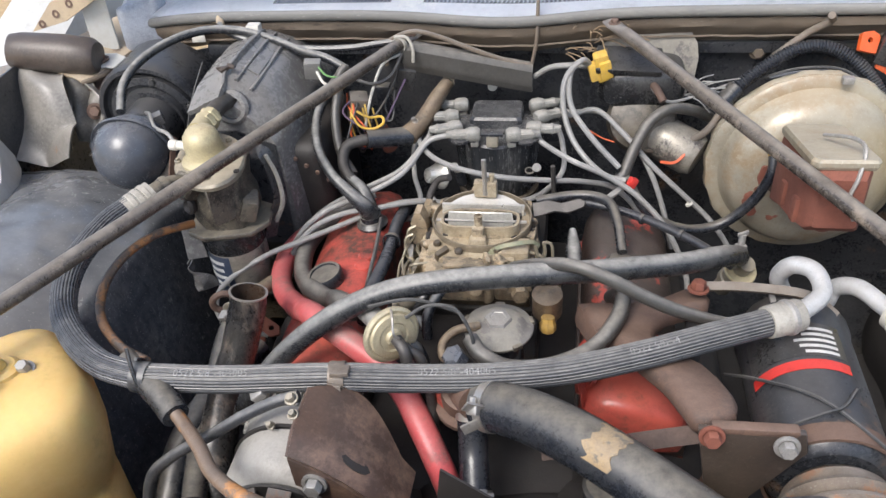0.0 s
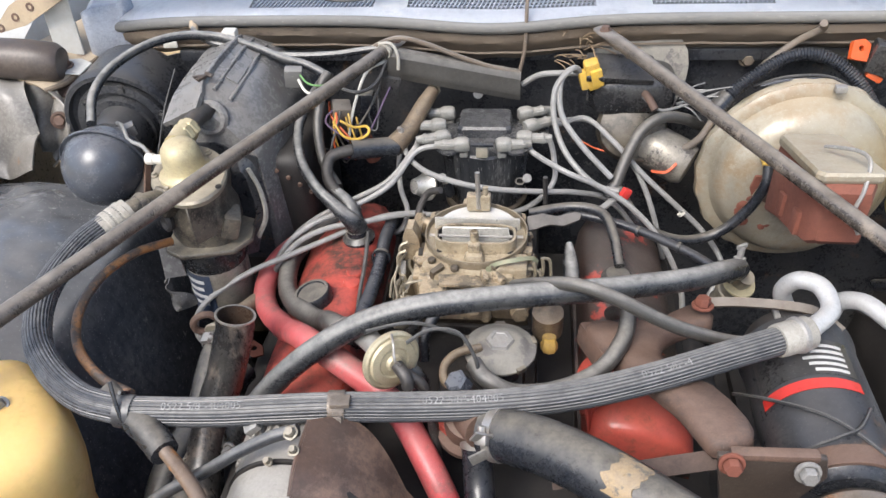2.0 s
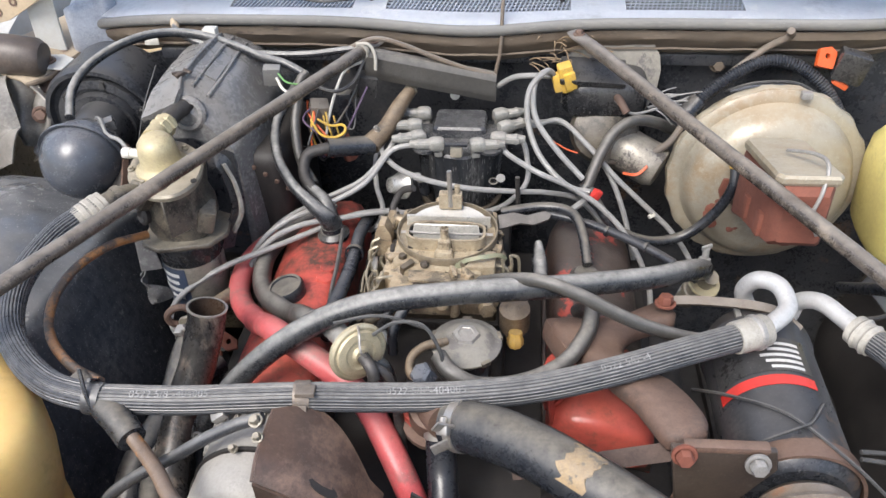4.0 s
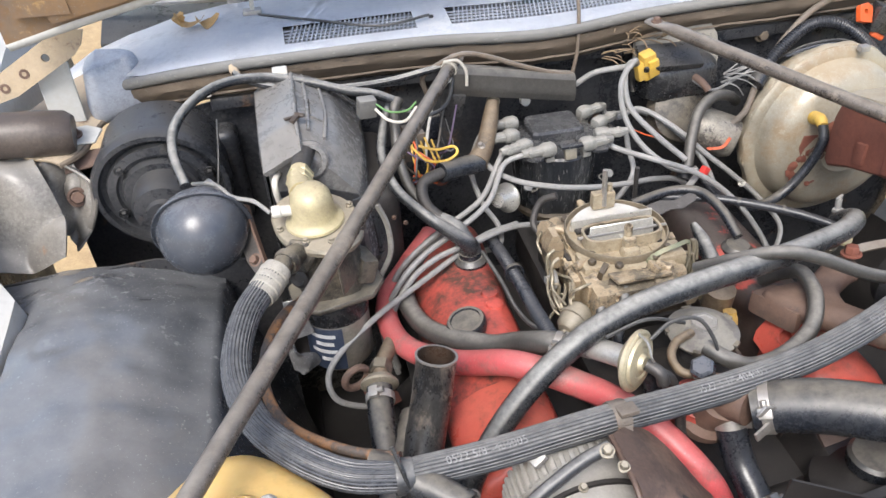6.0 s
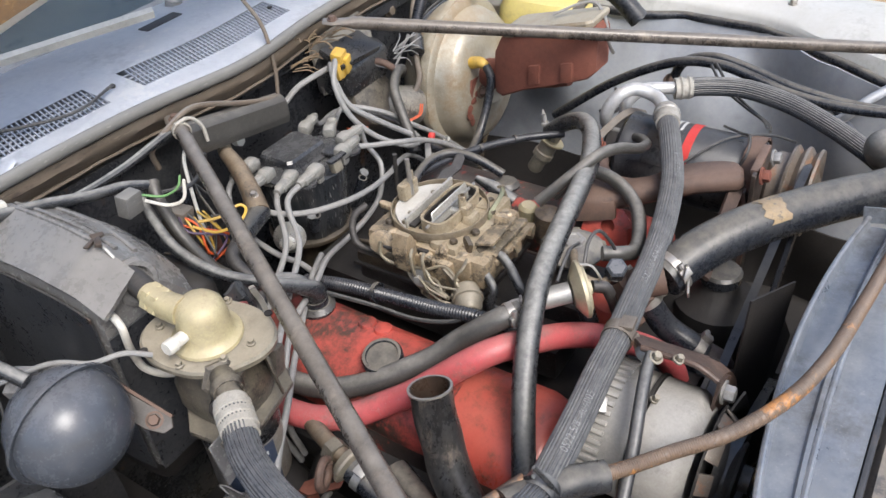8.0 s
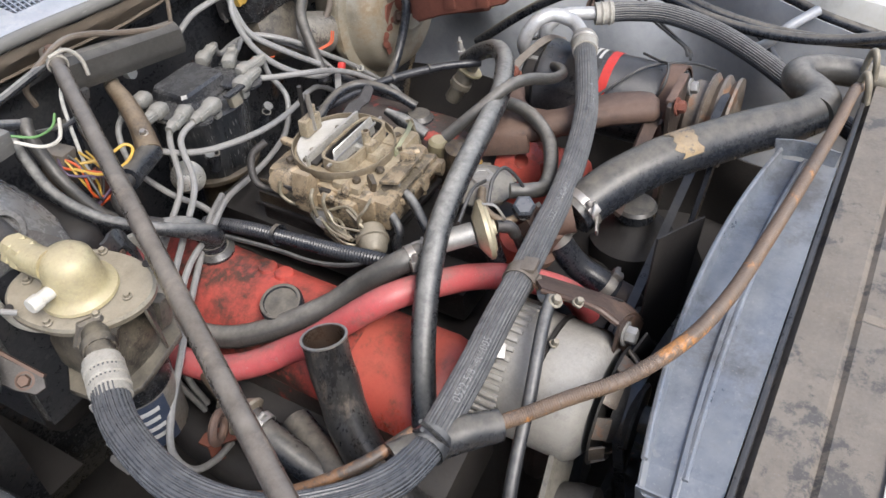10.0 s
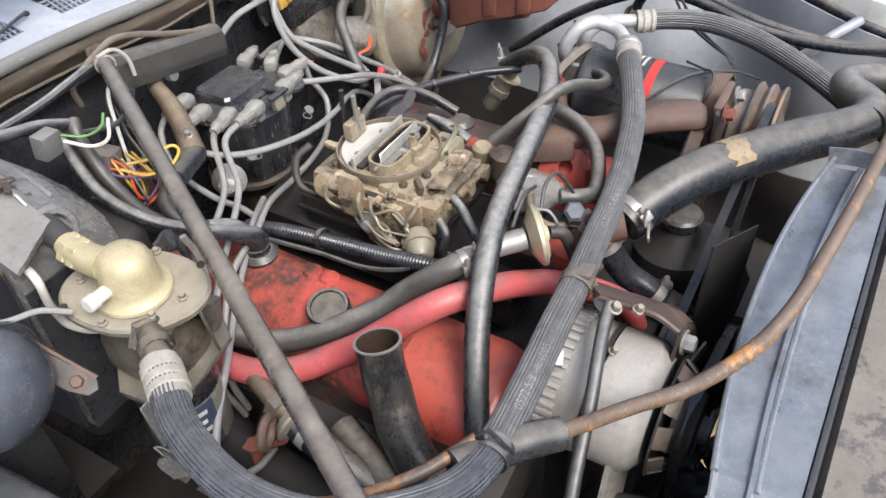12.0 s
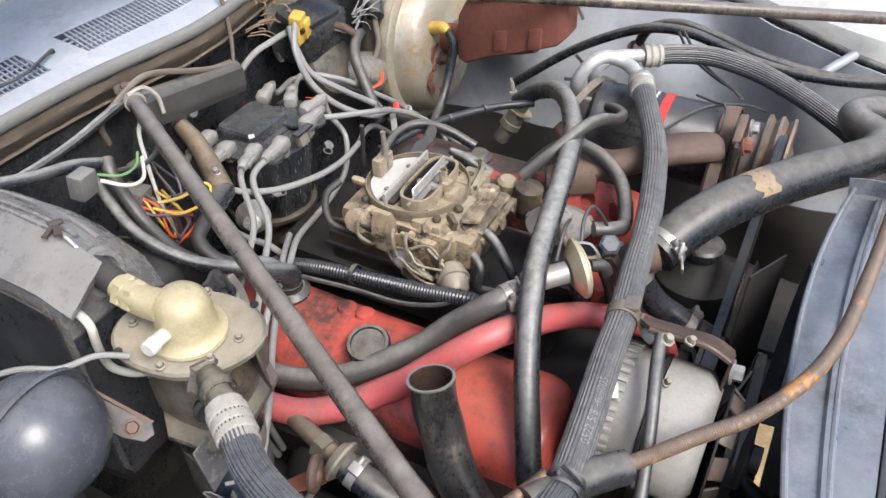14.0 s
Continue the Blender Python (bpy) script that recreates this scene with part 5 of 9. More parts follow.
bm = loft([[(px * w, 0.924 + py * d, z) for px, py in ((-0.5, -0.42), (-0.42, -0.5), (0.42, -0.5), (0.5, -0.42), (0.5, 0.42), (0.42, 0.5), (-0.42, 0.5), (-0.5, 0.42))] for w, d, z in ((0.094, 0.078, 0.916), (0.094, 0.078, 0.920), (0.084, 0.068, 0.923), (0.081, 0.064, 0.936), (0.076, 0.058, 0.940))])
coil = part("coil_cover", bm, cap_black, dist, "black rectangular coil cover, scuffed grey", sharp=25)
part("coil_lid", plate([(-0.026, -0.022), (0.026, -0.022), (0.024, 0.024), (-0.024, 0.024)], 0.004, (0.0, 0.924, 0.9408)), cap_black, coil)
for s in (-1, 1):
    for y in (0.898, 0.950):
        part("coil_screw", lathe([(0, 0), (0.0042, 0), (0.0036, 0.003), (0, 0.003)], (s * 0.027, 0.924 + (y - 0.924) * 0.85, 0.940), n=12), steel_dark, coil)
    # dusty moulded carrier that holds the boots down on this side
    part("lead_carrier", rough_up(loft([[(s * (0.050 + 0.026 * k * math.cos(t)), 0.886 + 0.046 * k * math.sin(t), z) for t in np.linspace(0, 2 * math.pi, 20, endpoint=False)] for k, z in ((1.0, 0.922), (1.0, 0.926), (0.85, 0.929))]), 0.0014, 70), cap_black, dist, "dusty moulded lead carrier")
    part("terminal_post", lathe([(0, 0), (0.0075, 0), (0.0072, 0.034), (0.005, 0.034), (0.005, 0.024), (0, 0.024)], (s * 0.052, 0.855, 0.845), (s * 0.1, -0.35, 1), 14), rubber, dist)
part("latch", box((0.0, 0.842, 0.930), (0.018, 0.012, 0.020), 0.003, turn(-14, 0, 0)), flange_tan, dist, "tan-stained latch")
part("latch_frame", box((0.0, 0.838, 0.943), (0.034, 0.010, 0.004), 0.001), cap_black, dist)
part("vacuum_advance", lathe([(0, -0.010), (0.012, -0.009), (0.0215, -0.001), (0.0235, 0.0), (0.0235, 0.003), (0.0205, 0.006), (0.0135, 0.021), (0.0115, 0.027), (0.006, 0.029), (0, 0.029)], (-0.0872, 0.8718, 0.8487), (-0.75, -0.58, 0.28), 36), carb_bright, dist, "cream cone-shaped vacuum advance can")
TOWERS = []
for s in (-1, 1):
    for y, x in ((0.853, 0.030), (0.874, 0.060), (0.910, 0.070), (0.950, 0.060)):
        p = Vector((s * x, y, 0.924))
        TOWERS.append(p)
        part("tower", lathe([(0, 0), (0.009, 0), (0.0085, 0.010), (0.007, 0.012), (0, 0.012)], p, (s * 0.1, 0, 1), 14), black_dusty, dist)
for x, y, z in ((-0.062, 0.85, 0.865), (0.066, 0.852, 0.865)):
    part("stud", lathe([(0, 0), (0.007, 0), (0.007, 0.006), (0, 0.006)], (x, y, z + 0.01), (0, -0.6, 0.8), 14), rubber_dusty, dist)
part("side_connector", box((0.086, 0.925, 0.905), (0.024, 0.034, 0.03), 0.004), cap_black, dist)


dist.location += Vector((0, -0.012, 0.032))
TOWERS = [p + Vector((0, -0.012, 0.032)) for p in TOWERS]
part("side_bracket", plate([(-0.05, -0.012), (0.0, -0.03), (0.045, -0.026), (0.05, 0.0), (0.01, 0.022), (-0.04, 0.02)], 0.004, (-0.072, 0.695, 0.902), turn(62, 14, 78)), steel_dark, carb, "grey stamped linkage bracket")
part("vent_wire", tube([(-0.052, 0.735, 0.955), (-0.072, 0.745, 0.942), (-0.085, 0.735, 0.915), (-0.075, 0.715, 0.90)], 0.005, 10, 5), steel_dark, carb)
for k, (x, y, z, a) in enumerate(((-0.062, 0.665, 0.918, 88), (-0.060, 0.61, 0.916, 96), (-0.03, 0.562, 0.90, 8), (0.022, 0.556, 0.905, -6), (0.05, 0.585, 0.92, 30), (0.062, 0.66, 0.915, 90), (-0.064, 0.64, 0.905, 92), (0.035, 0.57, 0.925, 15))):
    part("rib", rough_up(box((x, y, z), (0.03 - 0.002 * k, 0.0035, 0.026), 0.001, turn(0, 6 * (k % 3), a)), 0.0008, 150), carb_metal, carb)
for x, y in ((-0.05, 0.60), (0.052, 0.605), (-0.052, 0.70), (0.056, 0.70), (-0.02, 0.585), (0.03, 0.59)):
    part("screw", lathe([(0, 0), (0.0055, 0), (0.0055, 0.003), (0.004, 0.005), (0, 0.005)], (x, y, 0.937), n=12), carb_dark, carb)
part("fast_idle_cam", lathe([(0, 0), (0.013, 0), (0.014, 0.003), (0.012, 0.006), (0.005, 0.006), (0.005, 0.012), (0, 0.012)], (-0.09, 0.628, 0.90), (-1, -0.1, 0.1), 14, squash=lambda a: 1 + 0.25 * math.cos(a)), alloy, carb)

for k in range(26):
    # near-black boxes between the webs, their colour standing in for shaded hollows
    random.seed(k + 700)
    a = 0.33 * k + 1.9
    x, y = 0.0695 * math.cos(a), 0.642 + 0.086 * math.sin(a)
    part("shade_block", box((x, y, 0.893 + 0.028 * random.random()), (0.010 + 0.012 * random.random(), 0.006, 0.010 + 0.012 * random.random()), 0.001, turn(0, 0, math.degrees(a) + 90)), iron_black, carb)
for pts in (
    ((-0.08, 0.665, 0.925), (-0.092, 0.64, 0.915), (-0.096, 0.615, 0.918), (-0.10, 0.60, 0.905), (-0.092, 0.572, 0.90)),
    ((-0.085, 0.63, 0.895), (-0.10, 0.612, 0.89), (-0.102, 0.59, 0.882), (-0.092, 0.578, 0.874), (-0.098, 0.60, 0.868)),
    ((-0.098, 0.625, 0.905), (-0.105, 0.605, 0.898), (-0.104, 0.58, 0.892)),
    ((-0.09, 0.60, 0.876), (-0.108, 0.585, 0.872), (-0.112, 0.565, 0.868)),
):
    part("linkage_rod", tube(pts, 0.0017, 7, 5), link_zinc, carb)

# ---- spark plug leads ----


def lead(tower, pts, r=0.0042, boot=True):
    p = TOWERS[tower]
    first = Vector(pts[0])
    d = (first - p)
    d = Vector((d.x, d.y, 0)).normalized()
    w = thing("spark_plug_lead", p + Vector((0, 0, 0.02)), "grey ignition lead with a pale rubber boot", "ignition lead", "ignition leads on the distributor")
    tip = p + Vector((0, 0, 0.009)) + d * 0.037
    part("lead", tube([tip - d * 0.012, tip, *pts], r, 9, 7), wire_grey, w)
    side = Vector((-d.y, d.x, 0))
    rot = Matrix((d, side, Vector((0, 0, 1)))).transposed()
    # moulded boot: a square head over the tower and a tapering snout towards the lead
    rings = []
    for x, hw, z0, z1 in ((-0.013, 0.005, 0.004, 0.014), (-0.0115, 0.0095, 0.001, 0.0195), (-0.006, 0.0115, 0.0, 0.0225), (0.006, 0.0115, 0.0, 0.0225), (0.0125, 0.0105, 0.001, 0.021), (0.014, 0.0085, 0.003, 0.0195), (0.028, 0.0078, 0.0035, 0.019), (0.030, 0.0088, 0.0025, 0.020), (0.033, 0.0088, 0.0025, 0.020), (0.035, 0.0070, 0.0045, 0.0185), (0.047, 0.0055, 0.006, 0.017)):
        ring = []
        for i in range(14):
            a = 2 * math.pi * i / 14
            ring.append(p + 0.88 * (rot @ Vector((x, hw * math.copysign(abs(math.cos(a)) ** 0.6, math.cos(a)), (z0 + z1) / 2 + (z1 - z0) / 2 * math.copysign(abs(math.sin(a)) ** 0.6, math.sin(a))))))
        rings.append(ring)
    bm = loft(rings)
    box(p + rot @ Vector((-0.002, 0, 0.004)), (0.013, 0.015, 0.026), 0.003, rot, bm)
    for k in (-1, 1):
        box(p + 0.88 * (rot @ Vector((0.022, 0.0078 * k, 0.0115))), (0.026, 0.003, 0.007), 0.001, rot, bm)
    rough_up(bm, 0.0009, 140)
    part("boot", bm, wire_pale, w, "pale cracked rubber boot")
    return w


# towers 0-3 on the one side front to back, 4-7 on the other
lead(0, [(-0.10, 0.835, 0.955), (-0.135, 0.79, 0.925), (-0.19, 0.76, 0.905), (-0.245, 0.73, 0.893), (-0.285, 0.712, 0.862), (-0.314, 0.70, 0.80), (-0.30, 0.69, 0.72)])
lead(1, [(-0.105, 0.85, 0.950), (-0.14, 0.81, 0.92), (-0.195, 0.785, 0.90), (-0.25, 0.76, 0.88), (-0.285, 0.745, 0.85), (-0.31, 0.74, 0.79), (-0.30, 0.73, 0.72)])
lead(2, [(-0.115, 0.895, 0.955), (-0.118, 0.855, 0.945), (-0.088, 0.815, 0.938), (-0.04, 0.785, 0.937), (0.02, 0.785, 0.925), (0.085, 0.80, 0.912), (0.14, 0.825, 0.895), (0.19, 0.835, 0.875), (0.24, 0.82, 0.82), (0.28, 0.80, 0.75)])
lead(3, [(-0.115, 0.935, 0.945), (-0.135, 0.90, 0.915), (-0.13, 0.85, 0.885), (-0.115, 0.81, 0.865), (-0.125, 0.78, 0.85), (-0.17, 0.80, 0.83), (-0.25, 0.80, 0.80)])
lead(4, [(0.075, 0.845, 0.950), (0.120, 0.803, 0.945), (0.173, 0.798, 0.922), (0.220, 0.786, 0.893), (0.261, 0.765, 0.852), (0.290, 0.73, 0.80), (0.295, 0.70, 0.75)])
lead(5, [(0.105, 0.860, 0.935), (0.105, 0.835, 0.905), (0.07, 0.815, 0.875), (0.02, 0.805, 0.865), (-0.04, 0.795, 0.868), (-0.105, 0.775, 0.885), (-0.165, 0.745, 0.892), (-0.225, 0.728, 0.888), (-0.272, 0.705, 0.868), (-0.308, 0.685, 0.81), (-0.30, 0.68, 0.74)])
lead(6, [(0.115, 0.925, 0.955), (0.155, 0.937, 0.958), (0.198, 0.895, 0.938), (0.241, 0.868, 0.90), (0.286, 0.853, 0.862), (0.338, 0.845, 0.812), (0.368, 0.815, 0.77), (0.35, 0.79, 0.73)])
lead(7, [(0.11, 0.955, 0.945), (0.16, 0.955, 0.945), (0.20, 0.91, 0.93), (0.235, 0.875, 0.895), (0.26, 0.85, 0.84), (0.28, 0.83, 0.77)])
long_lead = thing("spark_plug_lead", (-0.19, 0.73, 0.87), "grey ignition lead looping down beside the filler tube", "ignition lead", "ignition leads on the distributor")
LONG = [(-0.09, 0.80, 0.872), (-0.15, 0.765, 0.885), (-0.215, 0.728, 0.874), (-0.267, 0.697, 0.866), (-0.32, 0.662, 0.860), (-0.373, 0.635, 0.835), (-0.397, 0.620, 0.808), (-0.393, 0.605, 0.78), (-0.365, 0.605, 0.758), (-0.33, 0.615, 0.74)]
part("lead", tube(LONG, 0.0042, 9, 7), wire_grey, long_lead)
part("clip", lathe([(0.0045, -0.002), (0.006, -0.002), (0.006, 0.002), (0.0045, 0.002)], (0.30, 0.842, 0.848), (0.6, -0.2, -0.7), 12), white_plastic, long_lead)
rt = thing("lead_separator", (0.209, 0.81, 0.905), "red plastic lead separator with a metal tab", "separator")
part("tip", box((0.209, 0.808, 0.906), (0.014, 0.010, 0.016), 0.003, turn(0, 30, 20)), red_plastic, rt)
part("tab", box((0.185, 0.80, 0.893), (0.035, 0.010, 0.005), 0.002, turn(0, -20, 35)), wire_grey, rt)

# ---- hoses ----
RIBBED = [(-0.437, 0.585, 1.008), (-0.468, 0.535, 0.999), (-0.481, 0.47, 0.985), (-0.466, 0.41, 0.972), (-0.43, 0.365, 0.964), (-0.385, 0.337, 0.954), (-0.335, 0.329, 0.947), (-0.25, 0.337, 0.942), (-0.18, 0.344, 0.943), (-0.118, 0.348, 0.946), (-0.04, 0.359, 0.939), (0.04, 0.369, 0.937), (0.119, 0.384, 0.938), (0.196, 0.404, 0.946), (0.276, 0.436, 0.950), (0.36, 0.473, 0.950)]
ac = thing("air_conditioning_hose", (-0.437, 0.585, 1.0), "thick ribbed black rubber air-conditioning hose, dusty", "hose")
part("hose", tube(RIBBED[:7], 0.0155, ribs=26, depth=0.0009, res=9), rubber_sheen, ac, "cleaner glossy black end of the hose", sharp=30)
part("hose", tube(RIBBED[6:], 0.0155, ribs=26, depth=0.0009, res=9), rubber_ribbed, ac, sharp=30)
for start, text in ((0.395, "0522 5/8\"-404005"), (0.66, "0522 5/8\"-404005"), (0.885, "0522 5/8\"-4")):
    part("hose_print", lettering(text, 0.0115, along_hose(RIBBED, 0.0158, start, 58)), print_white, ac)
bm = bmesh.new()
for k in (-0.010, 0.0, 0.010):
    lathe([(0.0155, k - 0.0045), (0.0180, k - 0.003), (0.0180, k + 0.003), (0.0155, k + 0.0045)], (-0.440, 0.580, 1.006), Vector(RIBBED[1]) - Vector(RIBBED[0]), 28, bm)
lathe([(0.0, -0.02), (0.0162, -0.02), (0.0162, 0.022), (0.0, 0.022)], (-0.440, 0.580, 1.006), Vector(RIBBED[1]) - Vector(RIBBED[0]), 28, bm)
part("ferrule", rough_up(bm, 0.0008, 90), cream_tape, ac, "corroded pale crimped ferrule")
end = Vector(RIBBED[-1]) - Vector(RIBBED[-2])
part("ferrule", lathe([(0, -0.026), (0.018, -0.026), (0.0185, -0.02), (0.0185, 0.012), (0.017, 0.015), (0, 0.016)], RIBBED[-1], end, 28), cream_tape, ac, "pale taped ferrule")
part("ferrule_collar", lathe([(0.0186, -0.004), (0.0205, -0.002), (0.0205, 0.002), (0.0186, 0.004)], RIBBED[-1], end, 28), alloy, ac)
for i, mt in ((9, rubber_dusty), (6, rubber_dusty)):
    d = (Vector(RIBBED[i + 1]) - Vector(RIBBED[i - 1])).normalized()
    part("strap", lathe([(0.0156, -0.0075), (0.0172, -0.0085), (0.0176, -0.006), (0.0172, 0.0), (0.0176, 0.006), (0.0172, 0.0085), (0.0156, 0.0075)], RIBBED[i], d, 28), clutch_steel if i == 9 else rubber_ribbed, ac, "weathered strap")
tie = bmesh.new()
tube([(-0.338, 0.334, 0.969), (-0.336, 0.346, 0.952), (-0.332, 0.331, 0.928), (-0.330, 0.314, 0.942), (-0.335, 0.318, 0.962), (-0.342, 0.332, 0.987)], 0.0022, 7, 6, bm=tie)
part("cable_tie", tie, rubber_dusty, ac, "twisted grey cable tie")
part("strap_tail", strip([(-0.117, 0.331, 0.952), (-0.117, 0.326, 0.942), (-0.118, 0.322, 0.936)], 0.014, 0.003, (0, -1, 0.3)), clutch_steel, ac)
part("strap_buckle", box((-0.112, 0.341, 0.9625), (0.020, 0.016, 0.005), 0.0012, turn(-8, 0, 6)), clutch_steel, ac, "folded strap buckle")
part("strap_screw", lathe([(0, -0.002), (0.011, -0.002), (0.0105, 0.004), (0.007, 0.008), (0, 0.009)], (-0.119, 0.319, 0.936), (0.1, -0.7, 0.7), 18), alloy, ac, "pale domed screw head")

AC2 = [(0.484, 0.49, 0.937), (0.505, 0.455, 0.938), (0.526, 0.40, 0.935), (0.530, 0.33, 0.922), (0.518, 0.265, 0.905), (0.50, 0.205, 0.885), (0.485, 0.14, 0.855), (0.48, 0.06, 0.82)]
ac2 = thing("air_conditioning_hose", (0.484, 0.49, 0.93), "ribbed grey rubber hose running to the front", "hose")
part("hose", tube(AC2, 0.0155, ribs=26, depth=0.0008, res=8), rubber_ribbed, ac2, sharp=30)
d2 = Vector(AC2[0]) - Vector(AC2[1])
bm = lathe([(0, -0.014), (0.0175, -0.014), (0.0175, 0.014), (0, 0.014)], AC2[0], d2, 28)
for k in (-0.008, 0.004):
    lathe([(0.0175, k - 0.003), (0.0195, k), (0.0175, k + 0.003)], AC2[0], d2, 28, bm)
part("ferrule", bm, cream_tape, ac2, "pale corroded ferrule")

pipe = thing("aluminium_pipe", (0.39, 0.54, 0.88), "white oxidised bent aluminium refrigerant pipes", "pipe")
part("bend", tube([(0.36, 0.473, 0.950), (0.382, 0.487, 0.953), (0.402, 0.510, 0.957), (0.398, 0.540, 0.963), (0.380, 0.560, 0.955), (0.372, 0.575, 0.925), (0.385, 0.575, 0.895), (0.40, 0.56, 0.88)], 0.0105, 14, 8), alloy_white, pipe)
part("bend", tube([(0.484, 0.49, 0.937), (0.47, 0.515, 0.938), (0.452, 0.545, 0.937), (0.436, 0.565, 0.92), (0.43, 0.565, 0.90), (0.42, 0.555, 0.885)], 0.0105, 14, 8), alloy_white, pipe)

BLACK = [(0.343, 0.662, 0.885), (0.333, 0.63, 0.913), (0.303, 0.588, 0.942), (0.256, 0.552, 0.958), (0.191, 0.521, 0.972), (0.129, 0.497, 0.982), (0.069, 0.482, 0.987), (0.01, 0.47, 0.988), (-0.049, 0.459, 0.985), (-0.107, 0.449, 0.969), (-0.162, 0.433, 0.941), (-0.211, 0.413, 0.903), (-0.254, 0.39, 0.852), (-0.265, 0.383, 0.825)]
bh = thing("heater_hose", (0.343, 0.662, 0.87), "black rubber hose crossing over the engine, rubbed grey", "hose")
part("hose", tube(BLACK, 0.0135, 16, 8), rubber_dusty, bh)
bm = lathe([(0, 0), (0.0045, 0), (0.0045, 0.020), (0, 0.020)], (0.346, 0.672, 0.893), (0.05, 0.2, 1), 10)
box((0.347, 0.676, 0.914), (0.016, 0.004, 0.006), 0.001, turn(0, 0, 30), bm)
box((0.346, 0.672, 0.896), (0.012, 0.012, 0.006), 0.001, turn(0, 0, 30), bm)
part("end_clamp", bm, alloy, bh, "pale wing-headed clamp screw")
FA = Vector((-0.25, 0.42, -0.87)).normalized()
part("end_washer", lathe([(0.008, -0.002), (0.0215, -0.002), (0.023, 0.0), (0.0215, 0.003), (0.008, 0.003)], (0.348, 0.660, 0.866), FA, 32), brass_cream, bh, "cream flange ring")
part("end_pipe", lathe([(0, -0.02), (0.0115, -0.02), (0.0115, 0.004), (0.0155, 0.006), (0.0155, 0.022), (0.0175, 0.024), (0.0175, 0.034), (0.013, 0.037), (0.013, 0.06), (0.010, 0.064), (0, 0.064)], (0.348, 0.660, 0.866), FA, 24), flange_tan, bh, "tan stepped metal hose neck")
part("foot_clamp", bolt((-0.262, 0.372, 0.838), (-0.3, -0.9, 0.2), 0.006, 0.009), alloy, bh, "pale clamp screw")

RED = [(-0.215, 0.835, 0.852), (-0.258, 0.785, 0.842), (-0.291, 0.745, 0.834), (-0.304, 0.712, 0.831), (-0.307, 0.684, 0.829), (-0.301, 0.647, 0.829), (-0.288, 0.618, 0.832), (-0.272, 0.592, 0.840), (-0.254, 0.568, 0.852), (-0.238, 0.542, 0.867), (-0.218, 0.520, 0.882), (-0.203, 0.496, 0.902), (-0.185, 0.474, 0.916), (-0.160, 0.455, 0.917), (-0.128, 0.438, 0.907), (-0.091, 0.421, 0.890), (-0.062, 0.395, 0.877), (-0.034, 0.356, 0.859), (-0.012, 0.327, 0.833), (0.004, 0.312, 0.79), (0.01, 0.31, 0.75)]
rh = thing("red_heater_hose", (-0.28, 0.60, 0.83), "red rubber heater hose with dust and scuffs", "hose")
part("hose", tube(RED, 0.0155, 18, 8), hose_red, rh)
clamp_ring([RED[-2], RED[-1]], 0.0157, 0.011, (0.5, -0.8, 0.2), steel, rh)
part("end_sleeve", tube(RED[:2], 0.0168, 16, 5), hose_red, rh, "thicker red hose end")
GREY = [(-0.19, 0.82, 0.862), (-0.235, 0.795, 0.850), (-0.259, 0.770, 0.843), (-0.271, 0.742, 0.841), (-0.276, 0.712, 0.841), (-0.273, 0.678, 0.842), (-0.264, 0.645, 0.845), (-0.250, 0.616, 0.852), (-0.234, 0.590, 0.862), (-0.213, 0.566, 0.872), (-0.192, 0.543, 0.883), (-0.172, 0.521, 0.902), (-0.160, 0.497, 0.922), (-0.146, 0.477, 0.936), (-0.126, 0.463, 0.938)]
gh = thing("vacuum_supply_hose", (-0.26, 0.68, 0.835), "grey-black rubber hose lying beside the valve cover", "hose")
part("hose", tube(GREY, 0.0135, 16, 8), rubber_tan, gh)
clamp_ring([GREY[-2], GREY[-1]], 0.0138, 0.008, (-0.6, -0.5, 0.2), steel, gh)

RAD = [(0.034, 0.352, 0.913), (0.056, 0.342, 0.921), (0.092, 0.322, 0.932), (0.130, 0.296, 0.940), (0.166, 0.270, 0.943), (0.21, 0.237, 0.943), (0.252, 0.203, 0.943), (0.290, 0.170, 0.942), (0.325, 0.146, 0.940), (0.358, 0.141, 0.939), (0.383, 0.156, 0.939), (0.400, 0.176, 0.940), (0.424, 0.180, 0.940), (0.446, 0.160, 0.939), (0.457, 0.128, 0.938), (0.46, 0.10, 0.936)]
rd = thing("radiator_hose", (0.055, 0.325, 0.91), "thick black radiator hose, dusty with a tape patch", "hose")
part("hose", tube(RAD[:9], [0.0265, 0.0275, 0.028, 0.028, 0.028, 0.028, 0.028, 0.0275, 0.0265], 24, 8), rubber, rd)
part("elbow", tube(RAD[8:], [0.0265, 0.0255, 0.024, 0.023, 0.022, 0.021, 0.020, 0.020], 24, 8), rubber_tan, rd, "dust-browned double bend")
d = (Vector(RAD[5]) - Vector(RAD[3])).normalized()
ps = d.cross(Vector((0, 0, 1))).normalized()
pm = ps.cross(d)
part("patch", sheet(lambda u, v: Vector(RAD[4]) + d * (0.030 * (u - 0.5) + 0.010 * noise.noise(Vector((v * 5, 3 * u, 0))) + 0.004 * noise.noise(Vector((v * 23, 0, 7)))) + (ps * math.cos(radians(28 + 92 * v)) + pm * math.sin(radians(28 + 92 * v))) * 0.0286, 8, 16, 0.0006), gold_paper, rd, "remnant of gold paper tape")
bm = clamp_ring([(0.044, 0.348, 0.9165), (0.050, 0.345, 0.919)], 0.0273, 0.010, (-0.5, -0.5, 0.4))
box((0.032, 0.326, 0.936), (0.026, 0.003, 0.014), 0.001, turn(10, 30, 20), bm)
box((0.030, 0.320, 0.916), (0.026, 0.003, 0.012), 0.001, turn(-10, -20, 20), bm)
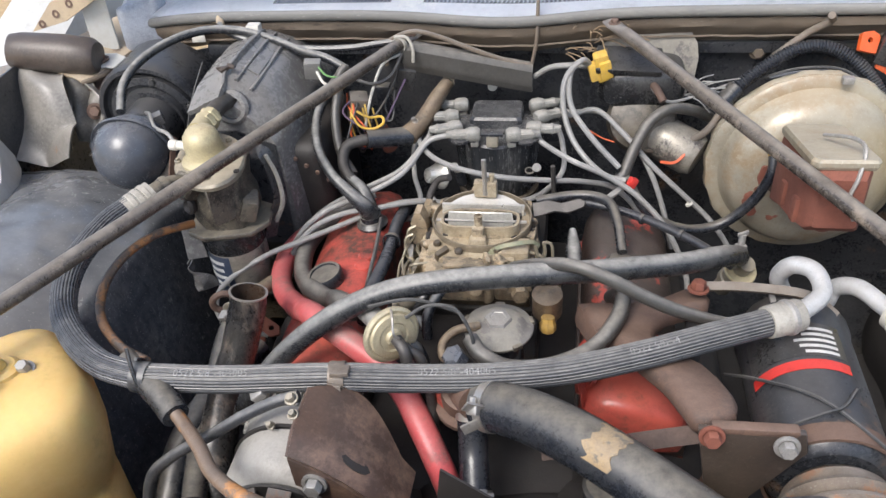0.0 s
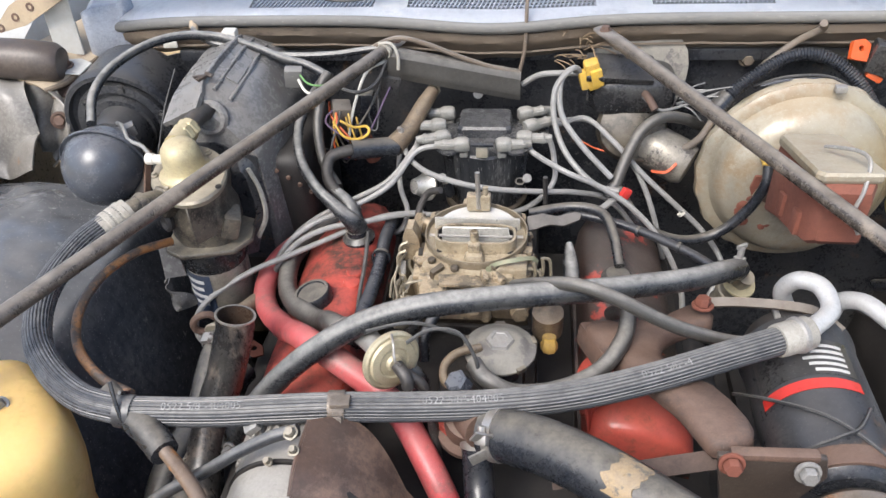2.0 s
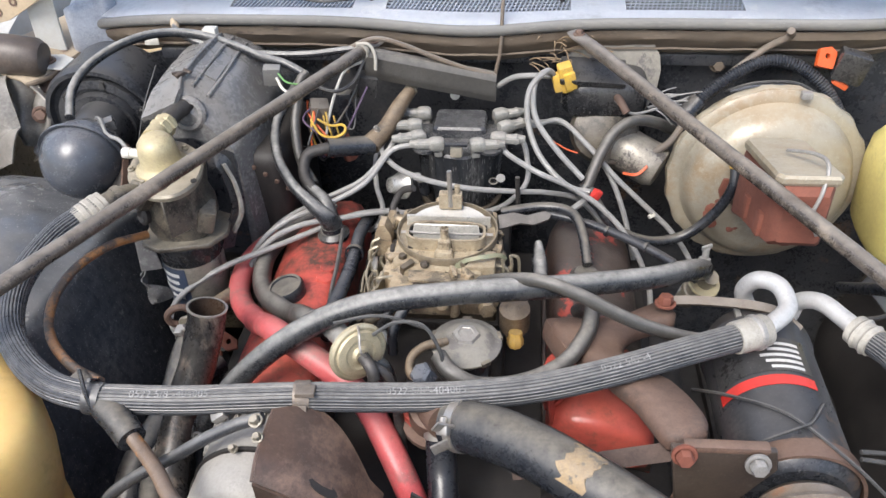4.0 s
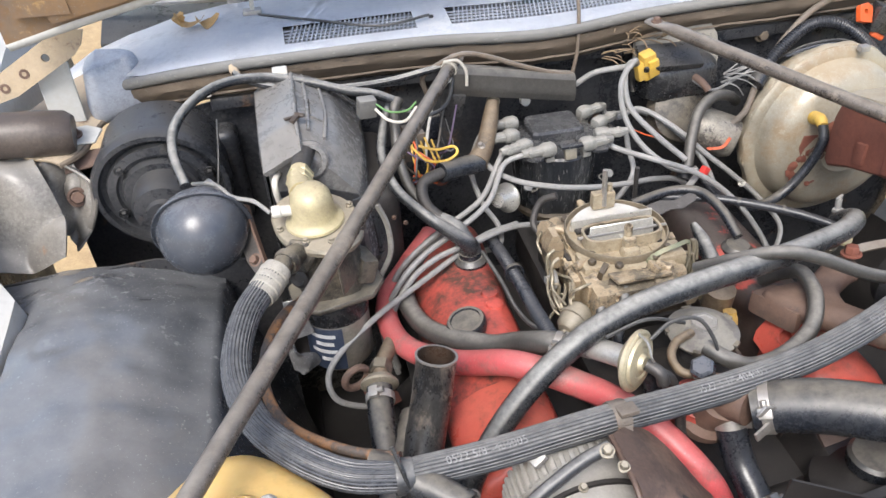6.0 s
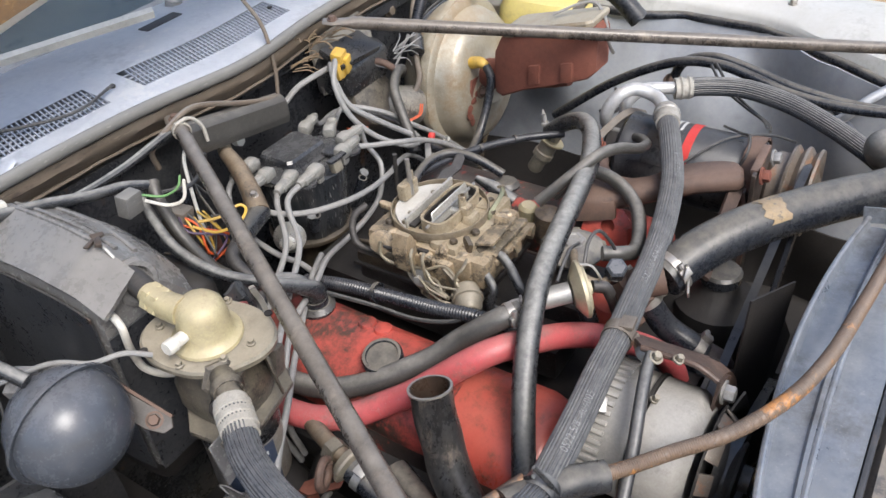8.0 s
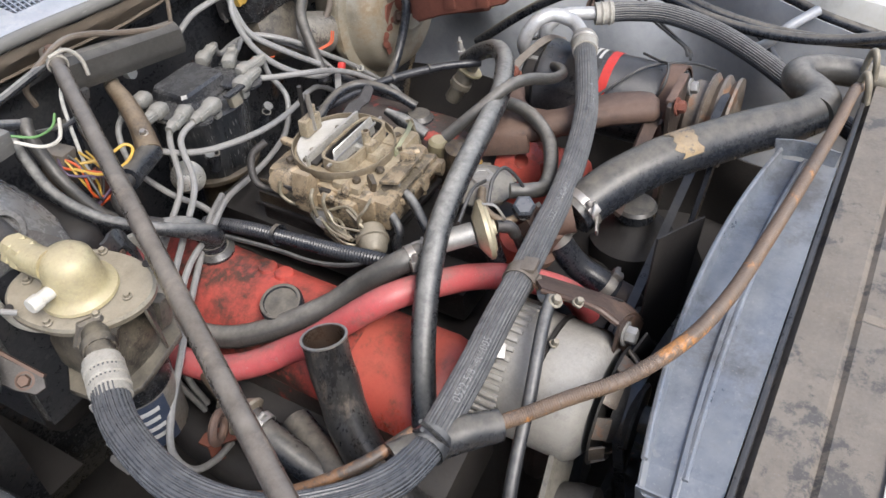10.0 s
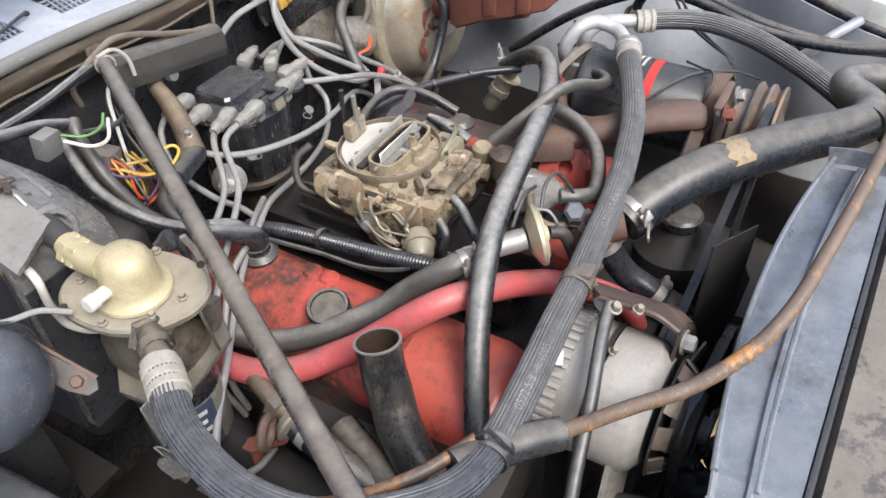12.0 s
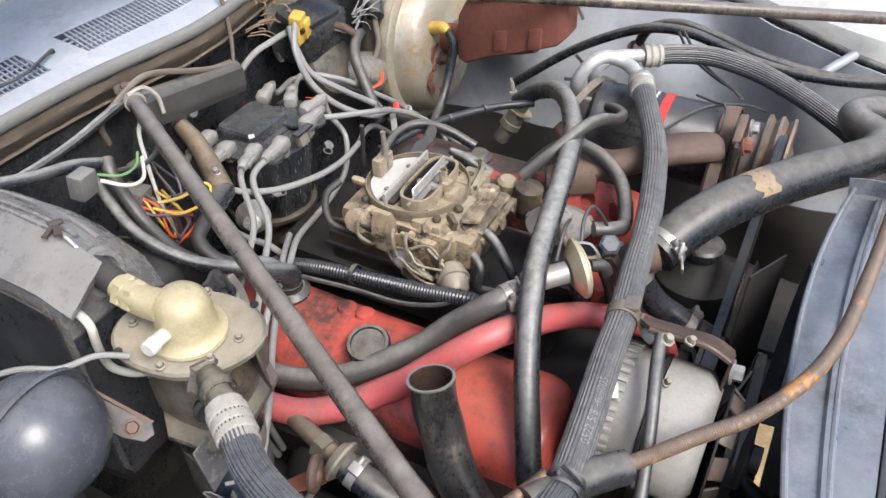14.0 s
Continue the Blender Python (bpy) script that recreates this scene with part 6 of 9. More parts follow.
part("hose_clamp", bm, steel, rd, "spring wire hose clamp")
BYP = [(0.02, 0.376, 0.90), (0.022, 0.358, 0.872), (0.025, 0.336, 0.845), (0.03, 0.305, 0.826), (0.033, 0.285, 0.812)]
by = thing("bypass_hose", (0.02, 0.37, 0.89), "short clean black bypass hose between two screw clamps", "hose")
part("hose", tube(BYP, 0.0165, 16, 7), rubber_clean, by)
clamp_ring([(0.021, 0.368, 0.888), (0.0215, 0.362, 0.879)], 0.0168, 0.012, (0.6, -0.6, 0.2), steel, by)
clamp_ring([(0.03, 0.305, 0.826), (0.0315, 0.295, 0.819)], 0.0168, 0.012, (0.3, -0.3, 0.8), steel, by)
part("elbow", tube([(0.032, 0.29, 0.815), (0.036, 0.268, 0.80), (0.036, 0.258, 0.76), (0.03, 0.27, 0.70)], 0.0185, 14, 5), orange_grime, by, "dark red rusty elbow")
part("neck", rough_up(tube([(0.018, 0.39, 0.905), (0.02, 0.376, 0.898)], 0.021, 14, 3), 0.001, 60), rust_brown, by)

SMALL = [(0.055, 0.535, 0.955), (0.085, 0.505, 0.985), (0.124, 0.482, 1.004), (0.165, 0.472, 0.995), (0.21, 0.468, 0.972), (0.25, 0.470, 0.952), (0.300, 0.480, 0.930), (0.335, 0.50, 0.915), (0.36, 0.52, 0.90)]
sh = thing("fuel_vapour_hose", (0.12, 0.48, 0.99), "grey dusty rubber hose with a braided look", "hose")
part("hose", tube(SMALL, 0.0078, 12, 8), rubber_tan, sh)
LOOP = [(0.015, 0.425, 0.938), (0.03, 0.405, 0.935), (0.06, 0.400, 0.922), (0.108, 0.413, 0.917), (0.152, 0.437, 0.924), (0.178, 0.475, 0.934), (0.186, 0.515, 0.935), (0.184, 0.545, 0.915), (0.175, 0.57, 0.885)]
lh = thing("breather_hose", (0.10, 0.415, 0.91), "dark rubber hose curving round the front of the engine", "hose")
part("hose", tube(LOOP, 0.0095, 12, 8), rubber_tan, lh)
PCV = [(-0.176, 0.735, 0.888), (-0.182, 0.728, 0.905), (-0.205, 0.735, 0.925), (-0.235, 0.755, 0.945), (-0.265, 0.80, 0.965), (-0.275, 0.85, 0.99), (-0.262, 0.90, 1.015), (-0.245, 0.94, 1.03)]
ph = thing("breather_hose", (-0.176, 0.735, 0.88), "dusty grey rubber breather hose from the valve cover", "hose")
part("hose", tube(PCV, [0.0155, 0.0125, 0.0095, 0.0078, 0.0074, 0.0074, 0.0074, 0.0074], 14, 8), rubber_dusty, ph)
part("hose_joint", tube([(-0.215, 0.775, 0.925), (-0.19, 0.755, 0.915), (-0.178, 0.737, 0.893)], [0.009, 0.0105, 0.0135], 14, 5), rubber_dusty, ph)
UPP = [(-0.20, 0.76, 0.918), (-0.225, 0.79, 0.935), (-0.225, 0.815, 0.955), (-0.20, 0.825, 0.962), (-0.16, 0.845, 0.955), (-0.135, 0.855, 0.953)]
up = thing("heater_pipe", (-0.2, 0.79, 0.92), "dusty bent heater pipe with a black hose joint", "pipe")
part("pipe", tube(UPP, 0.0088, 12, 7), steel_dark, up, "dull bent steel pipe")
part("joint", tube([(-0.195, 0.828, 0.962), (-0.165, 0.843, 0.957), (-0.13, 0.858, 0.952)], 0.0150, 14, 4), rubber, up)
part("pipe_bronze", tube([(-0.135, 0.856, 0.953), (-0.115, 0.885, 0.965), (-0.098, 0.92, 0.985), (-0.085, 0.955, 0.995)], [0.0165, 0.0140, 0.0128, 0.0105], 14, 6), pipe_tan, up, "brown tarnished metal pipe")
part("pipe_end", rough_up(bolt((-0.083, 0.958, 0.997), (0.3, 0.8, 0.25), 0.0075, 0.016), 0.001, 150), flange_tan, up, "corroded pipe nut")
part("pipe_clamp", bolt((-0.125, 0.868, 0.972), (-0.3, -0.2, 1), 0.004, 0.006), steel, up)
low = thing("fuel_line_fitting", (-0.33, 0.58, 0.82), "brass hose fitting clamped to a black rubber hose", "fitting")
LF = [(-0.30, 0.66, 0.825), (-0.325, 0.60, 0.835), (-0.335, 0.565, 0.835), (-0.34, 0.52, 0.82), (-0.34, 0.45, 0.79), (-0.335, 0.38, 0.77), (-0.32, 0.31, 0.75)]
part("tube", tube(LF[:3], 0.0105, 12, 5), pipe_tan, low)
part("nut", lathe([(0, 0), (0.015, 0), (0.015, 0.016), (0, 0.016)], (-0.328, 0.595, 0.835), Vector(LF[2]) - Vector(LF[1]), 6), valve_grime, low)
part("flange_ring", lathe([(0, 0), (0.017, 0), (0.024, 0.008), (0.024, 0.011), (0.015, 0.016), (0, 0.016)], (-0.334, 0.572, 0.836), Vector(LF[3]) - Vector(LF[2]), 24), flange_tan, low, "dull brass flanged ring")
part("hose", tube(LF[2:], 0.0165, 14, 6), rubber, low)
clamp_ring([(-0.337, 0.548, 0.831), (-0.338, 0.538, 0.828)], 0.0168, 0.010, (-0.3, 0.1, 1), alloy, low)
ft = thing("filler_tube", (-0.31, 0.43, 0.62), "open-topped dark steel oil filler tube", "filler tube")
FT = [(-0.272, 0.489, 0.936), (-0.276, 0.484, 0.915), (-0.283, 0.474, 0.890), (-0.293, 0.460, 0.858), (-0.303, 0.442, 0.832), (-0.312, 0.41, 0.795), (-0.315, 0.37, 0.76), (-0.30, 0.33, 0.72), (-0.27, 0.31, 0.65)]


def open_tube(pts, r, wall, n=24):
    bm = tube(pts, r, n, 6, cap=False)
    tube(pts, r - wall, n, 6, cap=False, bm=bm)
    line = frames(spline(pts, 6))
    p, t, u, v = line[0]
    a = [p + (u * math.cos(2 * math.pi * i / n) + v * math.sin(2 * math.pi * i / n)) * r for i in range(n)]
    b = [p + (u * math.cos(2 * math.pi * i / n) + v * math.sin(2 * math.pi * i / n)) * (r - wall) for i in range(n)]
    va, vb = [bm.verts.new(q) for q in a], [bm.verts.new(q) for q in b]
    for i in range(n):
        bm.faces.new((va[i], vb[i], vb[(i + 1) % n], va[(i + 1) % n]))
    bmesh.ops.remove_doubles(bm, verts=bm.verts[:], dist=1e-5)
    bmesh.ops.recalc_face_normals(bm, faces=bm.faces[:])
    return bm


part("tube", rough_up(open_tube(FT, 0.0232, 0.0014), 0.0012, 40), sooty_tube, ft)
part("lining", open_tube(FT, 0.0216, 0.0006), tube_inside, ft, "dark brown inside of the tube")
part("rim", lathe([(0.0216, -0.001), (0.0242, -0.001), (0.0244, 0.001), (0.0216, 0.001)], FT[0], Vector(FT[0]) - Vector(FT[1]), 28), steel, ft, "bare worn metal rim")
part("ring_clip", tube([(-0.362 + 0.015 * math.cos(t), 0.577 + 0.006 * math.cos(t), 0.838 + 0.015 * math.sin(t)) for t in np.linspace(0.4, 6.2, 10)], 0.005, 9, 3), rust_brown, ft, "rusty copper-coloured ring clip")
tp = thing("lower_hose", (-0.40, 0.45, 0.70), "dull black rubber hose running down to the front", "hose")
part("hose", tube([(-0.30, 0.53, 0.80), (-0.325, 0.47, 0.80), (-0.345, 0.42, 0.79), (-0.36, 0.37, 0.77), (-0.36, 0.31, 0.73)], 0.018, 14, 6), rubber, tp)
part("sleeve", rough_up(tube([(-0.365, 0.35, 0.948), (-0.335, 0.332, 0.944), (-0.305, 0.310, 0.938), (-0.282, 0.290, 0.934)], [0.015, 0.0165, 0.0165, 0.015], 14, 6), 0.0012, 60), rubber, tp, "taped black sleeve")

# ---- vacuum valve with gold diaphragm, EGR valve and sender at the front of the intake ----
gv = thing("vacuum_valve", (-0.10, 0.44, 0.90), "gold zinc-plated round vacuum valve on a pale metal body", "valve")
B = Vector((-0.072, 0.412, 0.951))
A = B - Vector((0.62, -0.74, 0.16)).normalized() * 0.064
ax = (B - A).normalized()
part("diaphragm", lathe([(0, -0.012), (0.018, -0.012), (0.030, -0.005), (0.034, -0.002), (0.034, 0.002), (0.031, 0.004), (0.0275, 0.0035), (0.026, 0.0065), (0.018, 0.0075), (0.016, 0.006), (0.010, 0.0065), (0.008, 0.011), (0, 0.0115)], B, ax, 40), zinc_gold, gv)
part("barrel", lathe([(0, -0.002), (0.0125, -0.002), (0.0125, 0.038), (0.0, 0.038)], A + ax * 0.012, ax, 24), alloy, gv)
part("nut", lathe([(0, 0), (0.014, 0), (0.014, 0.012), (0, 0.012)], A, ax, 6), alloy, gv)
part("nozzle", tube([B + ax * 0.012, B + ax * 0.022 + Vector((0.004, -0.004, -0.006)), B + ax * 0.024 + Vector((0.006, -0.008, -0.018))], 0.007, 12, 4), steel_dark, gv)
part("spring_wire", tube([B + Vector((0.002, 0.005, 0.033)), B + Vector((0.006, -0.008, 0.032)), B + Vector((0.008, -0.018, 0.018)), B + ax * 0.02 + Vector((0, 0, 0.006))], 0.0015, 6, 5), steel, gv)
part("clamp", bolt(A - ax * 0.004 + Vector((-0.004, 0, 0.006)), -ax, 0.006, 0.012), alloy, gv)
part("support_hose", tube([B + Vector((0.004, 0.012, -0.018)), B + Vector((0.025, 0.01, -0.04)), B + Vector((0.03, 0.0, -0.075))], 0.011, 12, 5), rubber_dusty, gv)
part("support_tube", tube([(-0.055, 0.40, 0.945), (-0.035, 0.395, 0.925), (-0.026, 0.38, 0.87), (-0.024, 0.37, 0.80)], 0.006, 10, 5), steel_dark, gv)

eg = thing("egr_valve", (0.041, 0.476, 0.87), "grey mushroom-shaped recirculation valve, dusty metal", "valve")
part("stem", lathe([(0, 0), (0.024, 0), (0.022, 0.012), (0.014, 0.02), (0.014, 0.034), (0, 0.034)], (0.041, 0.476, 0.872), n=24), iron_black, eg)
part("pan", lathe([(0, -0.004), (0.026, -0.004), (0.036, 0.0), (0.0405, 0.005), (0.0405, 0.007), (0, 0.007)], (0.041, 0.476, 0.902), n=44), valve_grime, eg, "tan-stained lower pan")
part("diaphragm", lathe([(0.0385, 0.007), (0.0418, 0.0075), (0.0418, 0.0095), (0.0385, 0.0115), (0.034, 0.0125), (0.0315, 0.0155), (0.029, 0.0165), (0.026, 0.0195), (0.019, 0.0205), (0, 0.0210)], (0.041, 0.476, 0.902), n=48), tank_tan, eg)
for k in range(5):
    q = radians(72 * k + 20)
    part("crimp", box((0.041 + 0.0405 * math.cos(q), 0.476 + 0.0405 * math.sin(q), 0.9105), (0.006, 0.012, 0.006), 0.0015, turn(0, 0, math.degrees(q))), valve_grime, eg)
part("top_plate", lathe([(0, 0), (0.017, 0), (0.0155, 0.004), (0.010, 0.005), (0.009, 0.004), (0, 0.004)], (0.041, 0.476, 0.9225), n=6), alloy, eg)
part("nozzle", tube([(0.02, 0.465, 0.922), (-0.005, 0.452, 0.925), (-0.018, 0.435, 0.922), (-0.016, 0.415, 0.918), (0.0, 0.405, 0.918)], 0.0052, 10, 7), pipe_tan, eg, "tan rubber vacuum tube")
ts = thing("temperature_switch", (0.004, 0.403, 0.89), "blue-grey hexagonal vacuum switch on a threaded stub", "switch")
part("body", lathe([(0, 0), (0.012, 0), (0.012, 0.028), (0, 0.028)], (0.014, 0.408, 0.902), (-0.45, -0.25, 0.9), 20), steel_dark, ts)
part("head", lathe([(0, 0), (0.0135, 0), (0.0135, 0.015), (0.010, 0.018), (0, 0.018)], (0.004, 0.402, 0.925), (-0.45, -0.25, 0.9), 6), blue_plastic, ts)
part("nut", lathe([(0, 0), (0.0145, 0), (0.0145, 0.01), (0, 0.01)], (0.024, 0.392, 0.905), (0.6, -0.5, 0.3), 6), alloy, ts)
part("base", rough_up(lathe([(0, -0.03), (0.032, -0.03), (0.03, 0.0), (0.02, 0.01), (0, 0.012)], (0.005, 0.40, 0.885), n=20), 0.003, 40), orange_clean, ts, "orange painted casting")
for pts in (((-0.055, 0.418, 0.972), (-0.03, 0.425, 0.985), (0.0, 0.425, 0.982), (0.018, 0.415, 0.955), (0.022, 0.405, 0.93)), ((-0.10, 0.43, 0.975), (-0.05, 0.44, 0.98), (0.0, 0.45, 0.955))):
    single("vacuum_line", tube(pts, 0.0022, 7, 6), wire_black, "thin black vacuum line", "vacuum line")
loom = thing("wiring_loom", (-0.13, 0.6, 0.88), "black corrugated wiring loom lying along the valve cover", "wiring loom")
part("conduit", tube([(-0.135, 0.79, 0.862), (-0.134, 0.72, 0.880), (-0.130, 0.648, 0.887), (-0.130, 0.582, 0.896), (-0.130, 0.52, 0.908), (-0.125, 0.48, 0.905)], 0.0095, 12, 8, corr=0.0014, step=0.0042), rubber_clean, loom)
part("tie", lathe([(0.011, -0.003), (0.0135, -0.003), (0.0135, 0.003), (0.011, 0.003)], (-0.131, 0.67, 0.886), (0, 1, -0.1), 20), rubber, loom)
part("thin_wire", tube([(-0.16, 0.73, 0.883), (-0.152, 0.66, 0.884), (-0.148, 0.60, 0.884), (-0.14, 0.55, 0.895), (-0.128, 0.52, 0.912)], 0.003, 7, 6), wire_black, loom)
bk = thing("breather_hose", (0.19, 0.70, 0.90), "black hose and taped harness behind the carburettor", "hose")
part("hose", tube([(0.07, 0.755, 0.905), (0.13, 0.765, 0.91), (0.17, 0.75, 0.912), (0.185, 0.71, 0.905), (0.192, 0.665, 0.885)], 0.0072, 12, 7), rubber, bk)
part("harness", tube([(0.10, 0.775, 0.90), (0.20, 0.735, 0.902), (0.28, 0.68, 0.90), (0.33, 0.63, 0.895)], 0.0062, 12, 6), rubber_clean, bk)
for k in (0.22, 0.27):
    part("tie", lathe([(0.0062, -0.002), (0.0078, -0.002), (0.0078, 0.002), (0.0062, 0.002)], (k, 0.735 - (k - 0.2) * 0.69, 0.9015), (0.8, -0.55, 0), 16), rubber, bk)
part("blade_stay", tube([(0.095, 0.80, 0.87), (0.092, 0.795, 0.94)], 0.0035, 8), steel_dark, bk)

# ---- compressor and its rusty brackets ----
cp = thing("compressor", (0.38, 0.40, 0.78), "black cylindrical air-conditioning compressor with red-banded label", "compressor")
CX, CZ = 0.392, 0.855
part("shell", lathe([(0, 0.0), (0.050, 0.0), (0.060, 0.006), (0.0635, 0.012), (0.0635, 0.20), (0.066, 0.205), (0.066, 0.215), (0.058, 0.222), (0, 0.225)], (CX, 0.325, CZ), (0, 1, 0), 48), black_paint, cp)
part("rear_head", lathe([(0, 0), (0.055, 0), (0.055, 0.02), (0.045, 0.026), (0, 0.028)], (CX, 0.545, CZ), (0, 1, 0), 32), iron_black, cp)


def band(y0, y1, a0, a1, r, m, name, label=""):
    part(name, sheet(lambda u, v: (CX + r * math.cos(radians(a0 + (a1 - a0) * u)), y0 + (y1 - y0) * v, CZ + r * math.sin(radians(a0 + (a1 - a0) * u))), 24, 2, 0.0006), m, cp, label)


band(0.428, 0.442, 60, 160, 0.0644, red_plastic, "label_band", "red label stripe")
band(0.448, 0.50, 60, 160, 0.0643, black_dusty, "label_plate", "dark label")
for i in range(5):
    band(0.452 + 0.009 * i, 0.456 + 0.009 * i, 68, 100 + 4 * (i % 3), 0.0648, label_white, "label_bar")
part("clutch", lathe([(0, 0), (0.03, 0), (0.045, 0.004), (0.052, 0.012), (0.052, 0.03), (0.0655, 0.032), (0.067, 0.036), (0.058, 0.043), (0.067, 0.050), (0.067, 0.054), (0.058, 0.061), (0.067, 0.068), (0.066, 0.072), (0.05, 0.074), (0.035, 0.07), (0.02, 0.078), (0, 0.078)], (CX, 0.322, CZ), (0, -1, 0), 48), clutch_steel, cp, "dusty grooved clutch pulley")
part("port_block", box((CX + 0.005, 0.555, CZ + 0.035), (0.07, 0.03, 0.03), 0.006), alloy, cp)
part("front_band", lathe([(0.0636, 0), (0.0675, 0), (0.0675, 0.022), (0.0636, 0.022)], (CX, 0.33, CZ), (0, 1, 0), 48), rust_brown, cp, "rusty clamp band")
for pts in (((0.335, 0.36, 0.885), (0.345, 0.345, 0.92), (0.375, 0.35, 0.935), (0.40, 0.37, 0.925), (0.42, 0.40, 0.92)), ((0.30, 0.45, 0.88), (0.33, 0.42, 0.905), (0.38, 0.38, 0.924), (0.43, 0.33, 0.915), (0.47, 0.30, 0.89))):
    part("wire", tube(pts, 0.002, 6, 6), wire_black, cp)
cbk = thing("compressor_bracket", (0.29, 0.40, 0.85), "brown rusty steel brackets holding the compressor", "bracket")


# one casting: a broad arm to the front, a branch to the rear bolt and a foot on the engine, with a rounded notch between
slope = math.atan(0.16)
casting = plate([(0.294, -0.006), (0.288, -0.016), (0.275, -0.022), (0.250, -0.028), (0.225, 0.031), (0.182, 0.091), (0.146, 0.142), (0.138, 0.165), (0.143, 0.179), (0.188, 0.182), (0.225, 0.194), (0.262, 0.224), (0.280, 0.224), (0.292, 0.212), (0.293, 0.198), (0.286, 0.184), (0.268, 0.178), (0.247, 0.166), (0.231, 0.152), (0.222, 0.133), (0.221, 0.116), (0.228, 0.100), (0.245, 0.086), (0.270, 0.066), (0.284, 0.042), (0.294, 0.012)], 0.026, (0, 0.35, 0.928), Matrix.Rotation(-slope, 3, "X"), bevel=0.007)
part("arm", rough_up(casting, 0.0008, 40), rust_brown, cbk, "brown cast bracket arm", sharp=50)
part("rear_foot", rough_up(box((0.165, 0.505, 0.893), (0.05, 0.07, 0.03), 0.008, turn(-8, 10, 20)), 0.001, 40), rust_brown, cbk)
part("front_plate", plate([(-0.012, 0.044), (0.088, 0.040), (0.094, 0.012), (0.05, -0.06), (0.035, -0.15), (0.015, -0.15), (0.004, -0.05)], 0.007, (0.262, 0.312, 0.905), turn(90, 0, 3)), evap_brown, cbk, "dark brown triangular front plate")
part("front_lip", box((0.303, 0.316, 0.945), (0.082, 0.012, 0.009), 0.003, turn(0, 2, 3)), rust_brown, cbk)
part("brace", strip([(0.285, 0.335, 0.918), (0.23, 0.332, 0.905), (0.17, 0.327, 0.892), (0.10, 0.322, 0.88)], 0.019, 0.006, (0, -0.6, 0.8)), sooty_rust, cbk, "dark sooty brace strap")
part("brace", strip([(0.285, 0.328, 0.90), (0.275, 0.315, 0.86), (0.255, 0.31, 0.80)], 0.026, 0.006, (0.2, -1, 0.2)), rust_brown, cbk)
for p, axis in (((0.332, 0.305, 0.935), (0, -1, 0.2)), ((0.262, 0.303, 0.945), (0, -1, 0.2))):
    part("bolt", bolt(p, axis, 0.0085, 0.009), alloy if p[0] > 0.3 else rust_red, cbk)
part("bolt", bolt((0.276, 0.547, 0.923), (0, 0.16, 1), 0.0088, 0.010), rust_red, cbk)
part("stay_bar", strip([(0.276, 0.556, 0.920), (0.33, 0.556, 0.922), (0.40, 0.548, 0.92), (0.432, 0.53, 0.905)], 0.011, 0.005, (0, -0.5, 0.9)), wire_brown, cbk, "brown flat stay")
pcap = thing("pump_cap", (0.173, 0.315, 0.80), "black ribbed pump reservoir cap deep in the bay", "cap")
part("cap", lathe([(0, 0), (0.028, 0), (0.029, 0.004), (0.029, 0.014), (0.025, 0.018), (0, 0.018)], (0.173, 0.315, 0.825), n=28), rubber, pcap)
part("reservoir", lathe([(0, 0), (0.055, 0), (0.06, 0.02), (0.058, 0.09), (0.03, 0.11), (0.024, 0.13), (0, 0.13)], (0.173, 0.315, 0.70), n=28), iron_black, pcap)

# ---- alternator ----
al = thing("alternator", (-0.155, 0.33, 0.79), "dull aluminium alternator with a brown rusty bracket", "alternator")
AX, AZ = -0.160, 0.856


part("front_housing", rough_up(lathe([(0.0, 0.0), (0.055, 0.0), (0.066, 0.008), (0.071, 0.016), (0.071, 0.055), (0.0, 0.055)], (AX, 0.234, AZ), (0, 1, 0), 44), 0.0006, 60), cast_alloy, al)
part("stator_ring", lathe([(0.060, 0), (0.0735, 0), (0.0735, 0.004), (0.060, 0.004)], (AX, 0.290, AZ), (0, 1, 0), 44), iron_black, al)
part("rear_housing", rough_up(lathe([(0.0, 0.0), (0.071, 0.0), (0.071, 0.045), (0.066, 0.058), (0.05, 0.064), (0.0, 0.064)], (AX, 0.295, AZ), (0, 1, 0), 44), 0.0006, 60), cast_alloy, al)
for i in range(44):
    a = radians(360 / 44 * i)
    part("cooling_fin", box((AX + 0.0705 * math.cos(a), 0.338, AZ + 0.0705 * math.sin(a)), (0.008, 0.036, 0.0052), 0.0012, turn(0, -math.degrees(a), 0)), cast_alloy, al)
part("fan", lathe([(0, 0), (0.062, 0), (0.064, 0.002), (0.02, 0.004), (0, 0.004)], (AX, 0.224, AZ), (0, 1, 0), 36), steel_dark, al)
for i in range(10):
    a = radians(36 * i + 8)
    part("fan_blade", box((AX + 0.055 * math.cos(a), 0.218, AZ + 0.055 * math.sin(a)), (0.024, 0.016, 0.003), 0.0012, turn(35, -math.degrees(a) + 90, 0)), clutch_steel, al)
part("pulley", lathe([(0, 0), (0.036, 0), (0.034, 0.005), (0.026, 0.011), (0.036, 0.019), (0.034, 0.022), (0.014, 0.024), (0.014, 0.034), (0, 0.034)], (AX, 0.216, AZ), (0, -1, 0), 36), steel_dark, al)


def shield(u, v):
    """A bent plate over the alternator, falling towards the engine, its rear edge rounded."""
    back = 0.316 + 0.030 * math.sin(math.pi * min(1, u * 1.15)) - 0.02 * u
    return (-0.138 + 0.104 * u, back + (0.236 - back) * v, 0.960 - 0.099 * u + 0.012 * math.sin(math.pi * u) + 0.004 * v - 0.012 * max(0, v - 0.8) / 0.2)


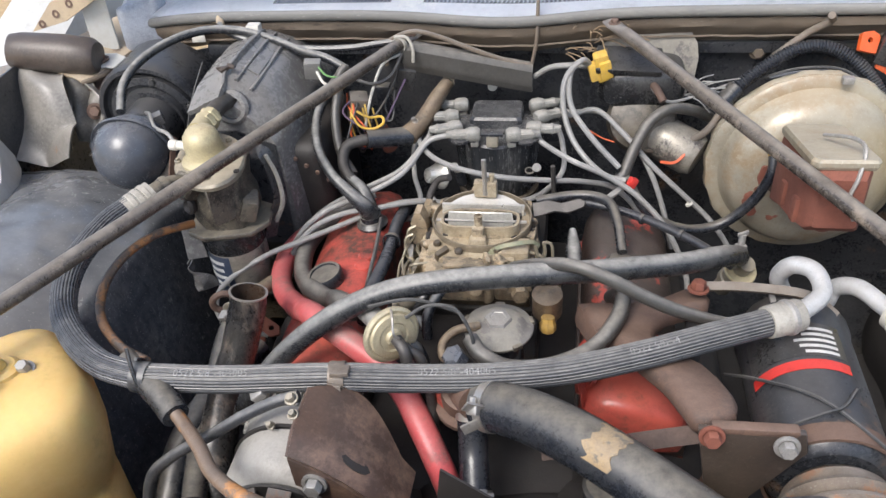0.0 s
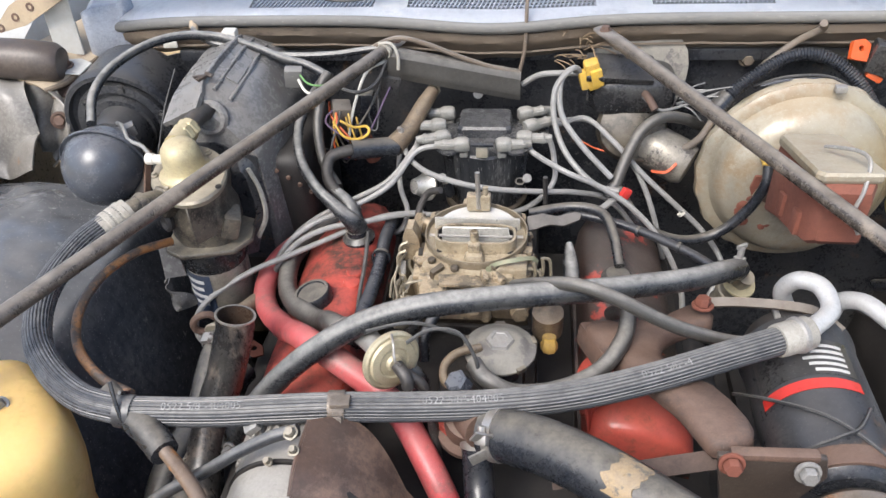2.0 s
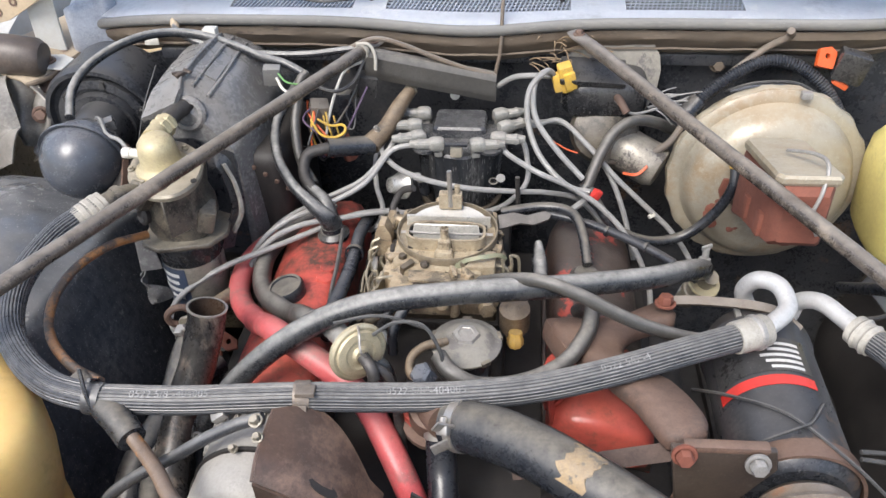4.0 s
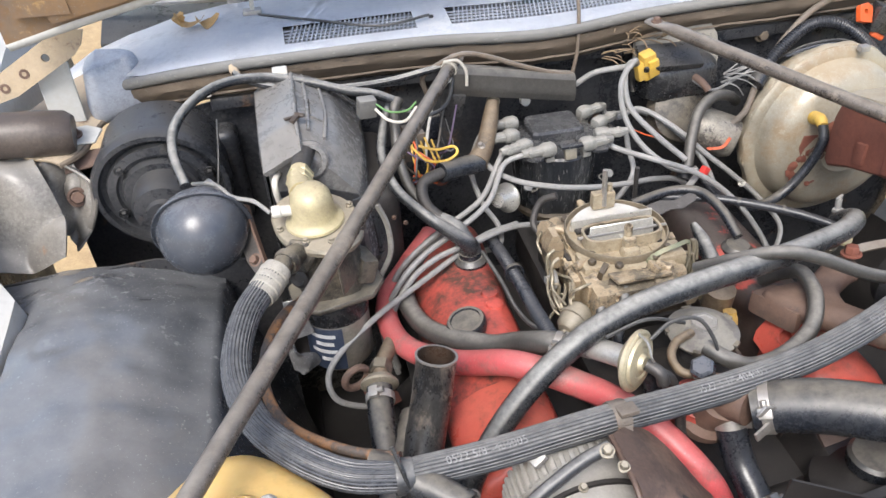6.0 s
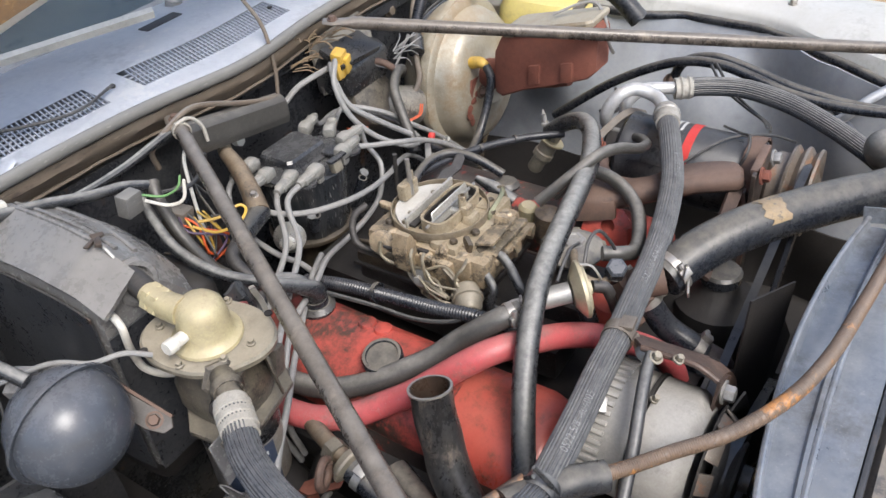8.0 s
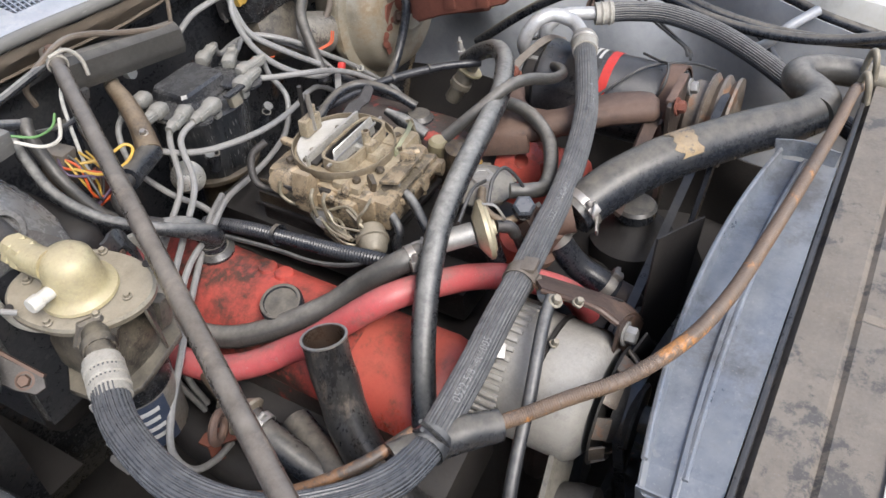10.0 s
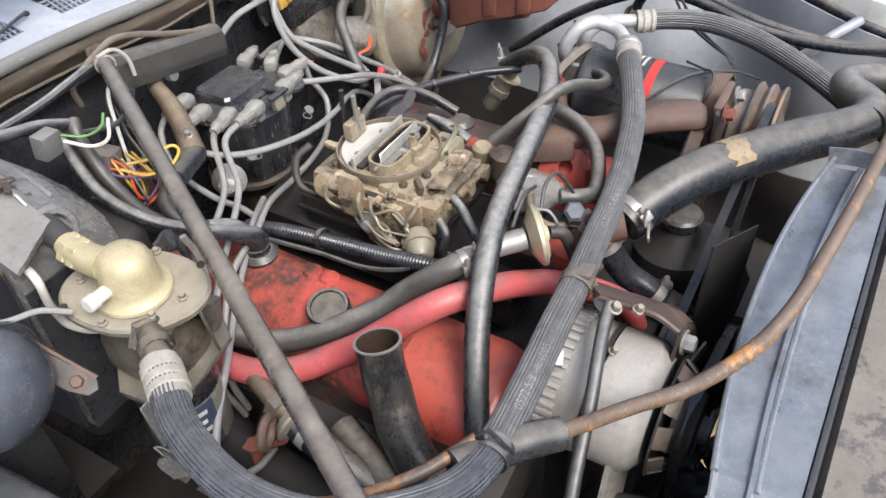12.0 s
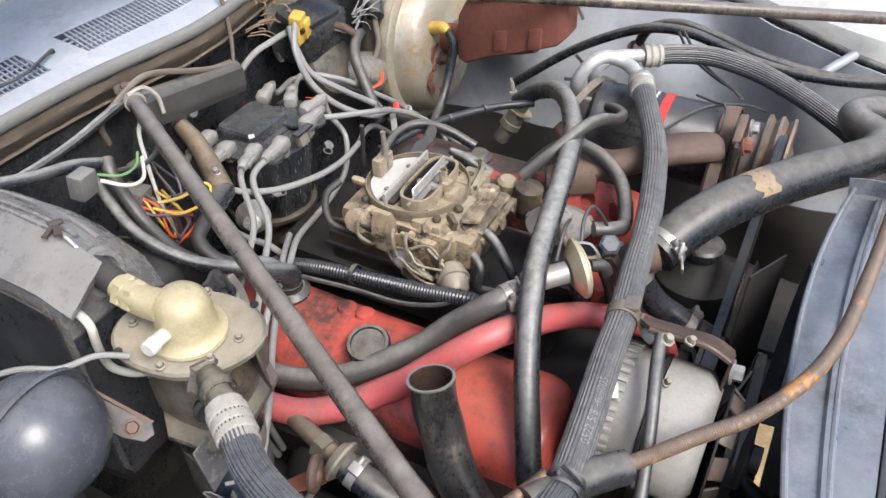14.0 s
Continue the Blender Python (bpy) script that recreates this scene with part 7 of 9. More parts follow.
part("shield", sheet(shield, 22, 12, 0.0035), shield_rust, al, "brown rusty sheet heat shield")
part("shield_front", sheet(lambda u, v: Vector(shield(u, 1.0)) + Vector((0.0, 0.004 * v, -0.075 * v * (1 - 0.5 * u))), 16, 5, 0.003), shield_rust, al)
part("shield_edge", tube([shield(0, v) for v in (0, 0.35, 0.7, 1.0)], 0.0030, 8, 4), shield_rust, al)
part("shield_slot", lathe([(0, 0), (0.007, 0), (0.007, 0.0015), (0, 0.0015)], Vector(shield(0.55, 0.80)) + Vector((0.001, 0, 0.001)), (0.69, 0, 0.72), 20, squash=lambda a: 1 / math.sqrt(math.cos(a) ** 2 + 0.16 * math.sin(a) ** 2)), iron_black, al)
part("arm_bolt", bolt((-0.116, 0.232, 0.918), (0, -1, 0.1), 0.009, 0.010), alloy, al)
for p, r in (((-0.150, 0.296, 0.966), 0.009), ((-0.142, 0.276, 0.966), 0.007), ((-0.175, 0.285, 0.935), 0.006)):
    part("nut", rough_up(bolt(p, (-0.1, -0.4, 1), r * 0.55, 0.006), 0.0008, 200), flange_tan, al, "white-corroded nut")
part("plug", box((-0.205, 0.33, 0.932), (0.016, 0.014, 0.010), 0.002, turn(10, -30, 20)), alloy, al)
part("lead", tube([(-0.145, 0.302, 0.964), (-0.171, 0.298, 0.957), (-0.204, 0.29, 0.942), (-0.239, 0.281, 0.921), (-0.288, 0.271, 0.892), (-0.32, 0.262, 0.86), (-0.335, 0.25, 0.80)], 0.0066, 10, 7), rubber_ribbed, al, "grey-blue rubber covered lead")
part("lower_bracket", plate([(-0.09, -0.02), (0.05, -0.03), (0.07, 0.0), (0.05, 0.02), (-0.08, 0.02)], 0.006, (-0.235, 0.25, 0.81), turn(70, -20, 10), hole=(-0.06, 0.0, 0.006)), tank_tan, al, "dirty cream slotted bracket")
part("lower_bush", lathe([(0, 0), (0.024, 0), (0.026, 0.02), (0.024, 0.04), (0, 0.04)], (-0.245, 0.24, 0.78), (0.1, -1, 0.3), 24), steel_dark, al)

# odd bits on and round the receiver side
rb = thing("rusty_clip", (-0.332, 0.625, 0.74), "bent red-rusty clip below the fitting", "clip")
part("clip", plate([(-0.03, -0.008), (0.02, -0.012), (0.03, 0.0), (0.02, 0.01), (-0.028, 0.008)], 0.004, (-0.332, 0.622, 0.755), turn(20, 10, -30), hole=(0.012, 0.0, 0.004)), rust_red, rb)
part("leg", plate([(-0.008, -0.02), (0.008, -0.02), (0.007, 0.01), (-0.007, 0.01)], 0.003, (-0.345, 0.628, 0.738), turn(80, 0, -30)), rust_red, rb)

# ---- receiver with its gold dome ----
vx, vy = -0.378, 0.678
vir = thing("receiver_drier", (vx, vy, 0.78), "air-conditioning receiver with cream metal dome and dark canister", "receiver")


def lobed(a):
    """Round plate drawn out into two ears."""
    return 1.0 + 0.16 * math.cos(2 * (a + 0.62)) + 0.03 * math.cos(4 * (a + 0.62))


part("flange", rough_up(lathe([(0, 0.004), (0.052, 0.004), (0.055, 0.0), (0.057, 0.0), (0.0575, 0.006), (0.055, 0.009), (0.0, 0.010)], (vx, vy, 1.006), (-0.05, -0.12, 1), 56, squash=lobed), 0.0005, 60), flange_tan, vir)
for a in (-0.58, 2.56):
    k = 0.052 * lobed(a)
    part("ear_hole", lathe([(0, 0), (0.0042, 0), (0.0042, 0.0012), (0, 0.0012)], (vx + k * math.cos(a), vy + k * math.sin(a), 1.0168 + 0.05 * k * math.cos(a) + 0.12 * k * math.sin(a)), (-0.05, -0.12, 1), 14), iron_black, vir, "dark bolt hole")
part("dome", lathe([(0.036, 0), (0.035, 0.003), (0.030, 0.006), (0.0268, 0.011), (0.0258, 0.028), (0.0235, 0.039), (0.018, 0.046), (0.010, 0.0495), (0, 0.050)], (vx - 0.002, vy - 0.002, 1.016), (-0.03, -0.06, 1), 40), brass_cream, vir, "cream-gold domed cap")
part("inlet", tube([(vx - 0.012, vy + 0.008, 1.050), (vx - 0.014, vy + 0.035, 1.050), (vx - 0.010, vy + 0.065, 1.052)], [0.0155, 0.014, 0.012], 20, 4), brass_cream, vir)
bm = bmesh.new()
for k in (0.042, 0.056):
    lathe([(0, -0.006), (0.0145, -0.006), (0.0168, -0.004), (0.0168, 0.004), (0.0145, 0.006), (0, 0.006)], (vx - 0.013 + (k - 0.042) * 0.1, vy + k - 0.005, 1.049), (0.05, 1, 0.03), 6, bm)
part("inlet_collar", bm, brass_cream, vir)
part("inlet_pipe", tube([(vx - 0.011, vy + 0.06, 1.052), (vx - 0.006, vy + 0.085, 1.054), (vx + 0.0, vy + 0.11, 1.05)], 0.0125, 14, 4), steel_dark, vir)
part("nub", lathe([(0, 0), (0.0065, 0), (0.0065, 0.018), (0.0075, 0.019), (0.0075, 0.027), (0.0065, 0.029), (0, 0.029)], (vx - 0.022, vy - 0.004, 1.036), (-1, -0.05, 0.08), 18), white_plastic, vir, "white service cap")
for a in (0.3, 1.2, 2.0, 3.3, 4.3, 5.0):
    k = 0.047 * lobed(a)
    part("bolt", bolt((vx + k * math.cos(a), vy + k * math.sin(a), 1.0165 + 0.05 * k * math.cos(a) + 0.12 * k * math.sin(a)), (-0.05, -0.12, 1), 0.0033, 0.003), flange_tan, vir)


def body_ring(z, w, d):
    return [(vx + 0.006 + math.copysign(abs(math.cos(t)) ** 0.6, math.cos(t)) * w / 2, vy + 0.004 + math.copysign(abs(math.sin(t)) ** 0.6, math.sin(t)) * d / 2, z) for t in np.linspace(0, 2 * math.pi, 28, endpoint=False)]


part("valve_body", rough_up(loft([body_ring(0.905, 0.07, 0.07), body_ring(0.93, 0.088, 0.085), body_ring(0.955, 0.09, 0.085), body_ring(0.975, 0.075, 0.075), body_ring(1.008, 0.085, 0.085)]), 0.002, 30), valve_grime, vir, "grimy dark cast valve body")
part("foot_plate", rough_up(plate([(-0.058, -0.028), (-0.03, -0.048), (0.04, -0.046), (0.062, -0.020), (0.060, 0.026), (0.03, 0.045), (-0.03, 0.045), (-0.058, 0.02)], 0.007, (vx + 0.008, vy - 0.002, 0.912), turn(0, -3, 8)), 0.001, 40), valve_grime, vir, "grimy angular foot plate")
part("side_boss", box((vx + 0.046, vy - 0.012, 0.945), (0.024, 0.044, 0.034), 0.006, turn(0, 20, 20)), valve_grime, vir)
part("sight_glass", lathe([(0, 0), (0.012, 0), (0.013, 0.006), (0.009, 0.009), (0.006, 0.005), (0, 0.005)], (vx - 0.030, vy - 0.030, 0.955), (-0.55, -0.75, 0.2), 18), iron_black, vir, "dark round sight glass")
part("can", lathe([(0, 0), (0.038, 0.0), (0.0435, 0.008), (0.0435, 0.10), (0.040, 0.108), (0.040, 0.116), (0, 0.118)], (vx + 0.004, vy + 0.002, 0.792), n=40), can_metal, vir, "stained metal canister")
part("can_band", lathe([(0.0436, 0), (0.0446, 0.002), (0.0446, 0.028), (0.0436, 0.03)], (vx + 0.004, vy + 0.002, 0.872), n=40), black_dusty, vir, "black band")
part("label", sheet(lambda u, v: (vx + 0.004 + 0.0441 * math.cos(radians(195 + 80 * u)), vy + 0.002 + 0.0441 * math.sin(radians(195 + 80 * u)), 0.80 + 0.07 * v), 20, 2, 0.0004), label_blue, vir, "dark blue label")
for i, (a0, a1) in enumerate(((205, 262), (225, 258), (215, 262), (232, 262))):
    part("label_bar", sheet(lambda u, v: (vx + 0.004 + 0.0447 * math.cos(radians(a0 + (a1 - a0) * u)), vy + 0.002 + 0.0447 * math.sin(radians(a0 + (a1 - a0) * u)), 0.855 - 0.013 * i + 0.006 * v), 12, 1, 0.0003), label_white, vir)
STRAP = [(vx + 0.050, vy + 0.022, 1.010), (vx + 0.069, vy + 0.022, 1.012), (vx + 0.079, vy + 0.022, 0.978), (vx + 0.079, vy + 0.022, 0.935), (vx + 0.062, vy + 0.022, 0.899), (vx + 0.050, vy + 0.022, 0.865)]
part("mount_strap", strip(STRAP, 0.020, 0.004, (0.75, -0.6, 0.25)), black_paint, vir, "dark bracket strap")
part("strap_edge", strip([Vector(p) + Vector((0.007, -0.008, 0.001)) for p in STRAP[1:5]], 0.004, 0.006, (0.75, -0.6, 0.25)), cream_tape, vir, "pale worn bracket edge")
part("outlet_elbow", tube([(-0.395, 0.655, 0.982), (-0.404, 0.638, 0.998), (-0.416, 0.616, 1.008), (-0.433, 0.590, 1.008)], [0.0125, 0.0125, 0.012, 0.012], 16, 5), valve_grime, vir)
part("elbow_nut", lathe([(0, 0), (0.018, 0), (0.0215, 0.003), (0.0215, 0.019), (0.018, 0.022), (0, 0.022)], (-0.398, 0.650, 0.988), (-0.42, -0.80, 0.40), 6), valve_grime, vir, "big dull hexagon nut")
part("elbow_collar", lathe([(0, 0), (0.016, 0), (0.0165, 0.004), (0.0145, 0.010), (0, 0.010)], (-0.4165, 0.6155, 1.0065), (-0.5, -0.85, 0.08), 24), valve_grime, vir)
part("tab", plate([(-0.024, -0.03), (0.010, -0.034), (0.022, -0.012), (0.024, 0.034), (-0.020, 0.030)], 0.003, (-0.352, 0.632, 0.975), turn(84, 0, 62)), valve_grime, vir, "bent dark metal tab")
part("capillary", tube([(-0.4155, 0.784, 1.030), (-0.419, 0.768, 1.033), (-0.4235, 0.748, 1.030), (-0.422, 0.752, 1.000), (-0.415, 0.762, 0.970), (-0.410, 0.762, 0.952), (-0.401, 0.750, 0.942), (-0.388, 0.733, 0.940)], 0.0042, 12, 7), white_plastic, vir, "white enamelled bent tube")
part("capillary_nut", lathe([(0, 0), (0.008, 0), (0.008, 0.010), (0, 0.010)], (-0.392, 0.738, 0.940), (0.6, -0.8, 0), 6), alloy, vir)
part("thin_line", tube([(-0.432, 0.694, 1.024), (-0.450, 0.710, 1.034), (-0.475, 0.724, 1.036), (-0.490, 0.745, 1.040), (-0.503, 0.765, 1.036), (-0.53, 0.80, 1.02)], 0.0028, 8, 6), wire_grey, vir, "thin grey line")

hang = thing("loose_shield", (-0.425, 0.64, 0.86), "grey bent metal shield hanging below the receiver", "shield")
part("sheet", plate([(-0.012, 0.030), (0.010, 0.030), (0.020, -0.024), (-0.012, -0.028)], 0.002, (-0.425, 0.645, 0.89), turn(80, 0, 6)), box_grey, hang)
part("foil", rough_up(sheet(lambda u, v: (-0.442 + 0.03 * u * (0.4 + v), 0.64 + 0.012 * math.sin(u * 5 + v * 3), 0.855 - 0.045 * v), 8, 8, 0.0012), 0.006, 60), box_grey, hang, "crumpled foil scrap")

# vacuum ball on its bracket
vb = thing("vacuum_reservoir", (-0.515, 0.71, 0.93), "dark blue-grey spherical vacuum reservoir on a steel bracket", "reservoir")
bm = bmesh.new()
prof = [(0.0560 * math.sin(t), -0.0560 * math.cos(t)) for t in np.linspace(0, math.pi, 24)]
prof = [(max(r, 0) if r > 1e-4 else 0, h) for r, h in prof]
lathe(prof, (-0.519, 0.718, 0.998), (0.25, -0.35, 1), 44, bm)
part("ball", bm, blue_plastic, vb, sharp=80)
RN = Vector((0.05, -0.94, -0.20))
part("seam", lathe([(0.054, -0.0015), (0.0605, -0.0015), (0.0615, 0.0), (0.0615, 0.004), (0.0602, 0.004), (0.0598, 0.0015), (0.054, 0.0015)], Vector((-0.519, 0.718, 0.998)) - RN * 0.006, RN, 52), blue_plastic, vb, "moulded flange ring")
# flat bracket behind the ball, running down to a bolted tab
TIP, BACK_END = Vector((-0.4535, 0.672, 0.9625)), Vector((-0.475, 0.790, 1.032))
ex = (TIP - BACK_END).normalized()
en = (Vector((-0.45, -0.30, 0.84)) - ex * ex.dot(Vector((-0.45, -0.30, 0.84)))).normalized()
ey = en.cross(ex)
span = (TIP - BACK_END).length
part("bracket", plate([(span * 0.36, 0.004), (span * 0.6, 0.002), (span, 0.006), (span + 0.008, -0.002), (span + 0.004, -0.012), (span - 0.014, -0.018), (span * 0.55, -0.022), (span * 0.36, -0.026)], 0.003, BACK_END, Matrix((ex, ey, en)).transposed()), steel_dark, vb, "grey pressed steel bracket")
part("bracket_edge", strip([BACK_END.lerp(TIP, 0.37) + ey * 0.004, BACK_END.lerp(TIP, 0.6) + ey * 0.004, TIP + ey * 0.006], 0.003, 0.009, en), rust_brown, vb, "rusty bracket edge")
part("bolt", bolt(TIP - ex * 0.012 - ey * 0.006, en, 0.006, 0.006), rust_brown, vb)
part("clip", box((-0.515, 0.79, 1.012), (0.030, 0.020, 0.016), 0.002, turn(0, -14, 28)), box_grey, vb, "pale grey plastic clip block")
BALL = [(-0.528, 0.735, 1.055), (-0.540, 0.78, 1.075), (-0.54, 0.84, 1.085), (-0.515, 0.90, 1.092), (-0.475, 0.94, 1.093), (-0.42, 0.955, 1.087), (-0.36, 0.945, 1.075), (-0.31, 0.93, 1.062), (-0.27, 0.92, 1.055), (-0.235, 0.91, 1.04)]
vh = thing("vacuum_hose", (-0.53, 0.735, 1.05), "grey rubber vacuum hose arching from the reservoir", "hose")
part("hose", tube(BALL, 0.0068, 12, 7), rubber_dusty, vh)
LEADX = [(-0.463, 0.985, 1.091), (-0.455, 0.97, 1.085), (-0.42, 0.955, 1.075), (-0.36, 0.95, 1.062), (-0.30, 0.952, 1.056), (-0.24, 0.955, 1.056), (-0.19, 0.955, 1.063), (-0.155, 0.955, 1.068)]
lx = thing("wiring_lead", (-0.46, 0.985, 1.09), "dusty grey lead across the firewall", "wire")
part("lead", tube(LEADX, 0.0055, 9, 7), rubber_dusty, lx)
part("frayed_end", tube([(-0.466, 0.99, 1.098), (-0.463, 0.985, 1.091), (-0.458, 0.975, 1.086)], [0.0045, 0.007, 0.0055], 9, 4), primer_tan, lx)

# heater box
hb = thing("heater_box", (-0.37, 0.9, 0.8), "grey moulded heater box, dusty with a centre seam", "heater box")


HB = (
    # y, then x and z of left foot, slab edge, ridge, shoulder, right edge, right foot
    (0.772, -0.428, 0.80, -0.430, 1.046, -0.385, 1.062, -0.345, 1.022, -0.318, 0.985, -0.305, 0.80),
    (0.800, -0.432, 0.80, -0.433, 1.058, -0.386, 1.084, -0.340, 1.046, -0.308, 1.002, -0.295, 0.80),
    (0.860, -0.434, 0.80, -0.434, 1.062, -0.385, 1.087, -0.330, 1.056, -0.298, 1.008, -0.285, 0.80),
    (0.950, -0.436, 0.80, -0.436, 1.060, -0.384, 1.083, -0.335, 1.058, -0.292, 1.004, -0.280, 0.80),
    (1.030, -0.440, 0.80, -0.440, 1.048, -0.384, 1.070, -0.338, 1.046, -0.290, 0.995, -0.275, 0.80),
)


def hb_at(y):
    return [float(np.interp(y, [r[0] for r in HB], [r[k] for r in HB])) for k in range(1, 13)]


def hb_section(y):
    """Gabled section with each corner rounded by two points."""
    k = hb_at(y)
    p = [Vector((k[i], y, k[i + 1])) for i in range(0, 12, 2)]
    out = [p[0]]
    for a, b, c in zip(p, p[1:], p[2:]):
        out += [b + (a - b).normalized() * 0.006, b + (a - b).normalized() * 0.0015 + (c - b).normalized() * 0.0015, b + (c - b).normalized() * 0.006]
    return out + [p[-1]]


part("case", rough_up(loft([hb_section(y) for y in (0.772, 0.776, 0.785, 0.80, 0.83, 0.86, 0.905, 0.95, 0.99, 1.03)]), 0.0016, 22), box_grey, hb, sharp=30)


def slab(u, v):
    y = 0.752 + 0.22 * v
    k = hb_at(max(y, 0.79))
    return (k[2] - 0.003 + (k[4] - k[2] + 0.005) * u, y + 0.006 * u * (1 - v), k[3] + (k[5] - k[3]) * u + 0.004 - 0.012 * max(0, 0.785 - y) / 0.033 + 0.001 * noise.noise(Vector((u * 6, v * 9, 0))))


part("lid", sheet(slab, 10, 26, 0.007), box_grey, hb, "grey overhanging lid half", sharp=30)
part("lower_case", rough_up(box((-0.340, 0.90, 0.845), (0.165, 0.20, 0.24), 0.03, seg=4), 0.002, 20), iron_black, hb, "dark greasy lower case")
for k in range(5):
    part("rivet", lathe([(0, 0), (0.004, 0), (0.003, 0.003), (0, 0.003)], (-0.32 + 0.016 * k, 0.7985, 0.955 - 0.012 * k), (0, -1, 0), 10), rust_brown, hb)
part("seam", tube([(hb_at(y)[4] + 0.001, y, hb_at(y)[5] + 0.003) for y in (0.785, 0.80, 0.83, 0.87, 0.92, 0.96)], 0.0028, 8), box_grey, hb)
for dx, dy, rot in ((-0.008, 0.0, 20), (0.010, 0.008, -15), (0.0, -0.008, 60)):
    part("clip", rough_up(box((-0.386 + dx * 0.7, 0.806 + dy * 0.7, 1.0905), (0.014, 0.006, 0.004), 0.0012, turn(10, 0, rot)), 0.0025, 160), evap_brown, hb, "broken rusty clip")
for dx in (0.022, 0.034):
    part("scar", box((-0.386 + dx, 0.812 + dx * 0.5, 1.086 - dx * 0.78), (0.022, 0.004, 0.003), 0.001, turn(0, 38, -14)), iron_black, hb)
part("side_panel", sheet(lambda u, v: (hb_at(0.778 + 0.24 * u)[2] - 0.004 + 0.001 * noise.noise(Vector((u * 7, v * 6, 3))), 0.778 + 0.24 * u, 0.802 + (hb_at(0.778 + 0.24 * u)[3] - 0.816) * v), 16, 12, 0.002), black_paint, hb, "glossy black lower side of the box")
part("front_panel", sheet(lambda u, v: (-0.431 + 0.112 * u, 0.7675 + 0.001 * noise.noise(Vector((u * 5, v * 6, 9))), 0.802 + (0.205 - 0.045 * max(0.0, u - 0.5)) * v), 12, 12, 0.002), black_paint, hb, "glossy black lower front of the box")
part("inlet_collar", lathe([(0.016, -0.008), (0.026, -0.006), (0.026, 0.001), (0.022, 0.005), (0.017, 0.005), (0.016, 0.0)], (-0.376, 0.776, 1.042), (0.05, -1, 0.30), 32), box_grey, hb, "moulded collar round the inlet")
for k in (0.30, 0.72):
    part("moulded_rib", tube([Vector((hb_at(y)[4], y, hb_at(y)[5])).lerp(Vector((hb_at(y)[6], y, hb_at(y)[7])), k) + Vector((0.001, 0, 0.001)) for y in (0.80, 0.84, 0.88, 0.93, 0.98)], 0.0028, 8, 5), box_grey, hb)
part("moulded_pad", rough_up(sheet(lambda u, v: Vector((hb_at(0.835 + 0.05 * v)[4], 0.835 + 0.05 * v, hb_at(0.835 + 0.05 * v)[5])).lerp(Vector((hb_at(0.835 + 0.05 * v)[6], 0.835 + 0.05 * v, hb_at(0.835 + 0.05 * v)[7])), 0.36 + 0.30 * u) + Vector((0.002, 0, 0.003)), 6, 8, 0.003), 0.0006, 40), box_grey, hb)
part("side_rib", tube([(-0.316, 0.79, 0.965), (-0.302, 0.86, 0.97), (-0.296, 0.95, 0.968)], 0.005, 8), box_grey, hb)
part("hinge", box((-0.398, 0.965, 1.088), (0.022, 0.018, 0.012), 0.003), white_plastic, hb, "pale clip")
part("relay", box((-0.285, 0.895, 1.048), (0.026, 0.018, 0.028), 0.002, turn(5, 5, 10)), seal_rubber, hb, "grey-green relay")
part("relay_wire", tube([(-0.272, 0.885, 1.055), (-0.255, 0.87, 1.048), (-0.23, 0.875, 1.044), (-0.215, 0.885, 1.05)], 0.0016, 7, 6), green_wire, hb)
part("relay_wire", tube([(-0.274, 0.88, 1.05), (-0.258, 0.86, 1.040), (-0.235, 0.862, 1.035), (-0.215, 0.88, 1.045)], 0.0022, 7, 6), white_plastic, hb)

# blower
bl = thing("blower_motor", (-0.60, 0.93, 0.82), "black steel blower motor in its round housing", "blower motor")
part("housing", lathe([(0, 0.10), (0.094, 0.10), (0.096, 0.05), (0.096, 0.022), (0.100, 0.020), (0.101, 0.006), (0.097, -0.004), (0.090, -0.004), (0.087, 0.006), (0.080, 0.010), (0.0, 0.012)], (-0.595, 0.925, 0.945), (0, 1, 0.10), 56), black_paint, bl)
part("mount_plate", lathe([(0, 0), (0.080, 0), (0.078, 0.008), (0.066, 0.010), (0.063, 0.004), (0.058, 0.004), (0.054, 0.014), (0.0, 0.016)], (-0.595, 0.934, 0.944), (0, -1, -0.1), 48), black_paint, bl)
part("motor", lathe([(0, 0), (0.046, 0), (0.046, 0.035), (0.042, 0.045), (0.026, 0.048), (0.024, 0.056), (0, 0.058)], (-0.592, 0.922, 0.942), (0, -1, -0.1), 36), black_paint, bl)
for i in range(6):
    a = radians(60 * i + 20)
    part("bolt", bolt((-0.59 + 0.072 * math.cos(a), 0.922, 0.943 + 0.072 * math.sin(a)), (0, -1, -0.1), 0.006, 0.006), black_dusty, bl)
part("case", box((-0.575, 1.01, 0.91), (0.19, 0.05, 0.17), 0.02, seg=4), black_paint, bl)
part("terminal", rough_up(box((-0.57, 0.875, 0.885), (0.012, 0.008, 0.009), 0.002), 0.002, 90), alloy, bl)
part("terminal_wire", tube([(-0.61, 0.88, 0.887), (-0.575, 0.875, 0.885)], 0.0014, 6), alloy, bl)
part("speed_clip", rough_up(box((-0.515, 1.0, 1.055), (0.022, 0.008, 0.012), 0.002), 0.003, 90), white_plastic, bl)
part("thin_lead", tube([(-0.50, 0.96, 1.03), (-0.505, 0.90, 0.99), (-0.52, 0.87, 0.93), (-0.535, 0.865, 0.90)], 0.0018, 6, 6), wire_black, bl)

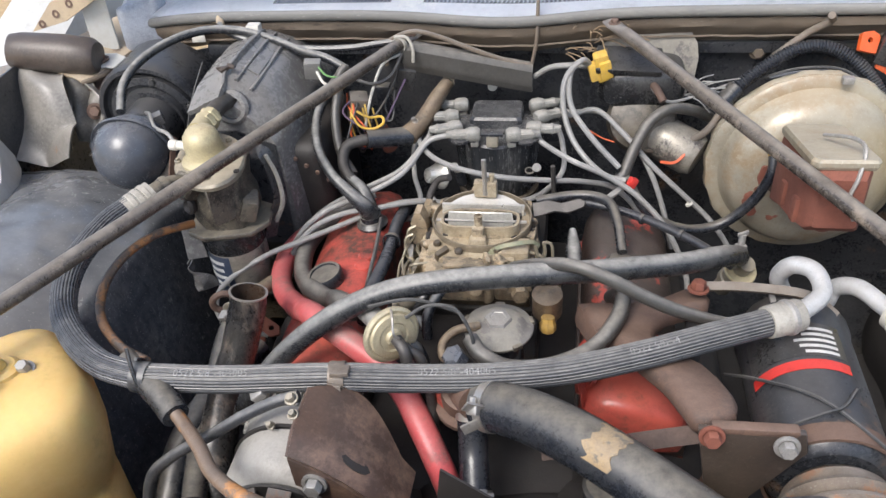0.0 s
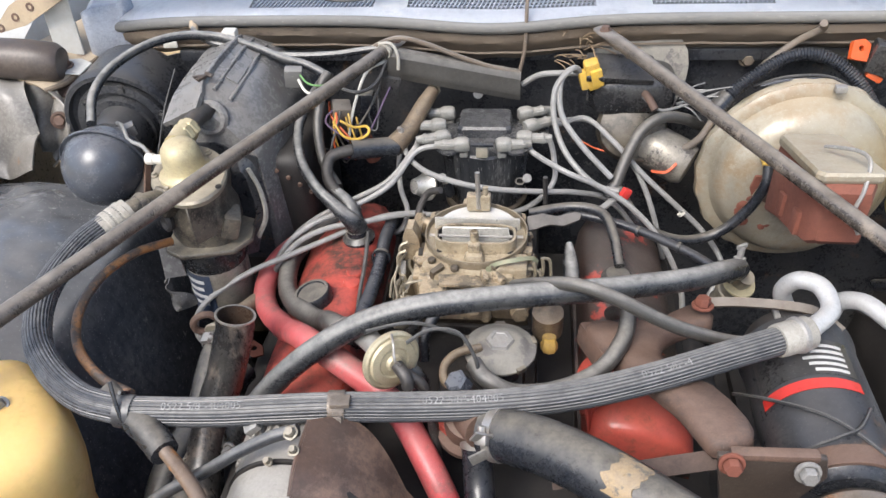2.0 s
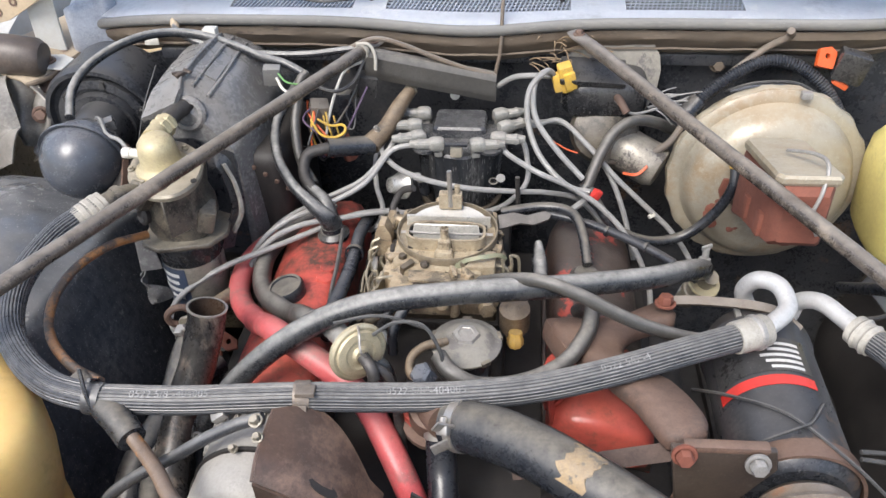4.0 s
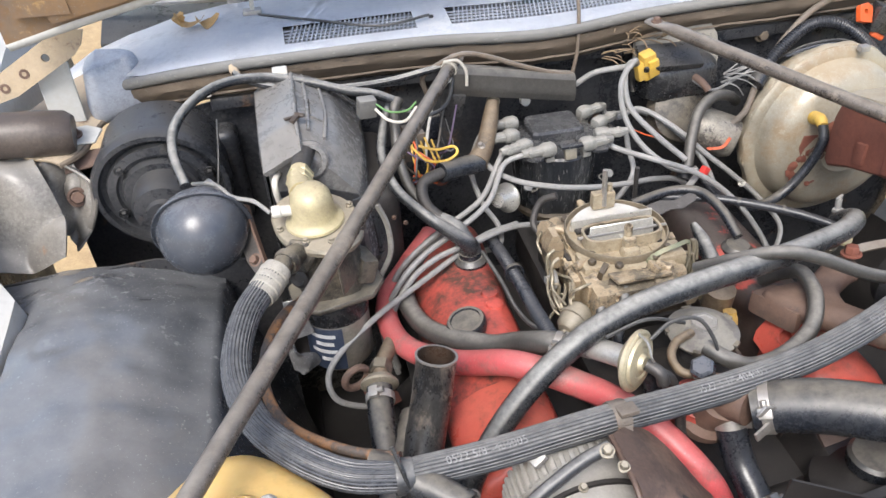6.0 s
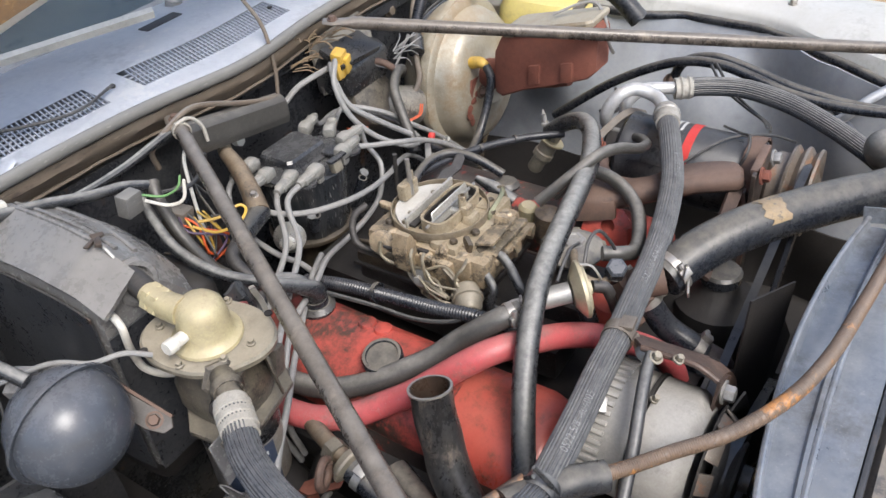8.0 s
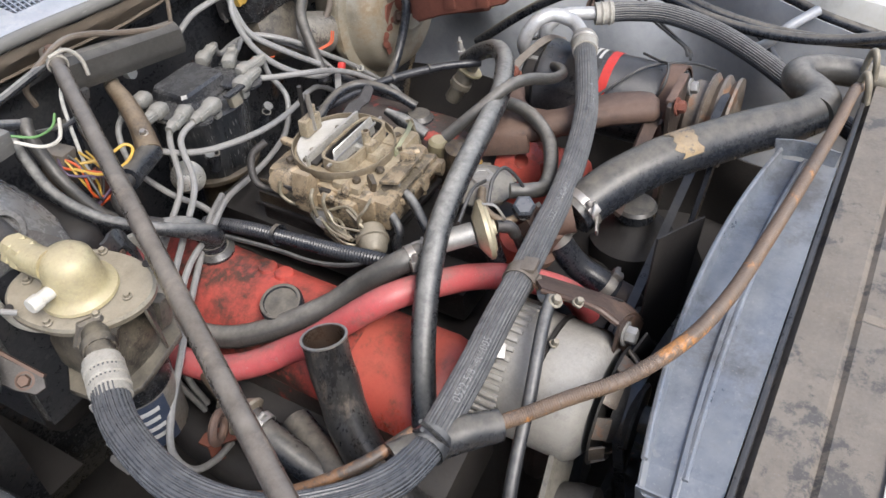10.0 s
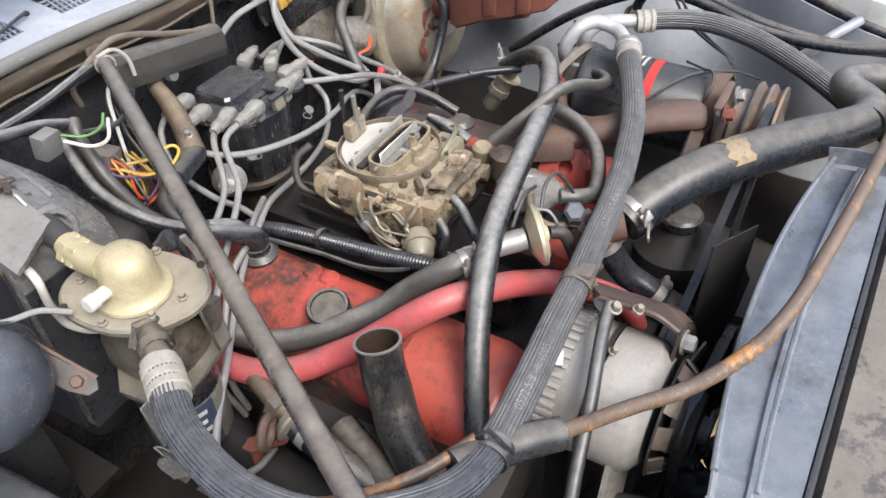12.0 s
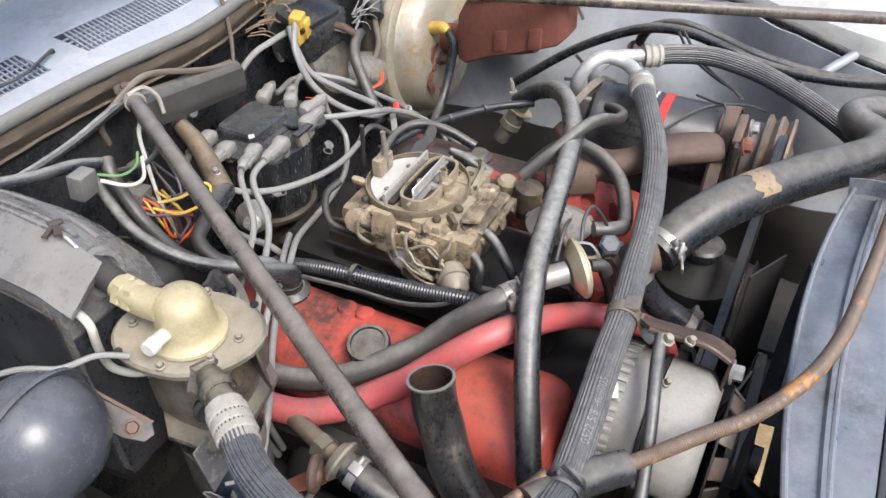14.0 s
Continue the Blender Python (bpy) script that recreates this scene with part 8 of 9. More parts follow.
# ---- brake booster and master cylinder ----
bo = thing("brake_booster", (0.468, 0.93, 0.75), "yellowed zinc round brake booster with crimped rim", "brake booster")
bc, bax = Vector((0.472, 0.905, 0.885)), Vector((0.02, -1, 0.06))
part("rear_shell", lathe([(0, -0.075), (0.09, -0.075), (0.12, -0.06), (0.138, -0.03), (0.142, 0.0), (0.142, 0.004)], bc, bax, 56), booster_zinc, bo)
part("front_shell", lathe([(0.145, -0.002), (0.146, 0.006), (0.141, 0.010), (0.129, 0.011), (0.126, 0.016), (0.121, 0.034), (0.112, 0.046), (0.094, 0.054), (0.070, 0.058), (0.052, 0.060), (0.045, 0.066), (0.0, 0.067)], bc, bax, 64), booster_zinc, bo)
part("rim", lathe([(0.140, -0.010), (0.1475, -0.010), (0.149, -0.004), (0.147, 0.004), (0.140, 0.006)], bc, bax, 72, squash=lambda a: 1 + 0.020 * max(-0.5, min(0.5, 2 * math.sin(19 * a))) + 0.006 * math.sin(5 * a)), booster_zinc, bo, "crimped pale rim")
part("check_valve", tube([bc + Vector((-0.062, -0.055, 0.060)), bc + Vector((-0.066, -0.074, 0.066)), bc + Vector((-0.068, -0.086, 0.062))], [0.011, 0.010, 0.008], 14, 4), plug_yellow, bo, "yellow plastic check valve")
part("stud", bolt(bc + Vector((-0.05, -0.064, 0.0)), (0, -1, 0.06), 0.009, 0.01), rust_brown, bo)
part("notch", box(bc + Vector((0.03, -0.01, 0.145)), (0.016, 0.012, 0.010), 0.002), alloy, bo)
rs = bmesh.new()
for i in range(18):
    random.seed(i)
    a, k = random.random() * 6.28, 0.020 + 0.012 * random.random()
    lathe([(0.004 + 0.005 * random.random(), 0), (0.002, 0.0015), (0, 0.0015)], bc + Vector((-0.058 + k * math.cos(a), -0.060, -0.030 + k * math.sin(a))), (0, -1, 0.1), 7, rs)
part("rust_scab", rough_up(rs, 0.002, 90), rust_red, bo, "flaking rust scab")
bv = thing("booster_vacuum_hose", bc + Vector((-0.068, -0.09, 0.06)), "black vacuum hose looping from the booster", "hose")
part("hose", tube([bc + Vector((-0.068, -0.086, 0.064)), (0.402, 0.808, 0.925), (0.386, 0.808, 0.882), (0.355, 0.806, 0.845), (0.32, 0.80, 0.832), (0.285, 0.79, 0.838), (0.25, 0.79, 0.852), (0.225, 0.80, 0.872), (0.20, 0.83, 0.90)], 0.0078, 12, 8), rubber, bv)
mc = thing("master_cylinder", (0.46, 0.76, 0.88), "red-rusted brake master cylinder with a dusty metal lid", "master cylinder")


def mc_ring(y, w, z0, z1, x=0.432):
    pts = ((-0.5, 0.04), (-0.44, 0), (0.44, 0), (0.5, 0.04), (0.5, 0.9), (0.46, 1), (-0.46, 1), (-0.5, 0.9))
    return [(x + px * w, y, z0 + (z1 - z0) * pz) for px, pz in pts]


def tilted(bm):
    """The reservoir rises towards the front of the car."""
    for v in bm.verts:
        v.co.z += (0.71 - v.co.y) * 0.25
    return bm


part("body", tilted(rough_up(loft([mc_ring(0.800, 0.05, 0.92, 1.0), mc_ring(0.785, 0.064, 0.915, 1.024), mc_ring(0.74, 0.066, 0.925, 1.028), mc_ring(0.69, 0.066, 0.930, 1.030), mc_ring(0.625, 0.064, 0.938, 1.030), mc_ring(0.612, 0.05, 0.948, 1.015)]), 0.0015, 30)), rust_red, mc, sharp=30)
part("bore", lathe([(0, 0), (0.026, 0), (0.028, 0.01), (0.022, 0.16), (0.018, 0.19), (0, 0.19)], (0.452, 0.86, 0.905), (-0.06, -1, 0.20), 32), rust_red, mc)
part("flange", plate([(-0.06, -0.02), (0.06, -0.02), (0.065, 0.0), (0.06, 0.02), (-0.06, 0.02), (-0.065, 0.0)], 0.012, (0.458, 0.852, 0.895), turn(90, 0, 0)), rust_red, mc)
for y in (0.66, 0.72):
    part("rib", tilted(box((0.400, y, 0.955), (0.012, 0.022, 0.035), 0.004)), rust_red, mc)
lid = part("lid", tilted(rough_up(loft([[(0.433 + px * w, 0.700 + py * d, z) for px, py in ((-0.5, -0.44), (-0.42, -0.5), (0.42, -0.5), (0.5, -0.44), (0.5, 0.44), (0.42, 0.5), (-0.42, 0.5), (-0.5, 0.44))] for w, d, z in ((0.074, 0.160, 1.026), (0.077, 0.164, 1.030), (0.077, 0.164, 1.036), (0.072, 0.158, 1.040))]), 0.0008, 60)), booster_zinc, mc, "dusty cream pressed lid", sharp=25)
part("lid_dome", tilted(rough_up(loft([[(0.434 + (0.026 * k) * math.cos(t), 0.705 + (0.056 * k) * math.sin(t), z) for t in np.linspace(0, 2 * math.pi, 24, endpoint=False)] for k, z in ((1.0, 1.039), (0.92, 1.046), (0.7, 1.050), (0.3, 1.051))]), 0.0015, 40)), booster_zinc, lid)
part("bail_wire", tilted(tube([(0.425, 0.70, 1.048), (0.445, 0.66, 1.056), (0.452, 0.635, 1.05), (0.446, 0.615, 1.02), (0.438, 0.606, 0.99), (0.448, 0.60, 0.965)], 0.0026, 7, 7)), alloy, mc)
for x, y in ((0.402, 0.632), (0.464, 0.632), (0.402, 0.70), (0.402, 0.765), (0.464, 0.765)):
    part("rivet", tilted(lathe([(0, 0), (0.0035, 0), (0.003, 0.003), (0, 0.003)], (x, y, 1.040), n=10)), rust_brown, lid)
part("brake_pipe", tube([(0.475, 0.63, 0.868), (0.50, 0.61, 0.86), (0.56, 0.62, 0.85), (0.62, 0.66, 0.84)], 0.0032, 8, 6), steel_dark, mc)
fw = thing("washer_bottle", (0.665, 0.83, 0.80), "pale yellow plastic washer bottle beside the fender", "bottle")
part("bottle", rough_up(loft([[(0.665 + w * math.copysign(abs(math.cos(t)) ** 0.6, math.cos(t)), 0.835 + d * math.copysign(abs(math.sin(t)) ** 0.6, math.sin(t)), z) for t in np.linspace(0, 2 * math.pi, 24, endpoint=False)] for w, d, z in ((0.05, 0.07, 0.82), (0.06, 0.085, 0.84), (0.062, 0.09, 0.93), (0.06, 0.088, 0.965), (0.05, 0.075, 0.985), (0.02, 0.03, 0.993))]), 0.003, 15), bottle_pale, fw)
part("neck", lathe([(0, 0), (0.024, 0), (0.024, 0.02), (0.02, 0.024), (0, 0.024)], (0.67, 0.785, 0.983), n=24), bottle_pale, fw)
part("strap", strip([(0.60, 0.76, 0.96), (0.655, 0.75, 0.985), (0.72, 0.77, 0.97)], 0.02, 0.004, (0, 0, 1)), rubber, fw)
part("filler_hose", tube([(0.67, 0.785, 1.005), (0.70, 0.76, 1.01), (0.735, 0.72, 0.98), (0.745, 0.67, 0.93)], 0.02, 14, 6), rubber, fw)

# ---- wiper motor with the yellow plug ----
wm = thing("wiper_motor", (0.22, 0.97, 0.92), "dirty wiper motor with black cover and yellow plug", "wiper motor")
part("mount", plate([(-0.07, -0.05), (0.065, -0.06), (0.085, -0.01), (0.08, 0.03), (0.05, 0.075), (0.02, 0.08), (0.0, 0.05), (-0.06, 0.045)], 0.006, (0.225, 0.992, 1.015), turn(72, 0, 0), hole=(0.033, 0.055, 0.010)), tank_tan, wm, "pale dirty mounting plate")
part("cover", rough_up(loft([[(0.222 + w * math.copysign(abs(math.cos(t)) ** 0.5, math.cos(t)), y, 0.995 + d * math.copysign(abs(math.sin(t)) ** 0.5, math.sin(t))) for t in np.linspace(0, 2 * math.pi, 24, endpoint=False)] for w, d, y in ((0.066, 0.036, 0.99), (0.066, 0.036, 0.955), (0.058, 0.030, 0.935), (0.04, 0.02, 0.928))]), 0.0015, 30), black_dusty, wm, "black plastic cover")
part("cover_lid", box((0.20, 0.948, 1.036), (0.10, 0.05, 0.012), 0.004, turn(24, 3, 0)), black_dusty, wm)
part("gear_case", rough_up(lathe([(0, 0), (0.052, 0), (0.055, 0.012), (0.050, 0.028), (0.03, 0.036), (0, 0.038)], (0.225, 0.955, 0.935), (0.05, -0.9, 0.45), 32), 0.002, 30), valve_grime, wm, "dirty cast gear case")
part("motor_can", rough_up(lathe([(0, 0), (0.034, 0), (0.036, 0.01), (0.036, 0.07), (0.03, 0.082), (0, 0.085)], (0.245, 0.945, 0.915), (0.75, -0.4, -0.25), 28), 0.0008, 40), can_metal, wm)
part("hole", lathe([(0, 0), (0.008, 0), (0.008, 0.0015), (0, 0.0015)], (0.205, 0.921, 0.945), (0.05, -0.9, 0.45), 16), iron_black, wm)
bm = box((0.160, 0.938, 1.032), (0.022, 0.020, 0.046), 0.004, turn(8, -14, 10))
box((0.148, 0.935, 1.025), (0.016, 0.014, 0.030), 0.003, turn(0, -14, 10), bm)
box((0.166, 0.928, 1.030), (0.018, 0.008, 0.03), 0.003, turn(8, -14, 10), bm)
part("plug", bm, plug_yellow, wm, "bright yellow plug")
part("pump_wire", tube([(0.235, 0.93, 1.0), (0.25, 0.915, 0.99), (0.27, 0.915, 0.985), (0.31, 0.93, 0.99), (0.36, 0.95, 1.0)], 0.0022, 7, 6), wire_grey, wm)
part("pump_nipple", tube([(0.238, 0.93, 1.005), (0.245, 0.915, 1.0), (0.252, 0.905, 0.99)], 0.006, 10, 4), rust_brown, wm)
bh2 = thing("heater_hose", (0.2, 0.85, 0.9), "grey-black rubber hose arching behind the engine", "hose")
part("hose", tube([(0.195, 0.835, 0.895), (0.212, 0.865, 0.93), (0.235, 0.895, 0.96), (0.265, 0.91, 0.975), (0.30, 0.925, 0.965), (0.33, 0.95, 0.94)], 0.0088, 14, 8), rubber_tan, bh2)
part("end", rough_up(tube([(0.188, 0.828, 0.885), (0.196, 0.838, 0.90)], 0.0105, 12, 2), 0.001, 60), rubber_dusty, bh2)
part("hose", tube([(0.19, 0.94, 0.905), (0.23, 0.915, 0.90), (0.28, 0.905, 0.915), (0.32, 0.905, 0.94), (0.35, 0.93, 0.975), (0.40, 0.965, 1.02), (0.455, 0.985, 1.06), (0.485, 0.975, 1.085), (0.48, 0.96, 1.10)], 0.0055, 10, 7), wire_brown, bh2)
for off in (0.0, 0.004):
    single("red_wire", tube([(0.255, 0.885 + off, 0.895), (0.275, 0.875 + off, 0.90), (0.29, 0.88 + off, 0.912)], 0.0013, 6, 5), plug_orange, "thin loose orange-red wire", "wire", "loose wires behind the engine")
single("red_wire", tube([(0.145, 0.93, 0.925), (0.165, 0.925, 0.915), (0.185, 0.92, 0.91)], 0.0013, 6, 5), plug_orange, "thin loose orange-red wire", "wire", "loose wires behind the engine")
for pts in (
    [(0.14, 0.94, 1.035), (0.125, 0.925, 1.045), (0.112, 0.91, 1.03), (0.115, 0.89, 0.99), (0.145, 0.86, 0.955), (0.19, 0.835, 0.915)],
    [(0.145, 0.94, 1.028), (0.13, 0.92, 1.05), (0.105, 0.905, 1.025), (0.105, 0.885, 0.98), (0.125, 0.855, 0.94), (0.165, 0.825, 0.91), (0.20, 0.815, 0.905)],
    [(0.055, 0.97, 1.0), (0.08, 0.96, 1.02), (0.11, 0.95, 1.028), (0.145, 0.945, 1.03)],
):
    single("wiper_lead", tube(pts, 0.0045, 9, 7), wire_grey, "dusty grey wire hanging from the yellow plug", "wire", "leads of the wiper motor")
nest = bmesh.new()
for i in range(26):
    random.seed(i + 40)
    a = Vector((0.10 + 0.10 * random.random(), 0.975 + 0.02 * random.random(), 1.03 + 0.045 * random.random()))
    b = a + Vector((0.06 * random.random() - 0.01, -0.03 * random.random(), 0.03 * (random.random() - 0.5)))
    tube([a, a.lerp(b, 0.5) + Vector((0, -0.006, 0.006)), b], 0.0011, 5, 3, bm=nest)
tagged(single("dry_straw", nest, twig_dry, "tangle of dry straw caught on the firewall", "straw"), kind="stuff")
frz = bmesh.new()
for i in range(9):
    random.seed(i + 90)
    a = Vector((0.285 + 0.01 * random.random(), 0.93, 0.985 + 0.02 * random.random()))
    b = a + Vector((0.02 + 0.05 * random.random(), -0.03 + 0.05 * random.random(), 0.05 * (random.random() - 0.5)))
    tube([a, a.lerp(b, 0.5) + Vector((0, -0.008, 0.008)), b], 0.0011, 5, 3, bm=frz)
tagged(single("frayed_wires", frz, wire_grey, "bare frayed wire ends beside the wiper motor", "wire"), kind="stuff")
loomr = thing("corrugated_loom", (0.40, 0.96, 0.99), "black corrugated conduit running to the fuse block", "wiring loom")
part("conduit", tube([(0.345, 0.925, 0.985), (0.37, 0.94, 1.005), (0.42, 0.96, 1.035), (0.46, 0.97, 1.048), (0.50, 0.965, 1.045), (0.54, 0.95, 1.02), (0.57, 0.93, 0.98), (0.59, 0.92, 0.93)], 0.0105, 12, 8, corr=0.0015, step=0.0045), rubber_clean, loomr)
part("sleeve", tube([(0.34, 0.92, 0.98), (0.36, 0.935, 0.997)], 0.0145, 12, 3), rubber, loomr)
for i, m in enumerate((wire_black, blue_plastic, wire_black, green_wire, pink_wire)):
    part("wire", tube([(0.40 + 0.01 * i, 0.955, 1.005), (0.45, 0.955 - 0.004 * i, 1.02 - 0.004 * i), (0.51, 0.95, 1.02 - 0.006 * i), (0.56, 0.93 - 0.004 * i, 0.99 - 0.006 * i)], 0.0024, 7, 6), m, loomr)
fb = thing("fuse_block", (0.57, 0.97, 1.04), "black connector block with bright orange terminals", "connector")
part("block", box((0.575, 0.955, 1.048), (0.045, 0.03, 0.045), 0.005, turn(0, 14, -10)), black_dusty, fb)
part("terminal", plate([(-0.015, -0.014), (0.011, -0.016), (0.015, 0.009), (0.004, 0.016), (-0.013, 0.012)], 0.008, (0.538, 0.958, 1.060), turn(60, 10, 10), hole=(0.0, 0.002, 0.004)), plug_orange, fb, "orange plastic eyelet")
part("terminal", box((0.565, 0.95, 1.022), (0.026, 0.008, 0.010), 0.003, turn(0, 30, 0)), plug_orange, fb)

# ---- the two stay rods ----


def stay(a, b, tie_at=None):
    rod = thing("stay_rod", a, "worn dark steel stay rod with a flattened end", "rod", "stay rods of the engine bay")
    a, b = Vector(a), Vector(b)
    d = (b - a).normalized()
    part("tube", tube([a + d * 0.03, a.lerp(b, 0.5), b], 0.0098, 16, 10), rod_steel, rod)
    part("flattened_end", loft([[a + d * k + Vector((0, 0, 1)) * (h * math.sin(t)) + d.cross(Vector((0, 0, 1))).normalized() * (w * math.cos(t)) for t in np.linspace(0, 2 * math.pi, 14, endpoint=False)] for k, h, w in ((-0.015, 0.003, 0.012), (0.0, 0.003, 0.014), (0.02, 0.007, 0.0115), (0.035, 0.0097, 0.0097))]), rod_steel, rod)
    part("end_bolt", bolt(a + Vector((0, 0, 0.003)), (0, 0, 1), 0.006, 0.005), rust_brown, rod)
    return rod


LR = stay((-0.140, 0.968, 1.069), (-0.600, 0.121, 1.017))
tie2 = Vector((-0.153, 0.943, 1.067))
tdir = (Vector((-0.520, 0.268, 1.026)) - Vector((-0.140, 0.968, 1.069))).normalized()
tieb = lathe([(0.0102, -0.0032), (0.0125, -0.0032), (0.0125, 0.0032), (0.0102, 0.0032)], tie2, tdir, 22)
tube([tie2 + Vector((-0.008, 0, 0.012)), tie2 + Vector((0.012, -0.006, 0.014)), tie2 + Vector((0.022, -0.014, 0.0)), tie2 + Vector((0.022, -0.018, -0.022))], 0.0026, 8, 6, bm=tieb)
part("cable_tie", tieb, cream_tape, LR, "cream nylon cable tie")
stay((0.175, 0.953, 1.091), (0.703, 0.139, 0.976))
ALd = [(-0.185, 0.97, 1.02), (-0.190, 0.965, 1.05), (-0.165, 0.955, 1.072), (-0.130, 0.95, 1.085), (-0.09, 0.955, 1.073), (-0.04, 0.96, 1.05), (0.01, 0.965, 1.03), (0.05, 0.97, 1.018)]
aw = thing("arching_lead", (-0.185, 0.97, 1.02), "brown dusty wire arching over the rod end", "wire")
part("lead", tube(ALd, 0.004, 9, 7), wire_brown, aw)
part("up_lead", tube([(0.05, 0.972, 1.018), (0.058, 0.975, 1.06), (0.060, 0.985, 1.12), (0.062, 1.02, 1.16)], 0.003, 8, 6), wire_brown, aw)
ang = thing("firewall_duct", (-0.05, 0.96, 1.0), "dark grey angled plastic wiring channel on the firewall", "wiring channel")


def duct(u, v):
    c = Vector((-0.15, 0.945, 1.055)).lerp(Vector((0.052, 0.968, 1.005)), u)
    prof = ((0.012, 0.012), (0.0, 0.012), (-0.006, 0.006), (-0.008, -0.016), (-0.004, -0.028))
    k = v * 4
    i = min(int(k), 3)
    y, z = (prof[i][j] + (prof[i + 1][j] - prof[i][j]) * (k - i) for j in (0, 1))
    return c + Vector((0, y, z))


part("channel", sheet(duct, 12, 16, 0.003), rubber_tan, ang, sharp=30)
part("plug", lathe([(0, 0), (0.008, 0), (0.008, 0.012), (0, 0.012)], (-0.017, 1.012, 0.965), (0, -1, 0.2), 14), white_plastic, ang, "small white plug")

# harness near the firewall: yellow, orange and violet wires
hn = thing("connector_harness", (-0.21, 0.87, 0.95), "bundle of yellow, red and violet wires at a connector", "wires")
part("connector", box((-0.225, 0.905, 0.975), (0.03, 0.03, 0.05), 0.004, turn(10, 10, 20)), wire_brown, hn)
part("connector", box((-0.185, 0.93, 0.985), (0.022, 0.02, 0.04), 0.003), rubber, hn)
for i, m in enumerate((violet_wire, plug_orange, wire_black, plug_orange)):
    random.seed(i + 300)
    q = [random.uniform(-0.012, 0.012) for _ in range(10)]
    part("wire", tube([(-0.23 + q[0], 0.90 + q[1], 0.998), (-0.222 + 1.4 * q[2], 0.872 + q[3], 0.985), (-0.214 + 2 * q[4], 0.852 + q[5], 0.956 + q[6]), (-0.222 + 2.2 * q[7], 0.858, 0.934 + q[8]), (-0.242 + 2 * q[9], 0.872, 0.938)], 0.0017, 7, 6), m, hn)
part("yellow_loop", tube([(-0.228, 0.872, 0.985), (-0.21, 0.852, 0.972), (-0.185, 0.838, 0.975), (-0.168, 0.838, 0.985), (-0.172, 0.846, 0.992), (-0.195, 0.858, 0.984), (-0.222, 0.878, 0.985)], 0.002, 7, 7), plug_yellow, hn)
for k in (0, 1.6):
    part("yellow_loop", tube([(-0.226 + 0.012 * k, 0.885, 0.992), (-0.228 + 0.018 * k, 0.868, 0.972), (-0.222 + 0.020 * k, 0.862, 0.945), (-0.214 + 0.016 * k, 0.866, 0.936), (-0.206 + 0.012 * k, 0.874, 0.952), (-0.212 + 0.010 * k, 0.888, 0.985)], 0.0016, 7, 7), plug_yellow, hn)
part("pale_wire", tube([(-0.15, 0.935, 1.055), (-0.178, 0.92, 1.045), (-0.195, 0.90, 1.01), (-0.205, 0.885, 0.975), (-0.208, 0.875, 0.955)], 0.0024, 7, 7), white_plastic, hn)
part("black_wire", tube([(-0.15, 0.935, 1.055), (-0.165, 0.91, 1.03), (-0.195, 0.90, 1.02), (-0.24, 0.91, 1.03)], 0.003, 7, 7), wire_black, hn)
part("down_loom", tube([(-0.236, 0.912, 1.045), (-0.245, 0.90, 1.035), (-0.248, 0.885, 1.01), (-0.25, 0.86, 0.98), (-0.24, 0.83, 0.94), (-0.215, 0.80, 0.915)], 0.0078, 10, 7), rubber_tan, hn)
part("boss", tube([(-0.19, 0.90, 0.94), (-0.18, 0.91, 0.90)], 0.013, 12, 2), rust_red, hn)
for i, m in enumerate((wire_black, violet_wire, wire_black, wire_brown)):
    random.seed(i + 950)
    jit = lambda k: k * (random.random() - 0.5)
    a = Vector((-0.155 + jit(0.03), 0.935 + jit(0.02), 1.005 + jit(0.03)))
    c = Vector((-0.175 - 0.006 * i + jit(0.02), 0.885 + jit(0.03), 0.965 + jit(0.03)))
    e = Vector((-0.205 - 0.004 * i + jit(0.03), 0.885 + jit(0.03), 0.925 + jit(0.03)))
    part("wire", tube([a, a.lerp(c, 0.5) + Vector((jit(0.03), -0.02 + jit(0.02), jit(0.03))), c, e, e + Vector((-0.03, 0.05, 0.005))], 0.0016, 6, 6), m, hn)
part("socket", rough_up(box((-0.150, 0.945, 1.010), (0.030, 0.022, 0.040), 0.004, turn(10, 12, 8)), 0.001, 60), black_dusty, hn, "black multi-pin socket")
part("socket", rough_up(box((-0.222, 0.925, 0.958), (0.026, 0.024, 0.036), 0.004, turn(-8, 10, 20)), 0.001, 60), black_dusty, hn, "black multi-pin socket")

# ---- amber overflow bottle ----
ob_ = thing("coolant_bottle", (-0.44, 0.31, 0.62), "amber polythene coolant overflow bottle with two hoses", "bottle")
BX, BY = -0.482, 0.288


def bring(z, w):
    """Rounded square ring standing on its corner as seen from the front of the car."""
    out = []
    for t in np.linspace(0, 2 * math.pi, 40, endpoint=False):
        x, y = (w * math.copysign(abs(k) ** 0.62, k) * 0.7071 for k in (math.cos(t), math.sin(t)))
        out.append((BX - 0.010 + x - y, BY + 0.001 + x + y, z))
    return out


